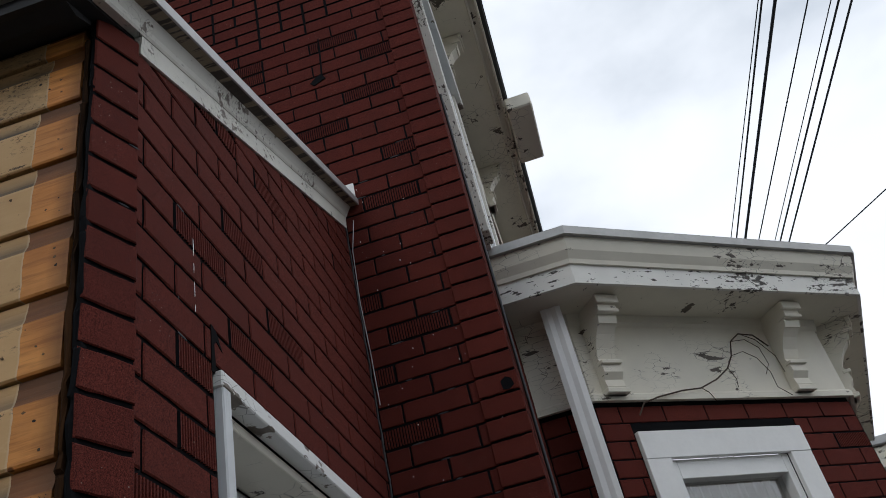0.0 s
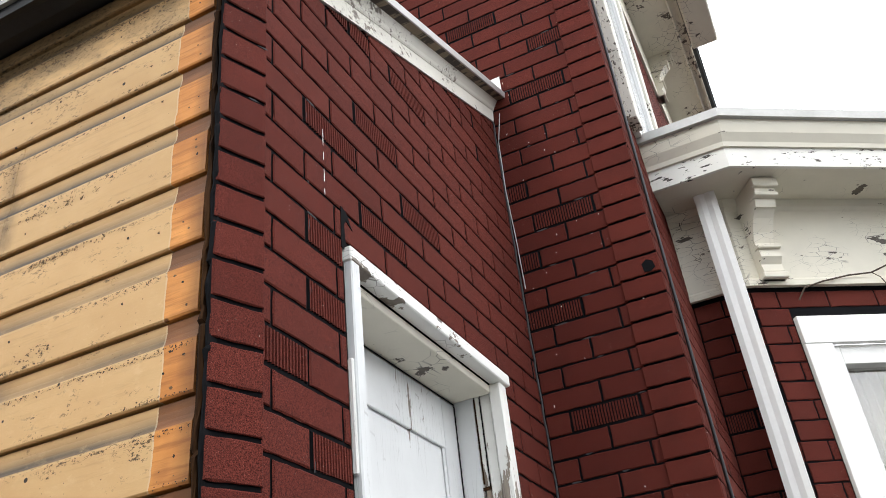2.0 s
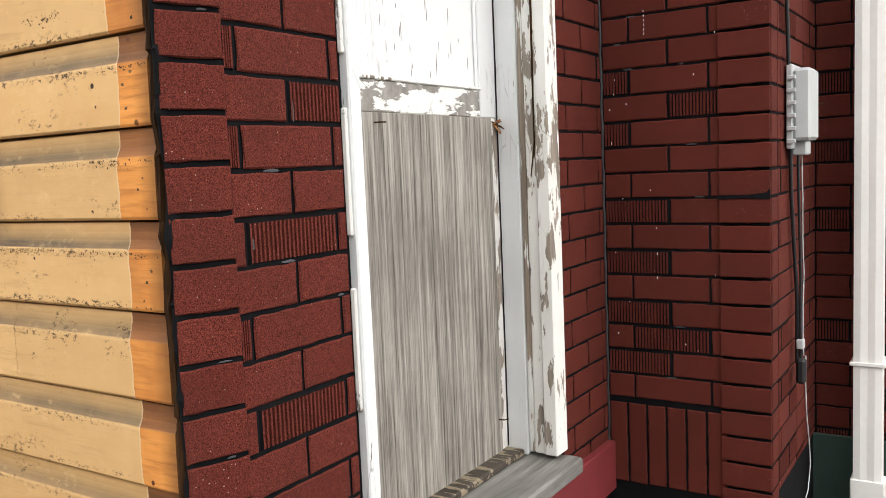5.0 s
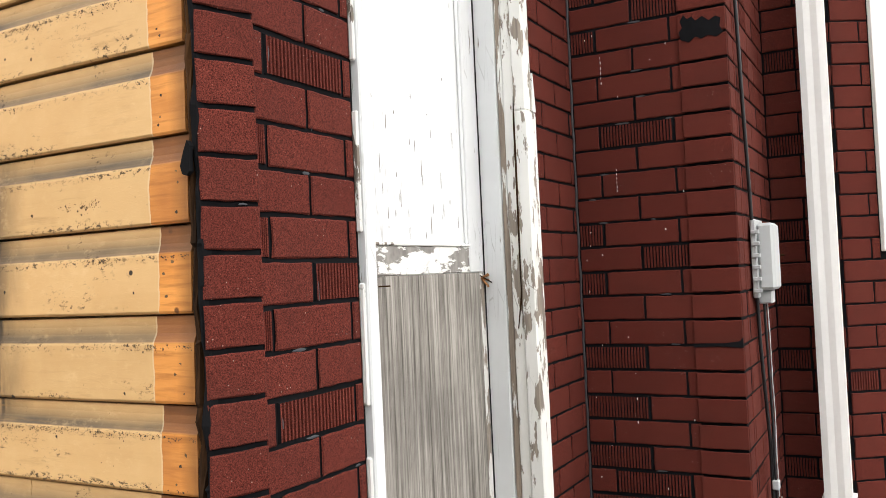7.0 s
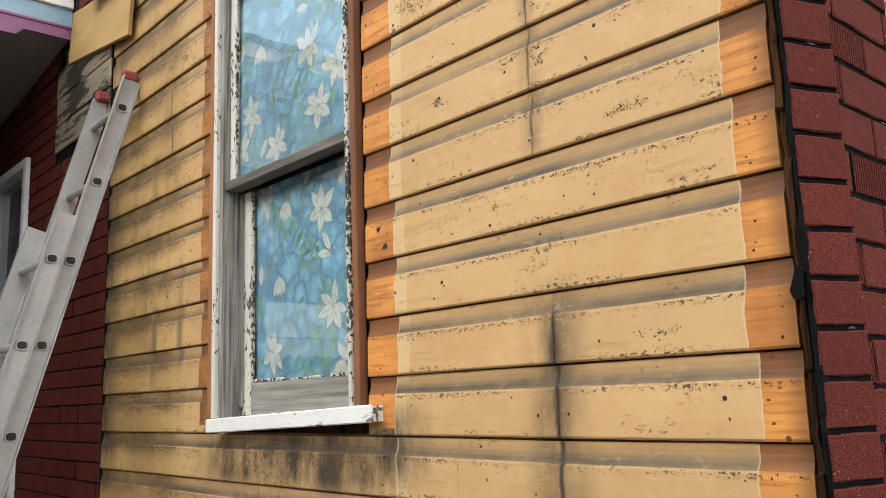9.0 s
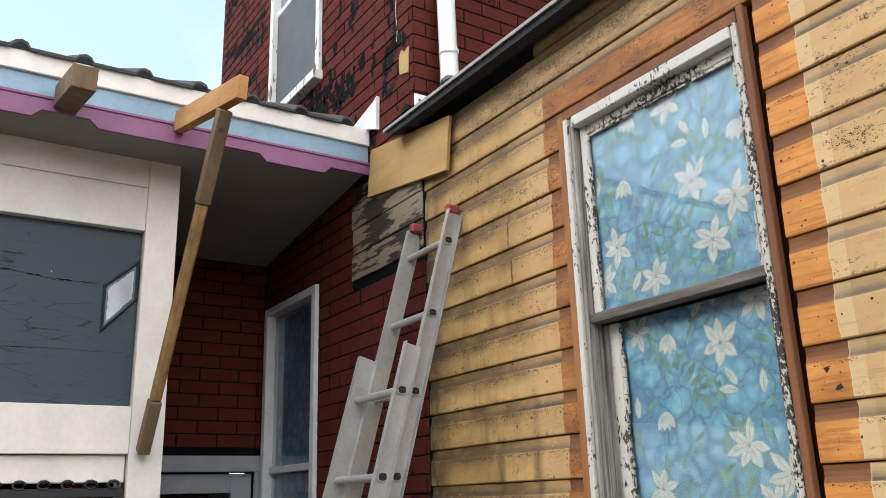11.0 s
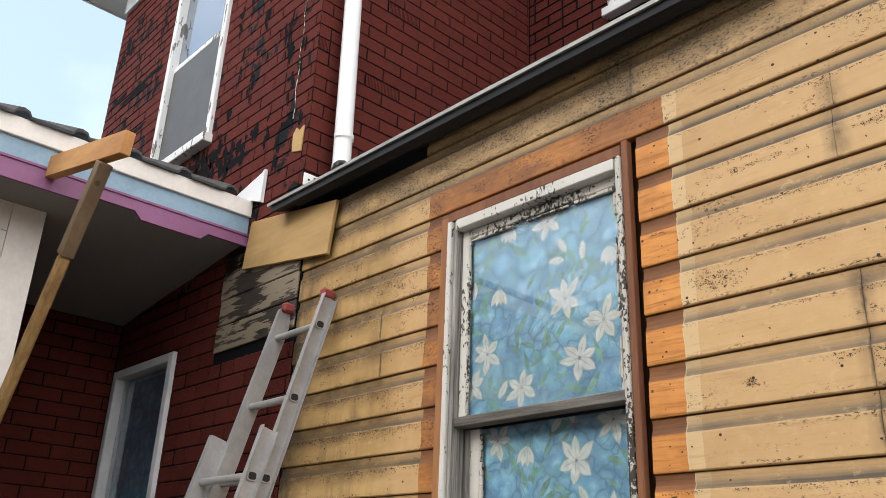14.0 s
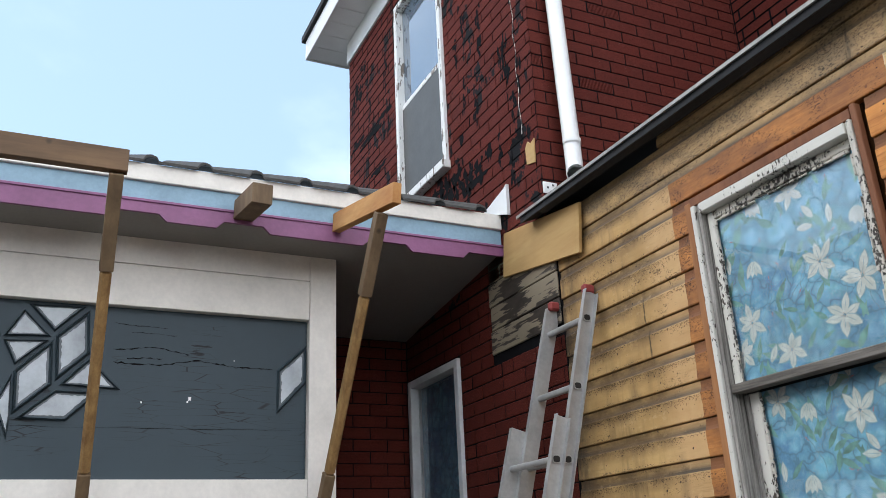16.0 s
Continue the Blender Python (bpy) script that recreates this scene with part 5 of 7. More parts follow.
def ragged_strip(name, left, right, front, mat, label, seed):
    """A splintered board on edge: many short lengths of uneven width."""
    rng = random.Random(seed)
    bm = bmesh.new()
    rows = []
    z = 0.5
    while z < 3.16:
        l, r_, f = left + rng.uniform(-0.002, 0.003), right + rng.uniform(-0.004, 0.002), front + rng.uniform(-0.003, 0.004)
        rows.append([bm.verts.new(p) for p in ((l, 0.935, z), (l, f + rng.uniform(0, 0.004), z), ((l + r_) / 2, f, z), (r_, f + rng.uniform(0, 0.006), z), (r_, 0.935, z))])
        z += rng.choice((0.006, 0.02, 0.035, 0.05))
    for a, b in zip(rows, rows[1:]):
        for k in range(5):
            bm.faces.new((a[k], a[(k + 1) % 5], b[(k + 1) % 5], b[k]))
    bm.faces.new(rows[0])
    bm.faces.new(rows[-1][::-1])
    return tagged(part(name, bm, mat), label, "trim", kind="structure")


ragged_strip("corner_strip", CORNER_X - 0.012, CORNER_X - 0.001, 0.894, M_DARKWOOD, "splintered tarred wooden strip between siding and brick", 17)
ragged_strip("tar_line", CORNER_X + 0.0015, CORNER_X + 0.012, 0.8925, M_JOINT, "ragged black tar line along the brick corner", 18)


def mould_flecks():
    """Thousands of small flecks of mould lying on the flat faces of the boards, in clumps and along the ledges."""
    rng = random.Random(77)
    verts, faces = [], []

    def fleck(px, pz, size):
        v = ((pz - BOARD0) / BOARD) % 1.0
        if not 0.02 < v < 0.660 or not SID_X0 + 0.01 < px < CORNER_EDGE - 0.004 or pz > 3.12:
            return
        if WIN[0] - 0.04 < px < WIN[1] + 0.06 and WIN[2] - 0.045 < pz < WIN[3] + 0.04:
            return
        py = 0.8985 + 0.0015 * v / 0.672 - 0.00055
        n = len(verts)
        k = rng.choice((4, 5, 6))
        a0 = rng.uniform(0, 6.3)
        for i in range(k):
            a = a0 + i * 2 * math.pi / k
            q = size * rng.uniform(0.5, 1.2)
            verts.append((px + q * math.cos(a) * 1.2, py, pz + q * math.sin(a)))
        faces.append(tuple(range(n, n + k)))

    def clump(px, pz, spread, count):
        for i in range(count):
            fleck(px + rng.gauss(0, spread * 1.3), pz + rng.gauss(0, spread), rng.choice((0.0005, 0.0007, 0.0010, 0.0016)))

    # patches: centre, half width, half height
    for px, pz, hx, hz in ((-1.33, 2.655, 0.20, 0.007), (-1.424, 2.375, 0.06, 0.024), (-1.47, 2.392, 0.07, 0.020), (-1.17, 2.152, 0.04, 0.018), (-1.085, 2.140, 0.025, 0.032), (-0.896, 1.968, 0.05, 0.006),
                           (-1.08, 1.625, 0.08, 0.004), (-0.865, 1.572, 0.06, 0.005), (-0.985, 2.663, 0.13, 0.010), (-0.975, 2.361, 0.05, 0.014), (-2.935, 2.79, 0.05, 0.016), (-2.65, 2.645, 0.03, 0.012), (-1.387, 2.117, 0.02, 0.008), (-1.49, 1.36, 0.12, 0.014), (-1.17, 1.374, 0.22, 0.012), (-1.104, 1.774, 0.05, 0.005), (-0.915, 2.728, 0.06, 0.010), (-0.985, 3.09, 0.24, 0.022),
                           (-1.495, 1.785, 0.02, 0.010), (-1.237, 1.796, 0.08, 0.004), (-0.97, 2.545, 0.07, 0.008), (-2.2, 1.345, 0.12, 0.022), (-1.85, 1.345, 0.14, 0.022), (-1.131, 2.82, 0.025, 0.04), (-1.67, 3.07, 0.25, 0.03), (-2.4, 3.06, 0.4, 0.03), (-2.3, 3.0, 0.3, 0.02)):
        for i in range(int(14 + hx * hz * 26000)):
            a, q = rng.uniform(0, 6.3), rng.uniform(0, 1) ** 0.6
            clump(px + hx * q * math.cos(a), pz + hz * q * math.sin(a), rng.uniform(0.001, 0.0045), rng.choice((2, 4, 7, 11)))
    # a broken fringe under the ledge of every board, thick on the far side of the window
    for row in range(-2, 13):
        zl = BOARD0 + row * BOARD + BOARD * 0.655
        px = SID_X0
        while px < CORNER_EDGE:
            far = px < WIN[0]
            den = noise.noise((px * 2.1, row * 3.7, 1.3)) + noise.noise((px * 9.0, row * 5.1, 4.4)) * 0.6
            if den > (-0.25 if far else 0.18):
                for i in range(rng.choice((1, 2, 3)) + (3 if far else 0)):
                    drop = abs(rng.gauss(0, 0.014 if far else 0.005))
                    clump(px + rng.uniform(0, 0.012), zl - drop, 0.0016, rng.choice((1, 2, 4)))
            if den > 0.55:
                clump(px, zl - BOARD * 0.62, 0.002, rng.choice((1, 3, 5)))
            px += 0.007
    # two knots in a bare board end
    fleck(-1.604, 1.872, 0.010)
    fleck(-1.582, 1.826, 0.009)
    # nail holes in the bare board ends
    for row in range(-2, 13):
        for at in (-0.668, -1.595):
            for v in rng.sample((0.12, 0.2, 0.33, 0.45, 0.58), 3):
                fleck(at + rng.uniform(-0.022, 0.022), BOARD0 + (row + v) * BOARD, rng.choice((0.0016, 0.0026, 0.0034)))
    # nail holes with rusty rims
    for row in range(-2, 13):
        for i in range(9):
            px, pz = rng.uniform(SID_X0, CORNER_EDGE), BOARD0 + (row + rng.uniform(0.08, 0.6)) * BOARD
            fleck(px, pz, 0.0030)
            fleck(px + 0.001, pz - 0.002, 0.0018)
    ob = new("mould_flecks", mesh_of("mould_flecks", verts, faces, M_MOULD))
    ob.parent = wall_siding
    ob["label"] = "brown-black flecks of mould on old paint"
    return tagged(ob, kind="stuff")


mould_flecks()

# ---- bay cornice ----


def offset_line(out):
    """The bay's outline at a distance out from its walls: start, two corners, end."""
    p0 = Vector((QUOIN_X, BAY_Y - out, 0))
    # corner between the short face and the canted face
    n1, n2 = Vector((0, -1, 0)), BN
    def corner(base, na, nb):
        s = (na + nb) / (1 + na.dot(nb))
        return base + s * out
    return [p0, corner(BB, n1, n2), corner(BC, n2, BN2), BD + BN2 * out]


def ring(name, profile, mat, parent, label=""):
    """A moulding swept round the bay: profile of (out, z)."""
    bm = bmesh.new()
    rows = []
    for out, z in profile:
        rows.append([bm.verts.new((p.x, p.y, z)) for p in offset_line(out)])
    n = len(profile)
    for i in range(n):
        j = (i + 1) % n
        for k in range(3):
            bm.faces.new((rows[i][k], rows[i][k + 1], rows[j][k + 1], rows[j][k]))
    bm.faces.new([r[0] for r in rows])
    bm.faces.new([r[3] for r in rows][::-1])
    ob = part(name, bm, mat, parent, label)
    if parent is not None:
        ob.matrix_basis = Matrix.Translation(parent.location).inverted()
    return ob


cornice = thing("bay_cornice", (0.1, BAY_Y, 3.09), "cream bracketed cornice with cracked paint over the bay", "cornice", kind="structure")
ring("frieze", [(0.0, 3.095), (0.016, 3.095), (0.016, 3.48), (0.0, 3.48)], M_CREAM, cornice, "plain cream frieze board")
ring("frieze_moulding", [(0.016, 3.088), (0.034, 3.088), (0.034, 3.112), (0.026, 3.122), (0.016, 3.122)], M_CREAM, cornice)
ring("bed_moulding", [(0.016, 3.43), (0.030, 3.445), (0.034, 3.478), (0.016, 3.478)], M_CREAM, cornice)
ring("soffit", [(0.0, 3.479), (0.238, 3.479), (0.238, 3.492), (0.0, 3.492)], M_CREAM, cornice, "cracked soffit")
ring("fascia", [(0.238, 3.474), (0.252, 3.474), (0.252, 3.560), (0.238, 3.560)], M_FASCIA, cornice, "flaking fascia board")
ring("crown_moulding", [(0.2, 3.560), (0.262, 3.560), (0.266, 3.578), (0.285, 3.61), (0.295, 3.650), (0.295, 3.668), (0.2, 3.668)], M_CREAM, cornice, "crown moulding")
ring("metal_edge", [(-0.1, 3.669), (0.315, 3.664), (0.317, 3.700), (-0.1, 3.72)], M_METALEDGE, cornice, "grey metal roof edge")


def bracket(m, parent):
    """A sawn scroll bracket: curved side profile with a moulded front block."""
    prof = [(0, 0.0), (0.030, 0.0), (0.042, 0.03), (0.036, 0.06), (0.055, 0.085), (0.052, 0.12), (0.040, 0.15), (0.055, 0.19), (0.085, 0.235), (0.115, 0.262),
            (0.122, 0.262), (0.132, 0.285), (0.130, 0.30), (0.150, 0.312), (0.152, 0.34), (0.160, 0.345), (0.160, 0.372), (0.0, 0.372)]
    bm = bmesh.new()
    w = 0.042
    a = [bm.verts.new((-w, -o, z)) for o, z in prof]
    b = [bm.verts.new((w, -o, z)) for o, z in prof]
    bm.faces.new(a)
    bm.faces.new(b[::-1])
    for i in range(len(prof)):
        j = (i + 1) % len(prof)
        bm.faces.new((a[i], b[i], b[j], a[j]))
    body = part("bracket", bm, M_CREAM, parent, "scroll-sawn cream bracket")
    body.matrix_basis = Matrix.Translation(parent.location).inverted() @ m
    for lo, hi in (((-0.053, -0.168, 0.330), (0.053, -0.145, 0.366)), ((-0.051, -0.05, 0.0), (0.051, -0.001, 0.022)), ((-0.049, -0.155, 0.296), (0.049, -0.10, 0.312)), ((-0.047, -0.066, 0.118), (0.047, -0.03, 0.134))):
        q = part("bracket_block", slab(bmesh.new(), lo, hi, 0.003), M_CREAM, body)
        q.matrix_basis = Matrix.Identity(4)
    return body


for s in (0.09, 1.04):
    bracket(wall_frame(bay_p(s, 0.018, 3.105), BDIR, BN), cornice)
p2 = BC + BDIR2 * 0.12 + BN2 * 0.018
bracket(wall_frame((p2.x, p2.y, 3.105), BDIR2, BN2), cornice)

# bay window
bw = thing("window_2", bay_p(0.6, 0, BWIN[2]), "white framed window in the bay with pale curtain behind", "window", kind="structure")
mw = Matrix.Translation(bw.location).inverted() @ mb


def bay_box(name, lo, hi, mat, bevel=0.002, label=""):
    ob = part(name, slab(bmesh.new(), lo, hi, bevel), mat, bw, label)
    ob.matrix_basis = mw
    return ob


s0, s1, b0, b1 = BWIN
bay_box("casing", (s0 - 0.03, -0.022, b0), (s0 + 0.08, 0.0, b1 - 0.08), M_WHITE, 0.002, "wide white casing")
bay_box("casing", (s1 - 0.08, -0.022, b0), (s1 + 0.03, 0.0, b1 - 0.08), M_WHITE, 0.002, "wide white casing")
bay_box("head_casing", (s0 - 0.03, -0.024, b1 - 0.08), (s1 + 0.03, 0.0, b1 + 0.03), M_WHITE, 0.002, "wide white head casing")
bay_box("frame_side", (s0 + 0.08, 0.001, b0), (s0 + 0.115, 0.075, b1 - 0.08), M_WHITE)
bay_box("frame_side", (s1 - 0.115, 0.001, b0), (s1 - 0.08, 0.075, b1 - 0.08), M_WHITE)
bay_box("frame_head", (s0 + 0.115, 0.001, b1 - 0.155), (s1 - 0.115, 0.075, b1 - 0.08), M_WHITE)
bay_box("meeting_rail", (s0 + 0.115, 0.03, 2.14), (s1 - 0.115, 0.07, 2.18), M_WHITE)
bay_box("pane", (s0 + 0.112, 0.045, b0), (s1 - 0.112, 0.049, b1 - 0.152), M_CLEARPANE, 0, "pane mirroring the sky").visible_shadow = False
folds = bmesh.new()
ends = []
for k in range(97):
    fs = s0 + 0.09 + (s1 - s0 - 0.18) * k / 96
    fd = 0.112 + 0.013 * math.sin(k * 0.83) + 0.006 * math.sin(k * 0.37 + 1.0)
    ends.append((folds.verts.new((fs, fd, b0)), folds.verts.new((fs, fd + 0.004 * math.sin(k * 0.5), b1 - 0.105))))
for (pa, pb), (pc, pd_) in zip(ends, ends[1:]):
    folds.faces.new((pa, pc, pd_, pb))
curtain = part("curtain", folds, M_CURTAIN, bw, "pale curtain hanging in folds")
curtain.matrix_basis = mw

# downspout of the bay
ds = thing("downspout", (0.055, 2.965, 0.2), "white fluted downspout in the corner of the bay", "downspout")


def downspout(parent, x, y, z0, z1, w=0.080, d=0.06, turn=0.0):
    n = 2
    prof = []
    for i in range(n * 2 + 1):
        prof.append((-w / 2 + w * i / (n * 2), -d / 2 - (0.004 if i % 2 else 0.0)))
    prof += [(w / 2, d / 2), (-w / 2, d / 2)]
    bm = bmesh.new()
    a = [bm.verts.new((px, py, z0)) for px, py in prof]
    b = [bm.verts.new((px, py, z1)) for px, py in prof]
    bm.faces.new(a)
    bm.faces.new(b[::-1])
    for i in range(len(prof)):
        j = (i + 1) % len(prof)
        bm.faces.new((a[i], a[j], b[j], b[i]))
    pipe = part("pipe", bm, M_WHITE, parent)
    pipe.matrix_basis = Matrix.Translation(parent.location).inverted() @ pose(x, y, 0, 0, 0, turn)
    return pipe


downspout(ds, 0.055, 2.965, -0.15, 3.478)
box("strap", (0.005, 2.925, 0.66), (0.105, 3.045, 0.672), M_WHITE, ds, 0.002)
box("lower_sleeve", (0.007, 2.928, 0.0), (0.103, 3.0, 0.30), M_WHITE, ds, 0.003)

# ---- tower window, eave, downspout ----


def sash_window(name, x0, x1, z0, z1, y, mid, label, film=False, depth=0.09, paint=None):
    w = thing(name, ((x0 + x1) / 2, y, z0), label, "window", kind="structure")
    t = 0.045
    paint = paint or M_PEEL
    box("frame_side", (x0, y - 0.025, z0), (x0 + t, y + depth, z1), paint, w, 0.003)
    box("frame_side", (x1 - t, y - 0.025, z0), (x1, y + depth, z1), paint, w, 0.003)
    box("frame_head", (x0 + t, y - 0.025, z1 - t), (x1 - t, y + depth, z1), paint, w, 0.003)
    box("sill", (x0 - 0.02, y - 0.06, z0 - 0.03), (x1 + 0.02, y + depth, z0 + 0.025), paint, w, 0.004, "flaking white sill")
    box("meeting_rail", (x0 + t, y + 0.01, mid - 0.018), (x1 - t, y + 0.045, mid + 0.018), paint, w, 0.002)
    return w


uw = sash_window("window_3", *UPW, TOWER_Y, 4.68, "tall white upper window with a grey screen over its lower half")
box("pane", (UPW[0] + 0.045, TOWER_Y + 0.03, 4.70), (UPW[1] - 0.045, TOWER_Y + 0.034, UPW[3] - 0.045), M_TOWERGLASS, uw, 0, "pane mirroring the sky")
box("insect_screen", (UPW[0] + 0.045, TOWER_Y + 0.012, UPW[2] + 0.02), (UPW[1] - 0.045, TOWER_Y + 0.016, 4.665), M_SCREEN, uw, 0, "dusty grey insect screen")
box("blind", (UPW[0] + 0.045, TOWER_Y + 0.08, UPW[2]), (UPW[1] - 0.045, TOWER_Y + 0.085, UPW[3] - 0.04), M_CURTAIN, uw, 0, "pale blind")

te = thing("tower_eave", (TOWER_X0, TOWER_Y, 5.70), "white boxed eave with vinyl soffit over the upper storey", "eave", kind="structure")
OV, OVX = 0.27, 0.34
box("frieze_board", (TOWER_X0 - 0.015, TOWER_Y - 0.020, 5.70), (TOWER_X1 + 0.015, TOWER_Y - 0.001, 5.899), M_WHITE, te, 0.002, "white frieze board")
box("frieze_board", (TOWER_X1 + 0.001, TOWER_Y + 0.0, 5.70), (TOWER_X1 + 0.020, MAIN_Y - 0.02, 5.899), M_WHITE, te, 0.002)
box("frieze_board", (TOWER_X0 - 0.020, TOWER_Y + 0.0, 5.70), (TOWER_X0 - 0.001, MAIN_Y - 0.02, 5.899), M_WHITE, te, 0.002)
for i in range(18):
    xa = TOWER_X0 - OVX + i * 0.2
    if xa > TOWER_X1 + OVX - 0.05:
        break
    box("soffit_panel", (xa + 0.002, TOWER_Y - OV, 5.90), (min(xa + 0.198, TOWER_X1 + OVX), TOWER_Y + 0.3, 5.915), M_WHITE, te, 0.003)
box("fascia", (TOWER_X0 - OVX - 0.02, TOWER_Y - OV - 0.02, 5.89), (TOWER_X1 + OVX, TOWER_Y - OV, 6.08), M_WHITE, te, 0.003, "white fascia")
box("fascia", (TOWER_X0 - OVX - 0.02, TOWER_Y - OV, 5.89), (TOWER_X0 - OVX, MAIN_Y, 6.08), M_WHITE, te, 0.003, "white fascia")
box("roof_edge", (TOWER_X0 - OVX - 0.05, TOWER_Y - OV - 0.05, 6.08), (TOWER_X1 + OVX, MAIN_Y + 0.5, 6.14), M_ROOF, te, 0.004, "dark roof edge")

td = thing("downspout", (-3.27, 1.02, 3.3), "white round downspout beside the upper storey corner", "downspout")
tube("pipe", [(-3.34, 1.02, 6.0), (-3.27, 1.02, 3.42), (-3.262, 1.012, 3.37), (-3.235, 0.995, 3.34), (-3.14, 0.93, 3.30)], 0.042, M_WHITE, td)
tube("collar", [(-3.27, 1.02, 3.55), (-3.27, 1.02, 3.53)], 0.047, M_WHITE, td)

# second upper window in the main wall
mwn = sash_window("window_4", -2.76, -2.0, 4.71, 5.95, MAIN_Y, 5.35, "white upper window in the main wall")
pane(mwn, -2.715, -2.045, 4.73, 5.9, MAIN_Y + 0.03)
box("blind", (-2.715, MAIN_Y + 0.08, 4.72), (-2.045, MAIN_Y + 0.085, 5.9), M_CURTAIN, mwn, 0)

# ---- high bracketed eave over the side wall ----
he = thing("main_eave", (QUOIN_X, MAIN_Y, 5.75), "high cream eave with scroll brackets and flaking soffit", "eave", kind="structure")
box("soffit", (QUOIN_X, MAIN_Y - 0.3, 5.90), (0.20, 8.0, 5.915), M_CREAM, he, 0.002, "flaking cream soffit")
box("frieze", (QUOIN_X + 0.001, MAIN_Y - 0.02, 5.54), (QUOIN_X + 0.02, 8.0, 5.899), M_CREAM, he, 0.002)
box("soffit_moulding", (0.150, MAIN_Y - 0.3, 5.875), (0.165, 8.0, 5.899), M_CREAM, he, 0.003)
box("fascia", (0.20, MAIN_Y - 0.3, 5.88), (0.218, 8.0, 6.03), M_CREAM, he, 0.003)
box("gutter", (0.218, MAIN_Y - 0.3, 5.97), (0.25, 8.0, 6.05), M_BLACK, he, 0.004, "dark gutter")
box("gutter_box", (0.222, 4.32, 5.84), (0.40, 4.92, 5.96), M_CREAM, he, 0.01, "loose boxed gutter end")
for yy in (2.35, 3.62, 4.93, 6.2):
    bracket(wall_frame((QUOIN_X + 0.02, yy, 5.525), (0, 1, 0), (1, 0, 0)), he)
roof_main = box("roof_main", (TOWER_X1 - 0.5, MAIN_Y - 0.35, 6.03), (0.26, 8.1, 6.12), M_ROOF, None, 0.004)
tagged(roof_main, "dark flat roof over the tall main wall", "roof", kind="structure")
sw = thing("window_6", (QUOIN_X, 3.2, 3.75), "side window with weathered blue-white casing above the bay", "window", kind="structure")
box("casing", (QUOIN_X + 0.001, 2.60, 3.69), (QUOIN_X + 0.045, 2.70, 5.25), M_PEELV, sw, 0.003, "flaking blue-white casing")
box("casing", (QUOIN_X + 0.001, 3.42, 3.69), (QUOIN_X + 0.045, 3.52, 5.25), M_PEELV, sw, 0.003)
box("head_casing", (QUOIN_X + 0.001, 2.56, 5.251), (QUOIN_X + 0.075, 3.56, 5.36), M_PEELH, sw, 0.004)
box("sash_stile", (QUOIN_X + 0.004, 2.701, 3.69), (QUOIN_X + 0.030, 2.76, 5.25), M_WHITE, sw, 0.003)
box("sash_stile", (QUOIN_X + 0.004, 3.36, 3.69), (QUOIN_X + 0.030, 3.419, 5.25), M_WHITE, sw, 0.003)
box("pane", (QUOIN_X + 0.008, 2.761, 3.69), (QUOIN_X + 0.012, 3.359, 5.25), M_PALEGLASS, sw, 0)

# ---- porch ----
porch_wall = part("wall_porch_front", slab(bmesh.new(), (WHITE_X - 0.09, -4.2, GROUND), (WHITE_X - 0.06, -0.9, 1.828)), M_WHITEWALL)
for lo, hi in (((-0.05, GROUND), (0.085, 3.125)), ((-4.2, 2.775), (-0.052, 2.972)), ((-4.2, 2.975), (-0.052, 3.125)), ((-4.2, 1.83), (-0.052, 2.02)), ((-4.2, GROUND), (-0.9, 1.828))):
    box("wall_board", (WHITE_X - 0.059 if hi[1] == 1.828 else WHITE_X - 0.09, lo[0], lo[1]), (WHITE_X, hi[0], hi[1]), M_WHITEWALL, porch_wall, 0.002)
tagged(porch_wall, "white painted board wall enclosing the porch", "wall", kind="structure")
panel = thing("painted_panel", (WHITE_X, -2.0, 2.02), "slate-blue painted panel with diamond glass lights set in the porch wall", "panel")
box("board", (WHITE_X - 0.075, -4.0, 2.021), (WHITE_X - 0.040, -0.053, 2.774), M_SLATE, panel, 0.001)
# dark end wall and floor, never in view, added to dim the porch inside
wall("wall_porch_blocker", (PORCH_X, -4.3, GROUND), (WHITE_X, -4.2, 3.1), "unseen dark wall added to keep light out of the porch", M_DARKFLOOR)
porch_floor = box("porch_floor", (PORCH_X, -4.2, GROUND), (-3.85, 0.9, GROUND + 0.06), M_DARKFLOOR, None, 0.004)
tagged(porch_floor, "unseen dark porch floor added to cut bounced light", "floor", kind="structure")
porch_roof = thing("roof_porch", (FASCIA_X, 0, 3.34), "low porch roof of dark ribbed sheets with painted fascia", "roof", kind="structure")
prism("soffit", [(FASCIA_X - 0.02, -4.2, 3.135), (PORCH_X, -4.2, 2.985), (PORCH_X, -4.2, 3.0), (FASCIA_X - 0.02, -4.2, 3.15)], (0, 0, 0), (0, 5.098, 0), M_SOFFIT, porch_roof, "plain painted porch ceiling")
box("white_board", (FASCIA_X - 0.02, -4.2, 3.252), (FASCIA_X + 0.016, 0.885, 3.335), M_WHITEWALL, porch_roof, 0.003, "white fascia strip")
box("blue_board", (FASCIA_X - 0.02, -4.2, 3.136), (FASCIA_X, 0.885, 3.252), M_BLUE, porch_roof, 0.002, "pale blue fascia board")


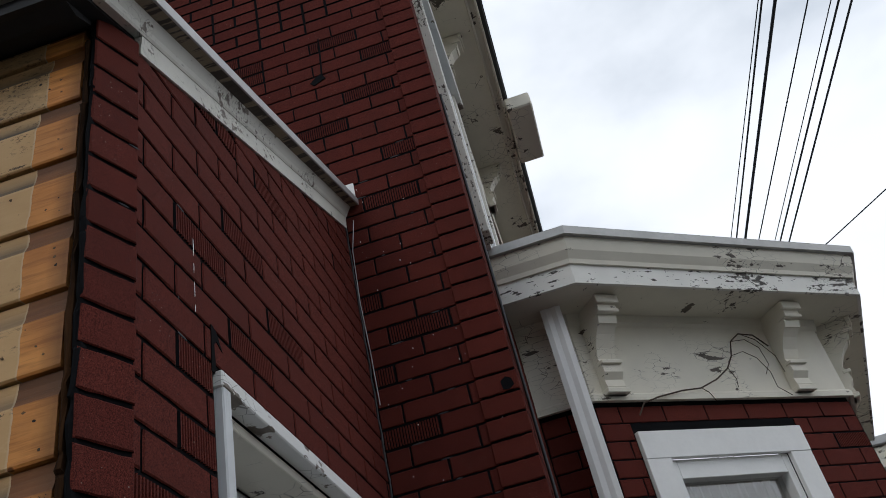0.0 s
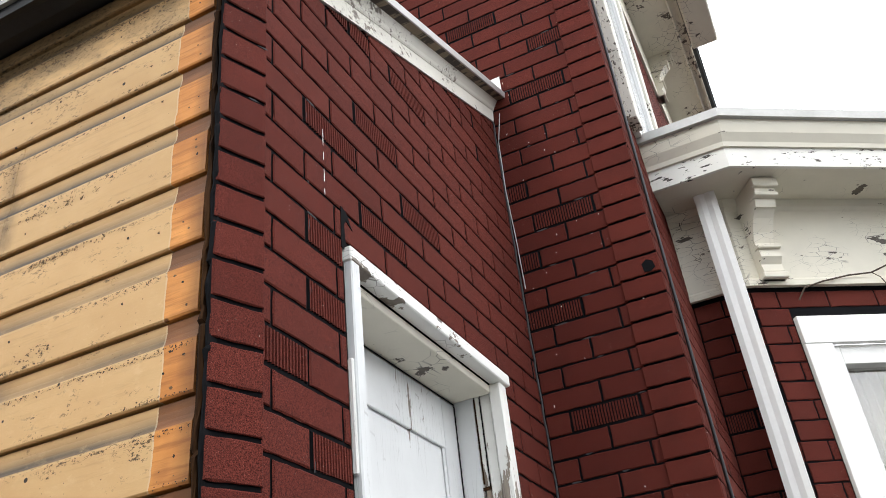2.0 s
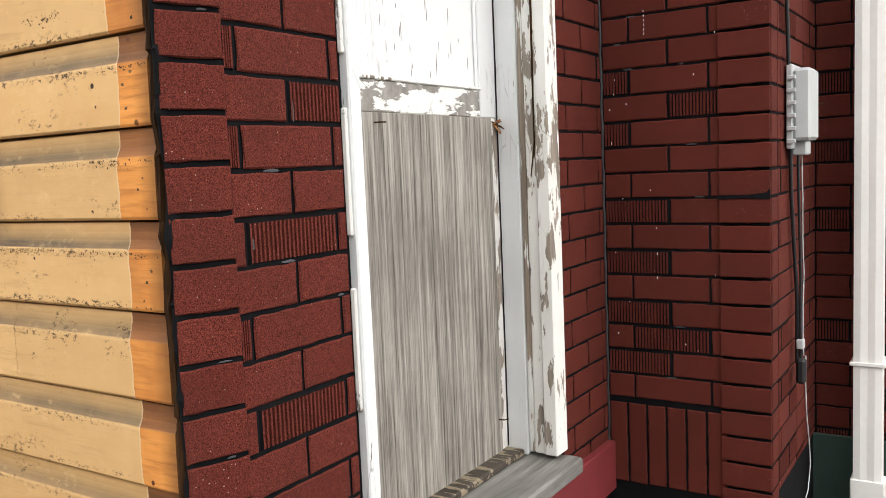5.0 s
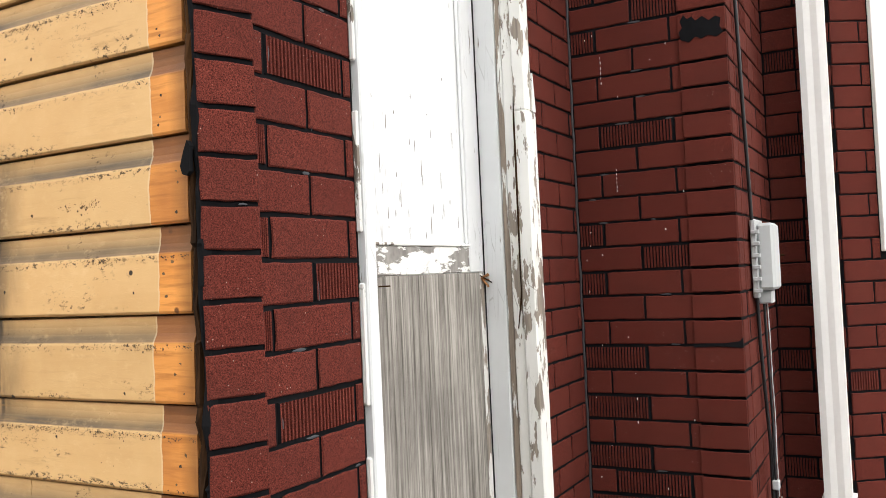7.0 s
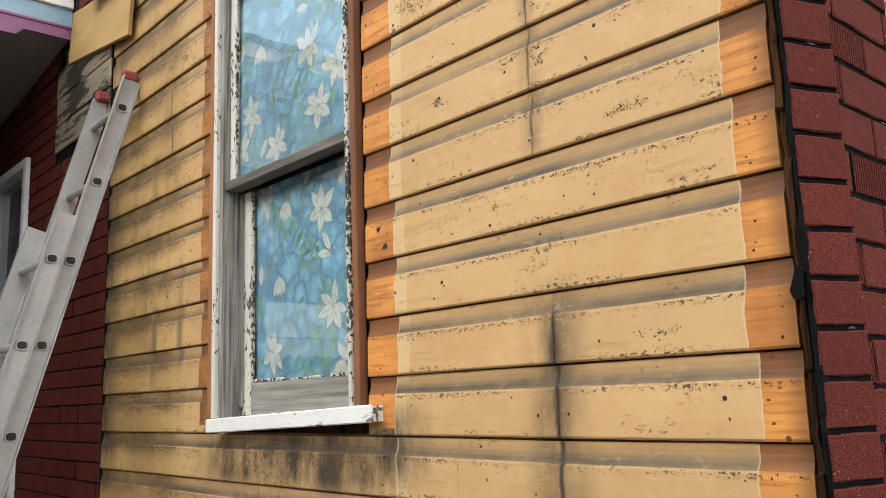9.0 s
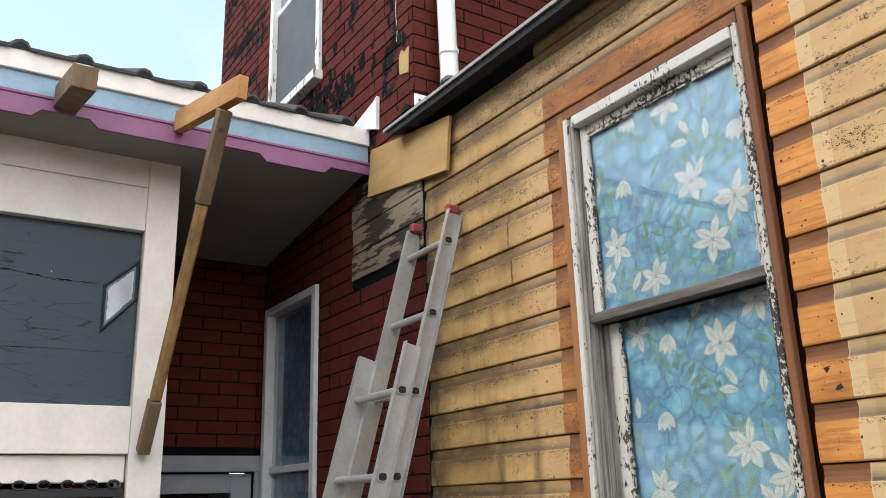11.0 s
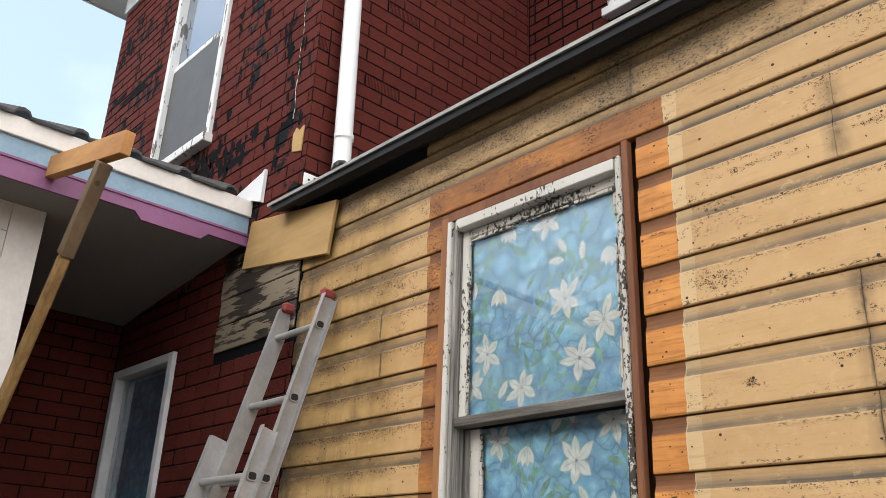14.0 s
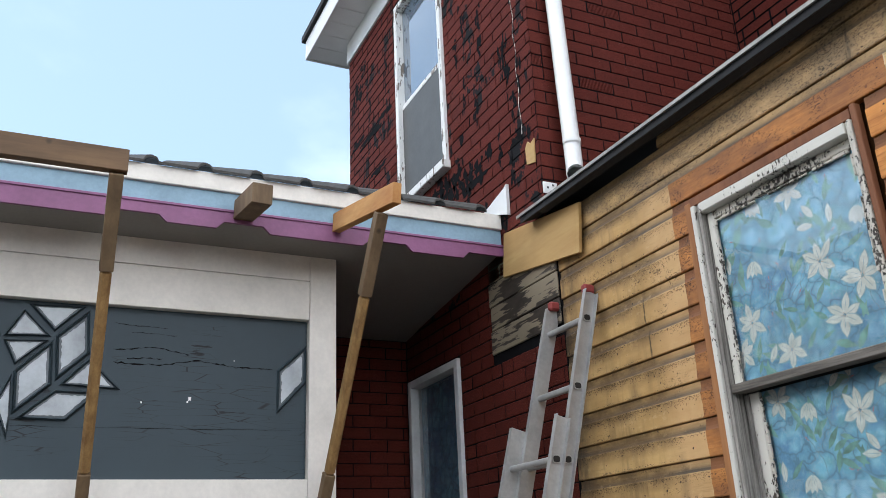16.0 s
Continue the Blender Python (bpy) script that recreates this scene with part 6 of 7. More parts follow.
def purple_trim():
    deep = ((0.36, 0.66), (-0.345, 0.125), (-0.80, -0.565), (-1.48, -1.02), (-2.1, -1.7), (-2.9, -2.4), (-3.6, -3.2))
    low, high = 3.070, 3.103
    pts = [(0.885, high)]
    for a, b in deep:
        pts += [(b + 0.022, high), (b - 0.012, low), (a + 0.012, low), (a - 0.022, high)]
    pts += [(-4.2, high), (-4.2, 3.150), (0.885, 3.150)]
    prism("scalloped_trim", [(FASCIA_X, py, pz) for py, pz in pts], (0.001, 0, 0), (0.016, 0, 0), M_PURPLE, porch_roof, "mauve scalloped trim board")
    box("trim_bead", (FASCIA_X + 0.001, -4.2, 3.150), (FASCIA_X + 0.022, 0.885, 3.163), M_PURPLE, porch_roof, 0.002)


purple_trim()


def ribbed_roof():
    """One sheet of roofing with a raised rib, then its repeats along the eave."""
    slope = 0.48
    first = None
    for i in range(21):
        y0 = 0.79 - 0.233 * (i + 1)
        prof = [(0.0, 0.0), (0.165, 0.0), (0.178, 0.020), (0.200, 0.028), (0.222, 0.020), (0.2335, 0.0)]
        bm = bmesh.new()
        rows = []
        for dx in (0.035, -1.45):
            z = 3.343 - (dx - 0.035) * slope
            rows.append([bm.verts.new((FASCIA_X + dx, py, z + pz)) for py, pz in prof] + [bm.verts.new((FASCIA_X + dx, py, z + pz - 0.012)) for py, pz in prof[::-1]])
        n = len(rows[0])
        for k in range(n):
            j = (k + 1) % n
            bm.faces.new((rows[0][k], rows[0][j], rows[1][j], rows[1][k]))
        bm.faces.new(rows[0])
        bm.faces.new(rows[1][::-1])
        if first is None:
            first = part("roof_sheet", bm, M_TINROOF, porch_roof, "dark ribbed roofing sheet")
            ob = first
        else:
            bm.free()
            ob = new("roof_sheet", first.data)
            ob.parent = porch_roof
            ob["label"] = "dark ribbed roofing sheet"
        ob.matrix_basis = Matrix.Translation(porch_roof.location).inverted() @ Matrix.Translation((0, y0, 0))


ribbed_roof()
flash = prism("roof_flashing", [(-3.95, 0.868, 3.40), (-3.68, 0.868, 3.30), (-3.675, 0.868, 3.47), (-3.70, 0.868, 3.455)], (0, 0, 0), (0, 0.018, 0), M_WHITE)
tagged(flash, "bent white metal flashing at the end of the porch roof", "flashing", kind="structure")

# diamond lights of the panel: slate bars round pale glass
PX = WHITE_X - 0.040


LIGHT_RNG = random.Random(41)


def light(points):
    """One light: a raised slate moulding, dark glass, and pale film left on it with ragged edges."""
    cx = sum(q[0] for q in points) / len(points)
    cz = sum(q[1] for q in points) / len(points)

    def shrunk(k):
        return [(cx + (q[0] - cx) * k, cz + (q[1] - cz) * k) for q in points]

    inner = shrunk(0.80)
    g2 = prism("glass_light", [(PX, a, z) for a, z in inner], (0.0006, 0, 0), (0.003, 0, 0), M_SMOKEGLASS, panel, "dark glass light with a pale film")
    n = len(points)
    core, ragged = shrunk(0.70), []
    for k in range(n):
        a, b_ = core[k], core[(k + 1) % n]
        steps = max(2, int((Vector(a) - Vector(b_)).length / 0.012))
        for q in range(steps):
            f = q / steps
            pull = 1.0 - LIGHT_RNG.choice((0.0, 0.01, 0.03, 0.07))
            ragged.append((cx + (a[0] + (b_[0] - a[0]) * f - cx) * pull, cz + (a[1] + (b_[1] - a[1]) * f - cz) * pull))
    film = prism("pale_film", [(PX, a, z) for a, z in ragged], (0.0034, 0, 0), (0.0040, 0, 0), M_PALEGLASS, g2, "pale torn film on the glass")
    film.matrix_basis = Matrix.Identity(4)
    mid = shrunk(0.90)
    for k in range(n):
        j = (k + 1) % n
        bm = bmesh.new()
        ring_ = [[bm.verts.new((PX + d, q[0], q[1])) for q in (p[k], p[j])] for p, d in ((points, 0.0006), (mid, 0.017), (inner, 0.004), (inner, 0.0006))]
        for r_ in range(4):
            a, b_ = ring_[r_], ring_[(r_ + 1) % 4]
            bm.faces.new((a[0], a[1], b_[1], b_[0]))
        bm.faces.new([q[0] for q in ring_])
        bm.faces.new([q[1] for q in ring_][::-1])
        part("lead_bar", bm, M_SLATE, panel).matrix_basis = Matrix.Translation(panel.location).inverted()


light([(-0.197, 2.525), (-0.054, 2.656), (-0.054, 2.471), (-0.196, 2.316)])
for fl in (1, -1):
    def mir(q):
        return (-1.372 + fl * (q[0] + 1.372), q[1])
    for shape in ([(-1.368, 2.612), (-1.300, 2.735), (-1.185, 2.620)], [(-1.285, 2.758), (-1.055, 2.765), (-1.174, 2.642)],
                  [(-1.166, 2.626), (-1.042, 2.750), (-1.022, 2.555), (-1.150, 2.425)], [(-1.025, 2.535), (-0.885, 2.402), (-1.135, 2.412)],
                  [(-1.145, 2.392), (-0.965, 2.390), (-1.092, 2.260), (-1.288, 2.264)], [(-1.174, 2.608), (-1.160, 2.412), (-1.298, 2.280), (-1.312, 2.465)],
                  [(-1.366, 2.595), (-1.192, 2.604), (-1.312, 2.490)], [(-1.318, 2.452), (-1.304, 2.270), (-1.306, 2.180), (-1.366, 2.330)]):
        light([mir(q) for q in shape])


def panel_crack(name, pts, width):
    """A ragged dark split in the panel's face, along a wavy line."""
    rng = random.Random(int(pts[0][0] * 1000))
    up, low = [], []
    for (y0, z0), (y1, z1) in zip(pts, pts[1:]):
        for q in range(12):
            f = q / 12
            y, z = y0 + (y1 - y0) * f, z0 + (z1 - z0) * f + rng.uniform(-0.003, 0.003)
            h = width * rng.choice((0.15, 0.3, 0.6, 1.0))
            up.append((PX, y, z + h))
            low.append((PX, y, z - h))
    up.append((PX, *pts[-1]))
    ob = prism(name, up + low[::-1], (0.0004, 0, 0), (0.0012, 0, 0), M_JOINT, panel, "dark split in the painted board")
    return ob


for pts, width in (([(-0.93, 2.580), (-0.75, 2.600), (-0.60, 2.575)], 0.003), ([(-0.925, 2.523), (-0.73, 2.521), (-0.565, 2.552), (-0.39, 2.529), (-0.215, 2.530)], 0.004), ([(-0.87, 2.545), (-0.72, 2.55)], 0.0025), ([(-1.9, 2.238), (-1.0, 2.237), (-0.06, 2.245)], 0.0012), ([(-0.93, 2.70), (-0.70, 2.69)], 0.0016), ([(-0.86, 2.665), (-0.66, 2.66)], 0.0014)):
    panel_crack("split", pts, width)
for py, pz, size in ((-0.591, 2.375, 0.010), (-0.796, 2.352, 0.005), (-0.60, 2.36, 0.005), (-0.40, 2.56, 0.003)):
    prism("paint_chip", [(PX, py + size * math.cos(a) * (0.5 + 0.5 * (k % 2)), pz + 1.3 * size * math.sin(a) * (0.5 + 0.5 * (k % 2))) for k, a in enumerate([q * 0.785 for q in range(8)])], (0.0004, 0, 0), (0.0012, 0, 0), M_WHITE, panel, "small white chip in the paint")

# porch window and door
pw = sash_window("window_5", *PWIN, SID_Y, 1.80, "grey-white porch window with dark blue film behind the glass", paint=M_PORCHWHITE)
pane(pw, PWIN[0] + 0.045, PWIN[1] - 0.045, PWIN[2] + 0.02, PWIN[3] - 0.045, SID_Y + 0.03)
box("window_film", (PWIN[0] + 0.045, SID_Y + 0.05, PWIN[2] + 0.02), (PWIN[1] - 0.045, SID_Y + 0.052, PWIN[3] - 0.045), M_FILM, pw, 0, "dark blue printed film")
pd = thing("door_2", (PORCH_X, 0.5, GROUND), "white porch door with a large glass pane, porch shade in its paint", "door", kind="structure")
box("casing", (PORCH_X + 0.001, PDOOR[1], GROUND), (PORCH_X + 0.02, PDOOR[1] + 0.035, PDOOR[3]), M_PORCHSHADED, pd, 0.002)
box("head_casing", (PORCH_X + 0.001, PDOOR[0] - 0.06, PDOOR[3]), (PORCH_X + 0.022, 0.895, PDOOR[3] + 0.085), M_PORCHSHADED, pd, 0.002)
box("leaf_stile", (PORCH_X - 0.06, 0.74, GROUND), (PORCH_X - 0.02, 0.855, PDOOR[3] - 0.01), M_PORCHSHADED, pd, 0.002)
box("leaf_stile", (PORCH_X - 0.06, 0.125, GROUND), (PORCH_X - 0.02, 0.22, PDOOR[3] - 0.01), M_PORCHSHADED, pd, 0.002)
box("leaf_rail", (PORCH_X - 0.06, 0.22, PDOOR[3] - 0.11), (PORCH_X - 0.02, 0.74, PDOOR[3] - 0.01), M_PORCHSHADED, pd, 0.002)
box("leaf_panel", (PORCH_X - 0.06, 0.22, GROUND), (PORCH_X - 0.03, 0.74, 0.6), M_PORCHSHADED, pd, 0.002)
gp = box("pane", (PORCH_X - 0.045, 0.22, 0.6), (PORCH_X - 0.041, 0.74, PDOOR[3] - 0.11), M_GLASS, pd, 0)
gp.visible_shadow = False
# dark sheet stands in for the unlit room behind the pane
box("curtain", (PORCH_X - 0.12, 0.2, GROUND), (PORCH_X - 0.115, 0.76, PDOOR[3]), M_DARK, pd, 0, "dark sheet behind the pane in place of an unlit room")

# wooden screen in the low opening of the porch wall
sc = thing("wooden_screen", (WHITE_X - 0.06, -0.5, GROUND), "brown stained wooden screen with black scrolled strap in porch opening", "screen")
box("board", (WHITE_X - 0.058, -0.899, GROUND + 0.062), (WHITE_X - 0.030, -0.500, 1.660), M_STAINED, sc, 0.003)
box("board", (WHITE_X - 0.058, -0.496, GROUND + 0.062), (WHITE_X - 0.030, -0.060, 1.660), M_STAINED, sc, 0.003)
box("white_head", (WHITE_X - 0.062, -0.899, 1.720), (WHITE_X - 0.026, -0.056, 1.826), M_WHITEWALL, sc, 0.004, "white painted head board")
box("strap", (WHITE_X - 0.029, -0.88, 1.664), (WHITE_X - 0.018, -0.056, 1.700), M_BLACK, sc, 0.003, "black iron strap")
for k in range(10):
    cy = -0.86 + k * 0.085
    tube("scroll", [(WHITE_X - 0.022, cy + 0.022 * math.cos(a * 0.7), 1.712 + 0.016 * math.sin(a * 0.7)) for a in range(9)], 0.006, M_BLACK, sc, "black iron scroll")

# timbers and props
oc = thing("outrigger_timber", (FASCIA_X, 0.02, 3.1), "fresh sawn timber sticking out from the porch fascia", "timber", "porch timbers")
beam_between("timber", (FASCIA_X + 0.018, -0.02, 3.165), (-3.19, 0.05, 3.085), 0.04, 0.09, M_NEWWOOD, oc)
ob_ = thing("outrigger_timber", (FASCIA_X, -0.45, 3.1), "short weathered timber stub on the porch fascia", "timber", "porch timbers")
beam_between("timber", (FASCIA_X + 0.018, -0.46, 3.165), (-3.50, -0.44, 3.14), 0.09, 0.09, M_OLDLUMBER, ob_)
oa = thing("outrigger_timber", (FASCIA_X, -1.05, 3.2), "weathered brown beam held up along the porch fascia by a prop", "timber", "porch timbers")
beam_between("timber", (-3.225, -2.75, 3.055), (-3.225, -1.003, 3.060), 0.04, 0.088, M_OLDLUMBERY, oa)


def prop(low, top):
    """A slanting strut: a pale eased lath with darker square ends."""
    a, b_ = Vector(low), Vector(top)
    q = thing("prop", low, "slanting wooden prop with square ends between porch wall and timber", "prop", "porch props")
    d_ = b_ - a
    beam_between("lower_end", a, a + d_ * 0.16, 0.050, 0.048, M_OLDLUMBER, q, (0, 1, 0), 0.003, "dark lower end")
    beam_between("lath", a + d_ * 0.1605, a + d_ * 0.74, 0.046, 0.042, M_LATH, q, (0, 1, 0), 0.010, "pale split lath")
    beam_between("upper_end", a + d_ * 0.7405, b_, 0.054, 0.050, M_OLDLUMBER, q, (0, 1, 0), 0.003, "dark upper end")
    return q


prop((-4.060, -0.003, 1.835), (-3.325, 0.030, 3.045))
prop((-4.040, -1.004, 1.840), (-3.232, -1.039, 3.015))

# plywood scrap and exposed boards
ply = box("plywood_scrap", (-0.34, -0.008, -0.115), (0.34, 0.008, 0.115), M_PLY, None, 0.0015, "", pose(-3.415, 0.876, 3.048, 0, 8.5, 0))
tagged(ply, "tilted offcut of yellow plywood nailed over the corner", "board")
patch = thing("exposed_boards", (-3.65, SID_Y, 2.6), "exposed old grey siding boards where brick sheeting was torn off", "boards", kind="structure")
for i in range(4):
    box("board", (-3.97 + 0.01 * (i % 2), SID_Y - 0.012, 2.625 + i * 0.127), (SID_X0 - 0.006, SID_Y - 0.002, 2.625 + i * 0.127 + 0.122), M_OLDBOARD, patch, 0.003)

# ---- ladder ----


def rung_end(name, x, y, z, ry, rz, depth, mat, parent, label):
    """The flattened round end of a rung on the outer face of a rail."""
    bm = bmesh.new()
    n = 14
    a, b, c = [], [], []
    for i in range(n):
        t = 2 * math.pi * i / n
        cy, cz = math.copysign(abs(math.cos(t)) ** 0.65, math.cos(t)) * ry, math.copysign(abs(math.sin(t)) ** 0.65, math.sin(t)) * rz
        a.append(bm.verts.new((x, y + cy, z + cz)))
        b.append(bm.verts.new((x + depth * 0.6, y + cy, z + cz)))
        c.append(bm.verts.new((x + depth, y + cy * 0.9, z + cz * 0.9)))
    for i in range(n):
        j = (i + 1) % n
        bm.faces.new((a[i], a[j], b[j], b[i]))
        bm.faces.new((b[i], b[j], c[j], c[i]))
    bm.faces.new(a)
    bm.faces.new(c[::-1])
    ob = part(name, bm, mat, parent, label)
    if not parent.data:
        ob.matrix_basis = Matrix.Translation(parent.location).inverted()
    return ob


def ladder():
    L = thing("extension_ladder", (-3.2, 0.05, GROUND), "worn aluminium extension ladder with red rubber ends leaning on the siding", "ladder")
    k = 0.276
    def rail(x, y_top, z_top, w, mat=M_ALU, n="rail"):
        a = (x, y_top - k * (z_top - GROUND), GROUND)
        b = (x, y_top, z_top)
        d = (Vector(b) - Vector(a)).normalized()
        side = Vector((1, 0, 0))
        front = side.cross(d)
        m = Matrix((side, front, d)).transposed().to_4x4()
        m.translation = Vector(a)
        ln = (Vector(b) - Vector(a)).length
        bm = bmesh.new()
        s = -1 if w > 0 else 1
        outline = [(0, -0.033), (0.022, -0.033), (0.022, -0.029), (0.003, -0.029), (0.003, 0.029), (0.022, 0.029), (0.022, 0.033), (0, 0.033)]
        va = [bm.verts.new((px * s, py, 0)) for px, py in outline]
        vb = [bm.verts.new((px * s, py, ln)) for px, py in outline]
        bm.faces.new(va)
        bm.faces.new(vb[::-1])
        for q in range(8):
            bm.faces.new((va[q], va[(q + 1) % 8], vb[(q + 1) % 8], vb[q]))
        ob = part(n, bm, mat, L)
        ob.matrix_basis = Matrix.Translation(L.location).inverted() @ m
        return ob
    fly_y, fly_z = 0.872, 2.69
    base_y, base_z = 0.655, 2.15
    rail(-3.06, fly_y, fly_z, -1, n="fly_rail")
    rail(-3.345, fly_y, fly_z, 1, n="fly_rail")
    rail(-3.035, base_y, base_z, -1, n="base_rail")
    rail(-3.368, base_y, base_z, 1, n="base_rail")
    for i in range(9):
        z = 2.573 - i * 0.2925
        y = fly_y - k * (fly_z - z)
        if z > 0.3:
            tube("rung", [(-3.345, y, z), (-3.06, y, z)], 0.014, M_ALU, L)
            for x in (-3.056,):
                so = rung_end("rung_socket", x, y, z, 0.021, 0.018, 0.006, M_ALU, L, "")
                rung_end("rung_hole", x + 0.004, y, z, 0.0155, 0.0125, 0.003, M_BLACK, so, "dark open end of a rung")
    for i in range(8):
        z = 1.986 - i * 0.2925
        y = base_y - k * (base_z - z)
        if z > GROUND + 0.05:
            tube("rung", [(-3.368, y, z), (-3.035, y, z)], 0.014, M_ALU, L)
            x = -3.031
            so = rung_end("rung_socket", x, y, z, 0.021, 0.018, 0.006, M_ALU, L, "")
            rung_end("rung_hole", x + 0.004, y, z, 0.0155, 0.0125, 0.003, M_BLACK, so, "dark open end of a rung")
    box("warning_label", (-3.0335, 0.396, 1.285), (-3.032, 0.428, 1.355), M_WHITE, L, 0, "small printed warning label")
    for q in range(5):
        box("label_bar", (-3.0318, 0.400, 1.292 + q * 0.012), (-3.0312, 0.424, 1.296 + q * 0.012), M_BLACK, L, 0)
    for x in (-3.068, -3.337):
        box("rubber_end", (x - 0.016, fly_y - 0.030, fly_z - 0.005), (x + 0.016, fly_y + 0.027, fly_z + 0.035), M_RUBBER, L, 0.008, "worn red rubber end cap")
    return L


ladder()

# ---- utility box and cables ----
ub = thing("utility_box", (QUOIN_X, 2.7, 1.25), "grey plastic utility box with cables on the brick side wall", "utility box")
bx = QUOIN_X + 0.010
box("base", (bx, 2.562, 1.330), (bx + 0.016, 2.700, 1.558), M_GREYPVC, ub, 0.003)
box("cover", (bx + 0.016, 2.572, 1.352), (bx + 0.062, 2.692, 1.546), M_GREYPVC, ub, 0.008)
box("spout", (bx + 0.008, 2.602, 1.312), (bx + 0.046, 2.664, 1.351), M_GREYPVC, ub, 0.004)
for i in range(6):
    box("hinge_rib", (bx + 0.002, 2.554, 1.345 + i * 0.034), (bx + 0.026, 2.562, 1.357 + i * 0.034), M_GREYPVC, ub, 0.002)
tube("latch_pin", [(bx + 0.060, 2.685, 1.450), (bx + 0.075, 2.687, 1.452)], 0.003, M_DARKWOOD, ub, "rusty latch pin")
cb = thing("cable", (QUOIN_X, 2.5, 1.5), "black cable clipped down the brick corner", "cable")
tube("run", [(QUOIN_X + 0.016, 2.452, 4.3), (QUOIN_X + 0.016, 2.455, 3.0), (QUOIN_X + 0.016, 2.470, 2.5), (QUOIN_X + 0.016, 2.49, 2.2), (QUOIN_X + 0.016, 2.52, 1.9), (QUOIN_X + 0.016, 2.56, 1.62), (QUOIN_X + 0.016, 2.585, 1.4), (QUOIN_X + 0.016, 2.60, 1.2), (QUOIN_X + 0.016, 2.64, 1.05), (QUOIN_X + 0.02, 2.66, 0.9), (QUOIN_X + 0.02, 2.655, 0.72)], 0.0055, M_BLACK, cb)
for k, (mat_, pts) in enumerate(((M_BLACK, [(2.622, 1.312), (2.628, 1.22), (2.645, 1.08), (2.66, 0.95), (2.65, 0.84), (2.66, 0.70)]), (M_GREYPVC, [(2.640, 1.312), (2.655, 1.2), (2.655, 1.08), (2.672, 0.98), (2.655, 0.86), (2.665, 0.74)]),
                               (M_GREYPVC, [(2.665, 0.74), (2.66, 0.66), (2.68, 0.56), (2.72, 0.47), (2.74, 0.40), (2.70, 0.33), (2.60, 0.30)]))):
    wc = thing("loose_wire", (QUOIN_X, 2.66, 1.0), "thin grey wire hanging from the utility box" if mat_ is M_GREYPVC else "loose black wire hanging from the utility box", "wire", "wires below the utility box")
    tube("run", [(QUOIN_X + 0.030 + 0.006 * k, a, z) for a, z in pts], 0.0018 if k else 0.004, mat_, wc)
wn_ = thing("wire_nut", (QUOIN_X + 0.03, 2.655, 0.72), "bundle of taped wire ends", "wire ends")
box("tape", (QUOIN_X + 0.018, 2.640, 0.66), (QUOIN_X + 0.045, 2.672, 0.735), M_BLACK, wn_, 0.008)
box("clip", (QUOIN_X + 0.020, 2.642, 0.762), (QUOIN_X + 0.04, 2.668, 0.79), M_GREYPVC, wn_, 0.003)
# bitumen patch where a brick face is torn
tear = prism("torn_patch", [(-0.237, 0, 2.065), (-0.240, 0, 2.087), (-0.231, 0, 2.098), (-0.237, 0, 2.116), (-0.226, 0, 2.134), (-0.217, 0, 2.121), (-0.203, 0, 2.125), (-0.194, 0, 2.112), (-0.175, 0, 2.122), (-0.158, 0, 2.107), (-0.140, 0, 2.116),
             (-0.126, 0, 2.109), (-0.130, 0, 2.087), (-0.122, 0, 2.069), (-0.140, 0, 2.058), (-0.161, 0, 2.067), (-0.181, 0, 2.059), (-0.196, 0, 2.069), (-0.214, 0, 2.054)],
             (0, MAIN_Y - 0.0175, 0), (0, MAIN_Y - 0.0135, 0), M_JOINT)
gap = prism("crack", [(QUOIN_X - 0.128, 0, 1.205), (QUOIN_X - 0.06, 0, 1.2085), (QUOIN_X + 0.004, 0, 1.204), (QUOIN_X + 0.004, 0, 1.232), (QUOIN_X - 0.006, 0, 1.222), (QUOIN_X - 0.05, 0, 1.2165), (QUOIN_X - 0.128, 0, 1.2155)], (0, MAIN_Y - 0.0180, 0), (0, MAIN_Y - 0.0135, 0), M_JOINT)
tagged(gap, "open black joint in the red brick corner", "crack", kind="structure")
blob = prism("tar_blob", [(-0.629, 0, 1.612), (-0.625, 0, 1.600), (-0.617, 0, 1.597), (-0.610, 0, 1.603), (-0.611, 0, 1.622), (-0.608, 0, 1.640), (-0.614, 0, 1.648), (-0.621, 0, 1.634)], (0, 0.8845, 0), (0, 0.8925, 0), M_JOINT)
tagged(blob, "dab of black tar on the corner strip", "tar", kind="structure")
crack2 = prism("crack", [(-0.552, 0, 4.81), (-0.546, 0, 4.81), (-0.549, 0, 4.70), (-0.556, 0, 4.58), (-0.545, 0, 4.555), (-0.60, 0, 4.53), (-0.615, 0, 4.55), (-0.59, 0, 4.575), (-0.563, 0, 4.59), (-0.557, 0, 4.70)], (0, MAIN_Y - 0.0085, 0), (0, MAIN_Y - 0.0055, 0), M_JOINT)
tagged(crack2, "long black crack with a torn end in the high brick wall", "crack", kind="structure")
tear3 = prism("torn_patch", [(-0.165, 0, 2.945), (-0.168, 0, 2.972), (-0.150, 0, 2.985), (-0.132, 0, 2.975), (-0.128, 0, 2.952), (-0.146, 0, 2.940)], (0, MAIN_Y - 0.0175, 0), (0, MAIN_Y - 0.0135, 0), M_JOINT)
tagged(tear3, "small torn black patch in the red corner brick", "patch", kind="structure")
tagged(tear, "torn black patch in the red corner brick", "patch", kind="structure")

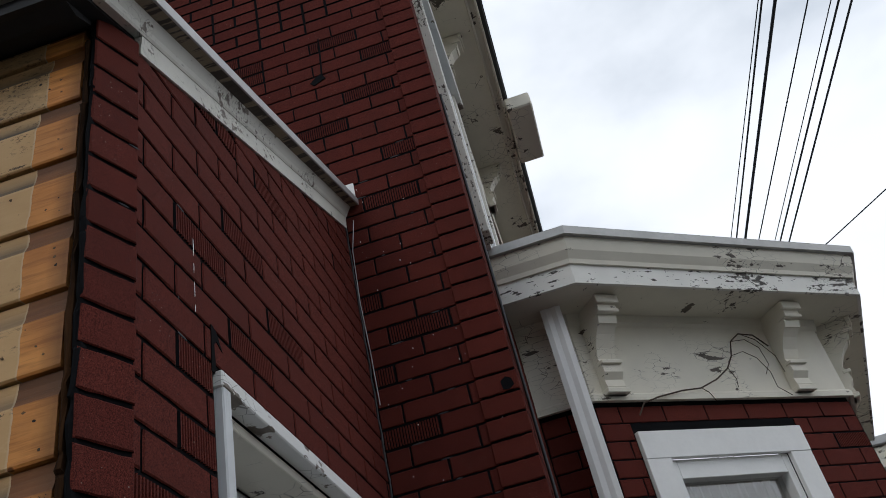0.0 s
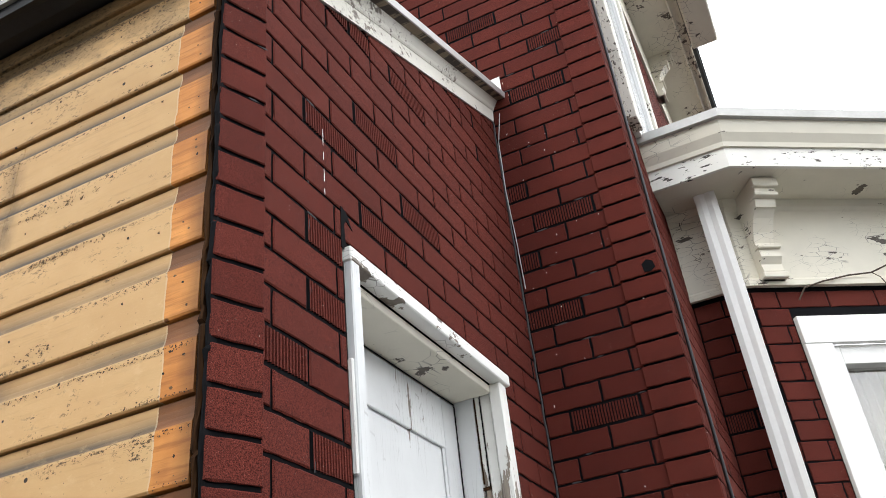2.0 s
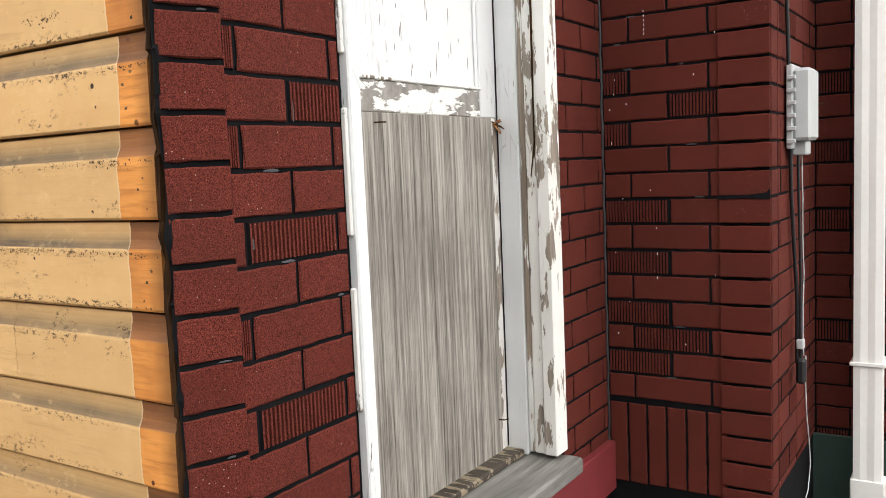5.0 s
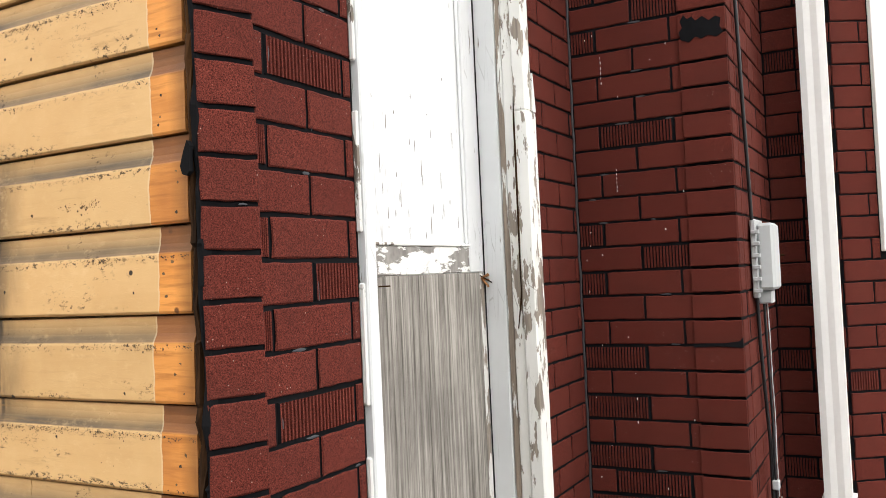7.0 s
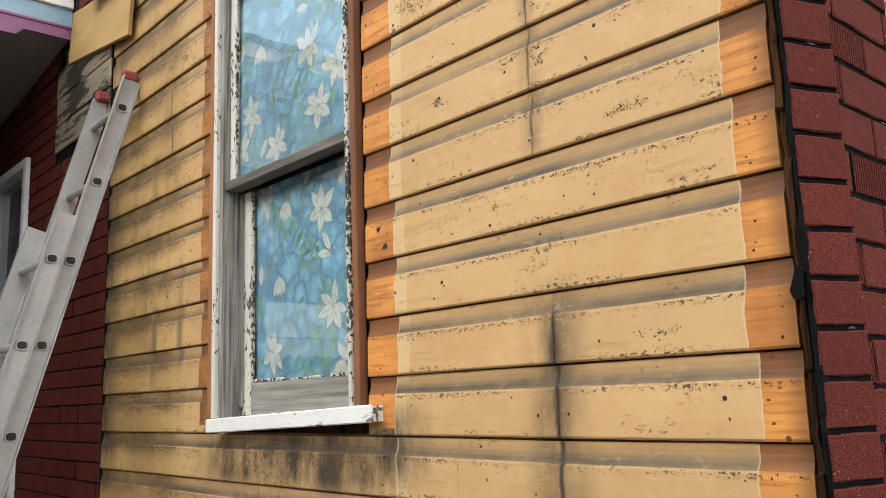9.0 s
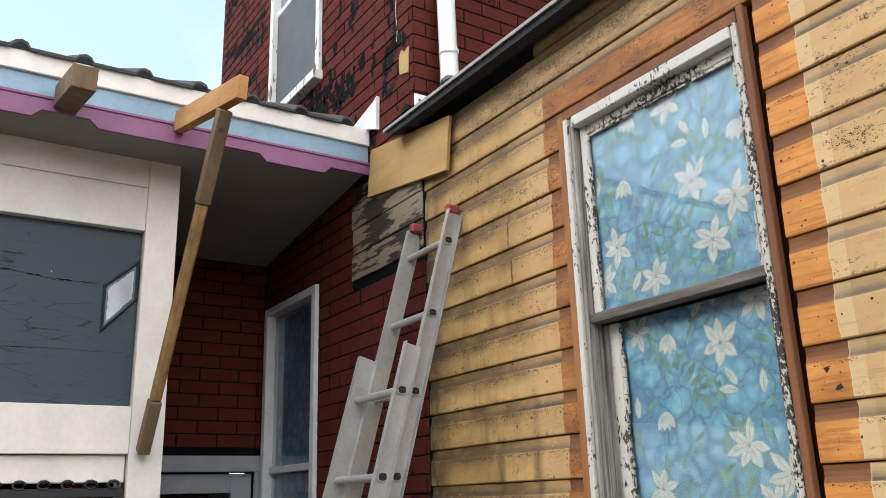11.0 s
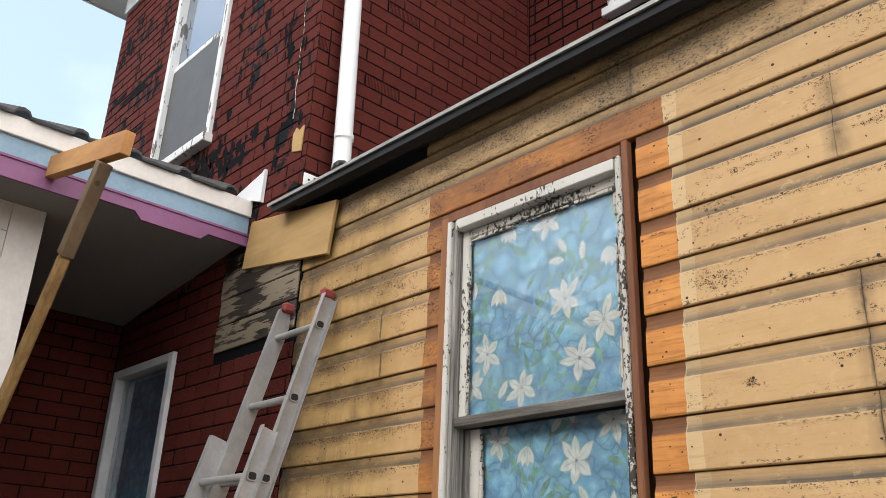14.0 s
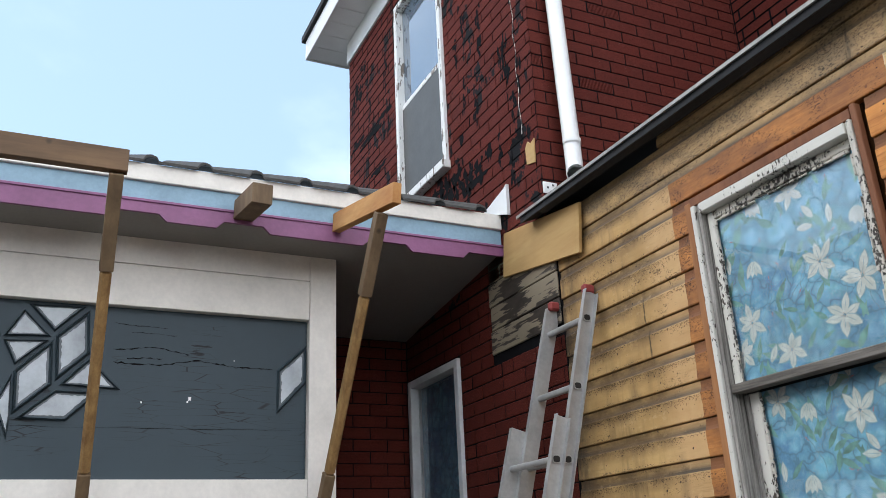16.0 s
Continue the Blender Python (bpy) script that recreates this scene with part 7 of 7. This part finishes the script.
# ---- overhead wires ----
for xa, xb, rad in ((2.897, 3.014, 0.006), (2.979, 3.054, 0.011), (3.112, 3.194, 0.018), (3.330, 3.546, 0.008), (3.586, 3.802, 0.006), (3.672, 3.889, 0.012), (3.817, 4.036, 0.012)):
    lean = (xb - xa) / -4.06
    wt = thing("overhead_wire", (xa, 10.5, 8.0), "thin black overhead wire against the sky", "wire", "overhead wires")
    tube("run", [(xa + lean * (yy - 10.5), yy, 8.0) for yy in (-30, -10, 0, 6, 10.5, 20, 30, 40)], rad, M_BLACK, wt)
wt = thing("overhead_wire", (5, 10.6, 8), "thin black overhead wire crossing to a house", "wire", "overhead wires")
tube("run", [(20.0, -10.9, 8.2), (9.0, 4.9, 8.0), (5.09, 10.52, 8.0), (4.44, 11.46, 8.0), (3.96, 12.15, 8.0)], 0.009, M_BLACK, wt)
for py in (-30.0, 40.0):
    px = 2.2 if py > 0 else 4.8
    pole = thing("utility_pole", (px, py, GROUND), "plain wooden utility pole carrying the overhead wires", "pole", "utility poles")
    tube("post", [(px, py + 0.2, GROUND), (px, py + 0.2, 8.4)], 0.13, M_OLDLUMBER, pole)
    box("crossarm", (px - 1.5, py - 0.04, 7.95), (px + 1.5, py + 0.06, 8.05), M_OLDLUMBER, pole, 0.01)
nh = thing("neighbour_house", (4.6, 11.0, GROUND), "far brick house with a pale cornice", "house")
box("wall", (2.82, 9.1, GROUND), (7.0, 14.0, 4.2), M_BRICK, nh, 0.01)
box("cornice", (2.72, 8.98, 4.05), (7.1, 14.1, 4.28), M_CREAM, nh, 0.02)
box("roof", (2.68, 8.94, 4.281), (7.15, 14.2, 4.37), M_METALEDGE, nh, 0.01)
# dry vine on the bay frieze
vine = thing("dry_vine", bay_p(0.75, 0.03, 3.2), "bare dry vine clinging to the bay frieze", "vine")
stem = [(0.16, 3.02), (0.20, 3.07), (0.28, 3.095), (0.40, 3.12), (0.50, 3.13), (0.60, 3.17), (0.68, 3.22), (0.73, 3.28), (0.76, 3.35), (0.82, 3.39), (0.90, 3.385), (0.96, 3.33)]
tube("stem", [bay_p(s, 0.042, z) for s, z in stem], 0.0032, M_VINE, vine)
for tw in ([(0.73, 3.28), (0.80, 3.30), (0.86, 3.27), (0.90, 3.20), (0.90, 3.13), (0.96, 3.09)], [(0.76, 3.35), (0.84, 3.36), (0.90, 3.32), (0.91, 3.24), (0.87, 3.19)], [(0.82, 3.39), (0.90, 3.36), (0.97, 3.28), (0.98, 3.20)], [(0.50, 3.13), (0.53, 3.11), (0.55, 3.07)], [(0.68, 3.22), (0.70, 3.17), (0.69, 3.13)]):
    tube("twig", [bay_p(s, 0.044, z) for s, z in tw], 0.0016, M_VINE, vine)

# ---- bricks ----
# ribbed bricks told apart on the two near walls: (along the wall, height)
RET0, LEAF0 = ROW0 - 0.026, ROW0 - 0.013
RET_RIBS = [(u, RET0 + (k + 0.5) * ROW) for k, u in ((0, 1.0), (2, 1.0), (4, 1.0), (8, 1.0), (-4, 1.0), (1, 1.2), (11, 1.2), (15, 1.2), (17, 1.2), (-2, 1.1), (6, 1.1), (-6, 1.1), (9, 1.06), (13, 1.06), (21, 1.19), (23, 1.41), (19, 1.42), (21, 1.67), (27, 1.55), (31, 1.8))]
MAIN_RIBS = [(u, ROW0 + (k + 0.5) * ROW) for k, u in ((6, -0.40), (2, -0.53), (0, -0.53), (-3, -0.53), (-3, -0.42), (-5, -0.53), (-5, -0.42), (1, -0.30), (12, -0.53), (10, -0.53), (11, -0.30), (16, -0.38), (21, -0.50), (24, -0.53), (26, -0.38), (28, -0.53), (-7, -0.53), (-8, -0.30), (-9, -0.53),
             (34, -0.40), (37, -0.30), (40, -0.53), (42, -0.38), (45, -0.27), (47, -0.46))]
place_bricks(wall_return, m_ret, courses(0.985, MAIN_Y - 0.004, 0.42, 3.9, [(DOOR[0] - 0.010, DOOR[1] + 0.002, 0.0, DOOR[3] + 0.006)], shift=0.0265, length=0.2095, joint=0.0070, base=RET0,
             marks=RET_RIBS, quiet=(0.8, 2.4, 0.4, 3.1), top=lambda u: roof_z(u) - 0.012, seed=4, ribs=0.12), M_BRICK, (1.4, 1.6))
lay_bricks(corner_leaf, m_q, [(0.0005, z, 0.0945, ROW - 0.0075, False) for z in [LEAF0 + r * ROW + 0.00375 for r in range(-13, 25)]] + [(0.0005, 3.1395, 0.0945, 0.062, False)], 300)
main_bricks = courses(TOWER_X1 + 0.01, QUOIN_X - 0.122, 0.63, 6.0, [(-2.764, -1.996, 4.68, 6.0)], shift=0.0435, seed=6, ribs=0.16, length=0.2175, joint=0.0066, marks=MAIN_RIBS, quiet=(-0.7, -0.1, 0.3, 4.9))
main_bricks = [q for q in main_bricks if q[0] + q[2] > RET_X + 0.01 or q[1] > 3.55]
main_bricks = [(max(q[0], RET_X + 0.012), q[1], q[0] + q[2] - max(q[0], RET_X + 0.012), q[3], q[4]) if q[1] < 3.75 and q[0] < RET_X + 0.012 < q[0] + q[2] - 0.01 else q for q in main_bricks]
place_bricks(wall_main, m_main, main_bricks, M_BRICK, (-0.4, 1.8))
lay_bricks(wall_main, m_main, [(RET_X + 0.012 + i * 0.0565, 0.385, 0.050, 0.235, False) for i in range(6)])
lay_bricks(wall_side, m_main @ Matrix.Translation((0, -0.010, 0)), [(QUOIN_X - 0.127, ROW0 + r * ROW + 0.004, 0.132, ROW - 0.0075, False) for r in range(-14, 62)])
lay_bricks(wall_side, m_side, [(MAIN_Y + 0.0, ROW0 + r * ROW + 0.004, 0.072, ROW - 0.0075, False) for r in range(-14, 62)])
place_bricks(wall_side, m_side, courses(MAIN_Y + 0.078, 3.05, 0.4, 3.5, shift=0.03, seed=8, length=0.22, ribs=0.2) + courses(MAIN_Y + 0.078, 7.9, 3.5, 5.54, shift=0.03, seed=8, length=0.22, ribs=0), M_BRICK, (2.6, 1.8))
m_tf = wall_frame((0, TOWER_Y, 0), (1, 0, 0), (0, -1, 0))
place_bricks(wall_tower_front, m_tf, courses(TOWER_X0, TOWER_X1 + 0.006, 3.0, 5.70, [(UPW[0] - 0.004, UPW[1] + 0.004, UPW[2] - 0.03, UPW[3])], seed=11, length=0.22, ribs=0.04), M_BRICK_WORN, (-3.9, 4.0))
m_ts = wall_frame((TOWER_X1, 0, 0), (0, 1, 0), (1, 0, 0))
place_bricks(wall_tower_side, m_ts, courses(TOWER_Y - 0.004, MAIN_Y - 0.006, 3.2, 5.70, seed=12, shift=0.07, length=0.22, ribs=0.05), M_BRICK, (1.4, 4.0))
m_pw = wall_frame((0, SID_Y, 0), (1, 0, 0), (0, -1, 0))
place_bricks(wall_porch_window, m_pw, courses(PORCH_X + 0.008, SID_X0 - 0.004, 0.0, 3.1, [(PWIN[0] - 0.06, PWIN[1] + 0.004, PWIN[2] - 0.03, PWIN[3] + 0.004), (-3.975, SID_X0, 2.62, 3.14)], seed=13, length=0.22, ribs=0.04), M_BRICK, (-3.7, 2.0))
m_pb = wall_frame((PORCH_X, 0, 0), (0, 1, 0), (1, 0, 0))
place_bricks(wall_porch_back, m_pb, courses(-2.0, SID_Y - 0.008, 0.0, 2.98, [(PDOOR[0] - 0.07, 0.896, -1, PDOOR[3] + 0.09)], seed=14, length=0.22, ribs=0), M_BRICK, (0.5, 2.3))
m_ba = wall_frame((0, BAY_Y, 0), (1, 0, 0), (0, -1, 0))
place_bricks(wall_bay, m_ba, courses(QUOIN_X + 0.008, BB.x - 0.002, 0.0, 3.09, seed=15, ribs=0.2), M_BRICK, (0, 1.8))
place_bricks(wall_bay, mb, courses(0.0, BLEN, 0.2, 3.09, [(BWIN[0] - 0.034, BWIN[1] + 0.034, BWIN[2], BWIN[3] + 0.034)], seed=16, ribs=0.03), M_BRICK, (0.1, 2.2))
join_bricks(wall_bay, mc, courses(0.0, 2.2, 0.2, 3.09, seed=17), M_BRICK)


# ---- small marks ----


def smears(host, m, spots, mat, name, label, out=0.0066):
    """Thin daubs laid over joints, one mesh of loose flecks."""
    rng = random.Random(21)
    verts, faces = [], []
    for u, z, w, h in spots:
        n = len(verts)
        k = 9
        for i in range(k):
            a = i * 2 * math.pi / k
            r = rng.uniform(0.65, 1.1)
            verts.append((u + w * 0.5 * math.cos(a) * r, -out, z + h * 0.5 * math.sin(a) * r))
        verts.append((u, -out - 0.0009, z))
        for i in range(k):
            faces.append((n + i, n + (i + 1) % k, n + k))
    ob = new(name, mesh_of(name, verts, faces, mat))
    ob.parent = host
    ob.matrix_basis = m
    ob["label"] = label
    return tagged(ob, kind="stuff")


rg = random.Random(5)
spots = []
for r in range(-7, 24):
    z = RET0 + r * ROW
    y = 1.021 if r % 2 == 0 else 1.125
    if rg.random() < 0.6:
        spots.append((y + 0.003, z + rg.uniform(0.01, 0.05), 0.006, rg.uniform(0.02, 0.045)))
    if rg.random() < 0.3:
        spots.append((y + 0.1 + rg.uniform(-0.05, 0.05), z, rg.uniform(0.015, 0.04), 0.006))
smears(wall_return, m_ret, spots, M_CAULK, "caulk_daubs", "grey daubs of old caulk in the joints", 0.0032)
smears(corner_leaf, m_q, [(rg.uniform(0.05, 0.09), LEAF0 + r * ROW, rg.uniform(0.015, 0.03), 0.004) for r in range(-6, 24) if rg.random() < 0.35], M_CAULK, "caulk_daubs", "grey daubs of old caulk in the joints", 0.0032)
spots = []
for r in range(-9, 40):
    for k in range(2):
        if rg.random() < 0.35:
            spots.append((RET_X + 0.012 + rg.uniform(0.03, 0.31), ROW0 + r * ROW + rg.uniform(-0.003, 0.003), rg.uniform(0.012, 0.05), 0.006))
smears(wall_main, m_main, spots, M_CAULK, "caulk_daubs", "grey daubs of old caulk in the joints", 0.0032)
smears(wall_main, m_main, [(RET_X + 0.02 + rg.uniform(0.0, 0.45), rg.uniform(0.7, 4.0), rg.uniform(0.002, 0.004), rg.uniform(0.003, 0.010)) for k in range(60)] + [(-0.443, 1.66 + 0.012 * k, 0.0025, 0.008) for k in range(6)] + [(-0.475, 1.98 + 0.015 * k, 0.0025, 0.010) for k in range(6)],
       M_WHITE, "paint_drips", "small white drips of paint")
smears(wall_return, m_ret, [(1.183, z, 0.003, h) for z, h in ((2.84, 0.05), (2.79, 0.03), (2.74, 0.04), (2.70, 0.02))], M_WHITE, "paint_drips", "thin white run of paint")
bead = tube("corner_bead", [(RET_X + 0.008 + 0.0015 * math.sin(k * 2.3), MAIN_Y - 0.007, 0.42 + 0.05 * k) for k in range(72)], 0.0034, M_BEAD)
tagged(bead, "dark caulk bead down the inner brick corner", "trim", kind="structure")
crack = prism("crack", [(0, 1.238, 2.600), (0, 1.256, 2.598), (0, 1.252, 2.66), (0, 1.262, 2.672), (0, 1.285, 2.660), (0, 1.262, 2.694), (0, 1.243, 2.700)], (RET_X + 0.0052, 0, 0), (RET_X + 0.0068, 0, 0), M_JOINT)
tagged(crack, "black open crack above the door frame", "crack", kind="structure")
hang = thing("loose_wire", (RET_X, MAIN_Y - 0.05, 3.3), "thin loose wire hanging in the inner brick corner", "wire")
tube("run", [(RET_X + 0.05, 2.36, 3.74), (RET_X + 0.03, 2.35, 3.60), (RET_X + 0.02, 2.37, 3.40), (RET_X + 0.022, 2.385, 3.2), (RET_X + 0.02, 2.40, 3.02)], 0.0016, M_GREYPVC, hang)
tear2 = prism("torn_corner", [(-3.475, 0, 3.49), (-3.40, 0, 3.47), (-3.392, 0, 3.60), (-3.43, 0, 3.585), (-3.455, 0, 3.61), (-3.48, 0, 3.58)], (0, TOWER_Y - 0.012, 0), (0, TOWER_Y - 0.006, 0), M_PLY)
tagged(tear2, "torn corner of the brick sheeting showing yellow fibreboard", "patch", kind="structure")
plate = box("flashing_plate", (TOWER_X1 + 0.012, 0.885, 3.285), (TOWER_X1 + 0.018, 0.965, 3.345), M_WHITE, None, 0.001)
tagged(plate, "small white metal flashing plate with nail holes", "flashing", kind="structure")
for yy, zz in ((0.905, 3.31), (0.935, 3.325)):
    box("nail_hole", (TOWER_X1 + 0.018, yy, zz), (TOWER_X1 + 0.0195, yy + 0.01, zz + 0.01), M_BLACK, plate, 0)
strip = tube("caulk_line", [(-3.505 + 0.008 * math.sin(k * 1.7), TOWER_Y - 0.007, 3.68 + 0.06 * k) for k in range(33)], 0.0022, M_PUTTY)
tagged(strip, "broken line of pale caulk near the tower corner", "trim", kind="structure")


def bare_patches():
    """Ragged places where the granules are gone and the black felt shows, stepping along the courses."""
    rng = random.Random(52)
    verts, faces = [], []
    wide, tall, strip = (0.10, 0.16), (0.05, 0.20), (0.30, 0.04)
    spots = [(wide, (-5.784, 5.438), (-5.882, 5.251), (-6.03, 5.20), (-4.397, 3.744), (-4.274, 3.772), (-4.219, 3.86), (-4.067, 3.696), (-3.946, 3.685), (-4.485, 3.79), (-5.95, 5.32), (-4.34, 3.70), (-4.16, 3.72)),
             (tall, (-5.669, 4.971), (-5.297, 4.658), (-5.722, 4.583), (-5.329, 5.225), (-5.351, 5.10), (-4.180, 4.567), (-3.643, 4.224), (-3.594, 4.11), (-4.111, 4.226), (-3.563, 3.878), (-3.633, 3.52), (-3.858, 3.737), (-3.432, 3.587), (-3.889, 4.426), (-3.491, 4.051), (-4.126, 3.578), (-3.738, 3.699), (-3.976, 4.052), (-3.873, 4.655), (-4.085, 4.775)),
             (strip, (-5.585, 4.762), (-5.95, 4.824), (-5.40, 4.80), (-5.75, 4.76), (-5.578, 4.41), (-4.60, 3.77), (-4.02, 3.64))]
    for size, *places in spots:
        for px, pz in places:
            # a patch is a heap of small torn scraps
            for q in range(9):
                cx = px + rng.gauss(0, size[0] * 0.30)
                cz = pz + rng.gauss(0, size[1] * 0.30)
                if UPW[0] - 0.03 < cx < UPW[1] + 0.03 and cz > UPW[2] - 0.05 or cx > TOWER_X1 - 0.05 or cx < TOWER_X0 + 0.05:
                    continue
                n = len(verts)
                k = 11
                w, h = size[0] * rng.uniform(0.12, 0.34), min(size[1], 0.07) * rng.uniform(0.25, 0.6)
                for i in range(k):
                    a = i * 2 * math.pi / k
                    r = rng.uniform(0.5, 1.25)
                    verts.append((cx + w * math.cos(a) * r, TOWER_Y - 0.0066 - 0.00008 * (q % 9), cz + h * math.sin(a) * r))
                faces.append(tuple(range(n, n + k)))
    ob = new("bare_patches", mesh_of("bare_patches", verts, faces, M_JOINT))
    ob.parent = wall_tower_front
    ob["label"] = "torn black patches bare of red granules"
    return tagged(ob, kind="stuff")


bare_patches()
green = box("painted_foundation", (QUOIN_X + 0.0, BAY_Y - 0.02, GROUND), (BB.x, BAY_Y - 0.006, 0.40), M_GREENWALL, None, 0.003)
tagged(green, "dark green painted foundation under the bay", "foundation", kind="structure")
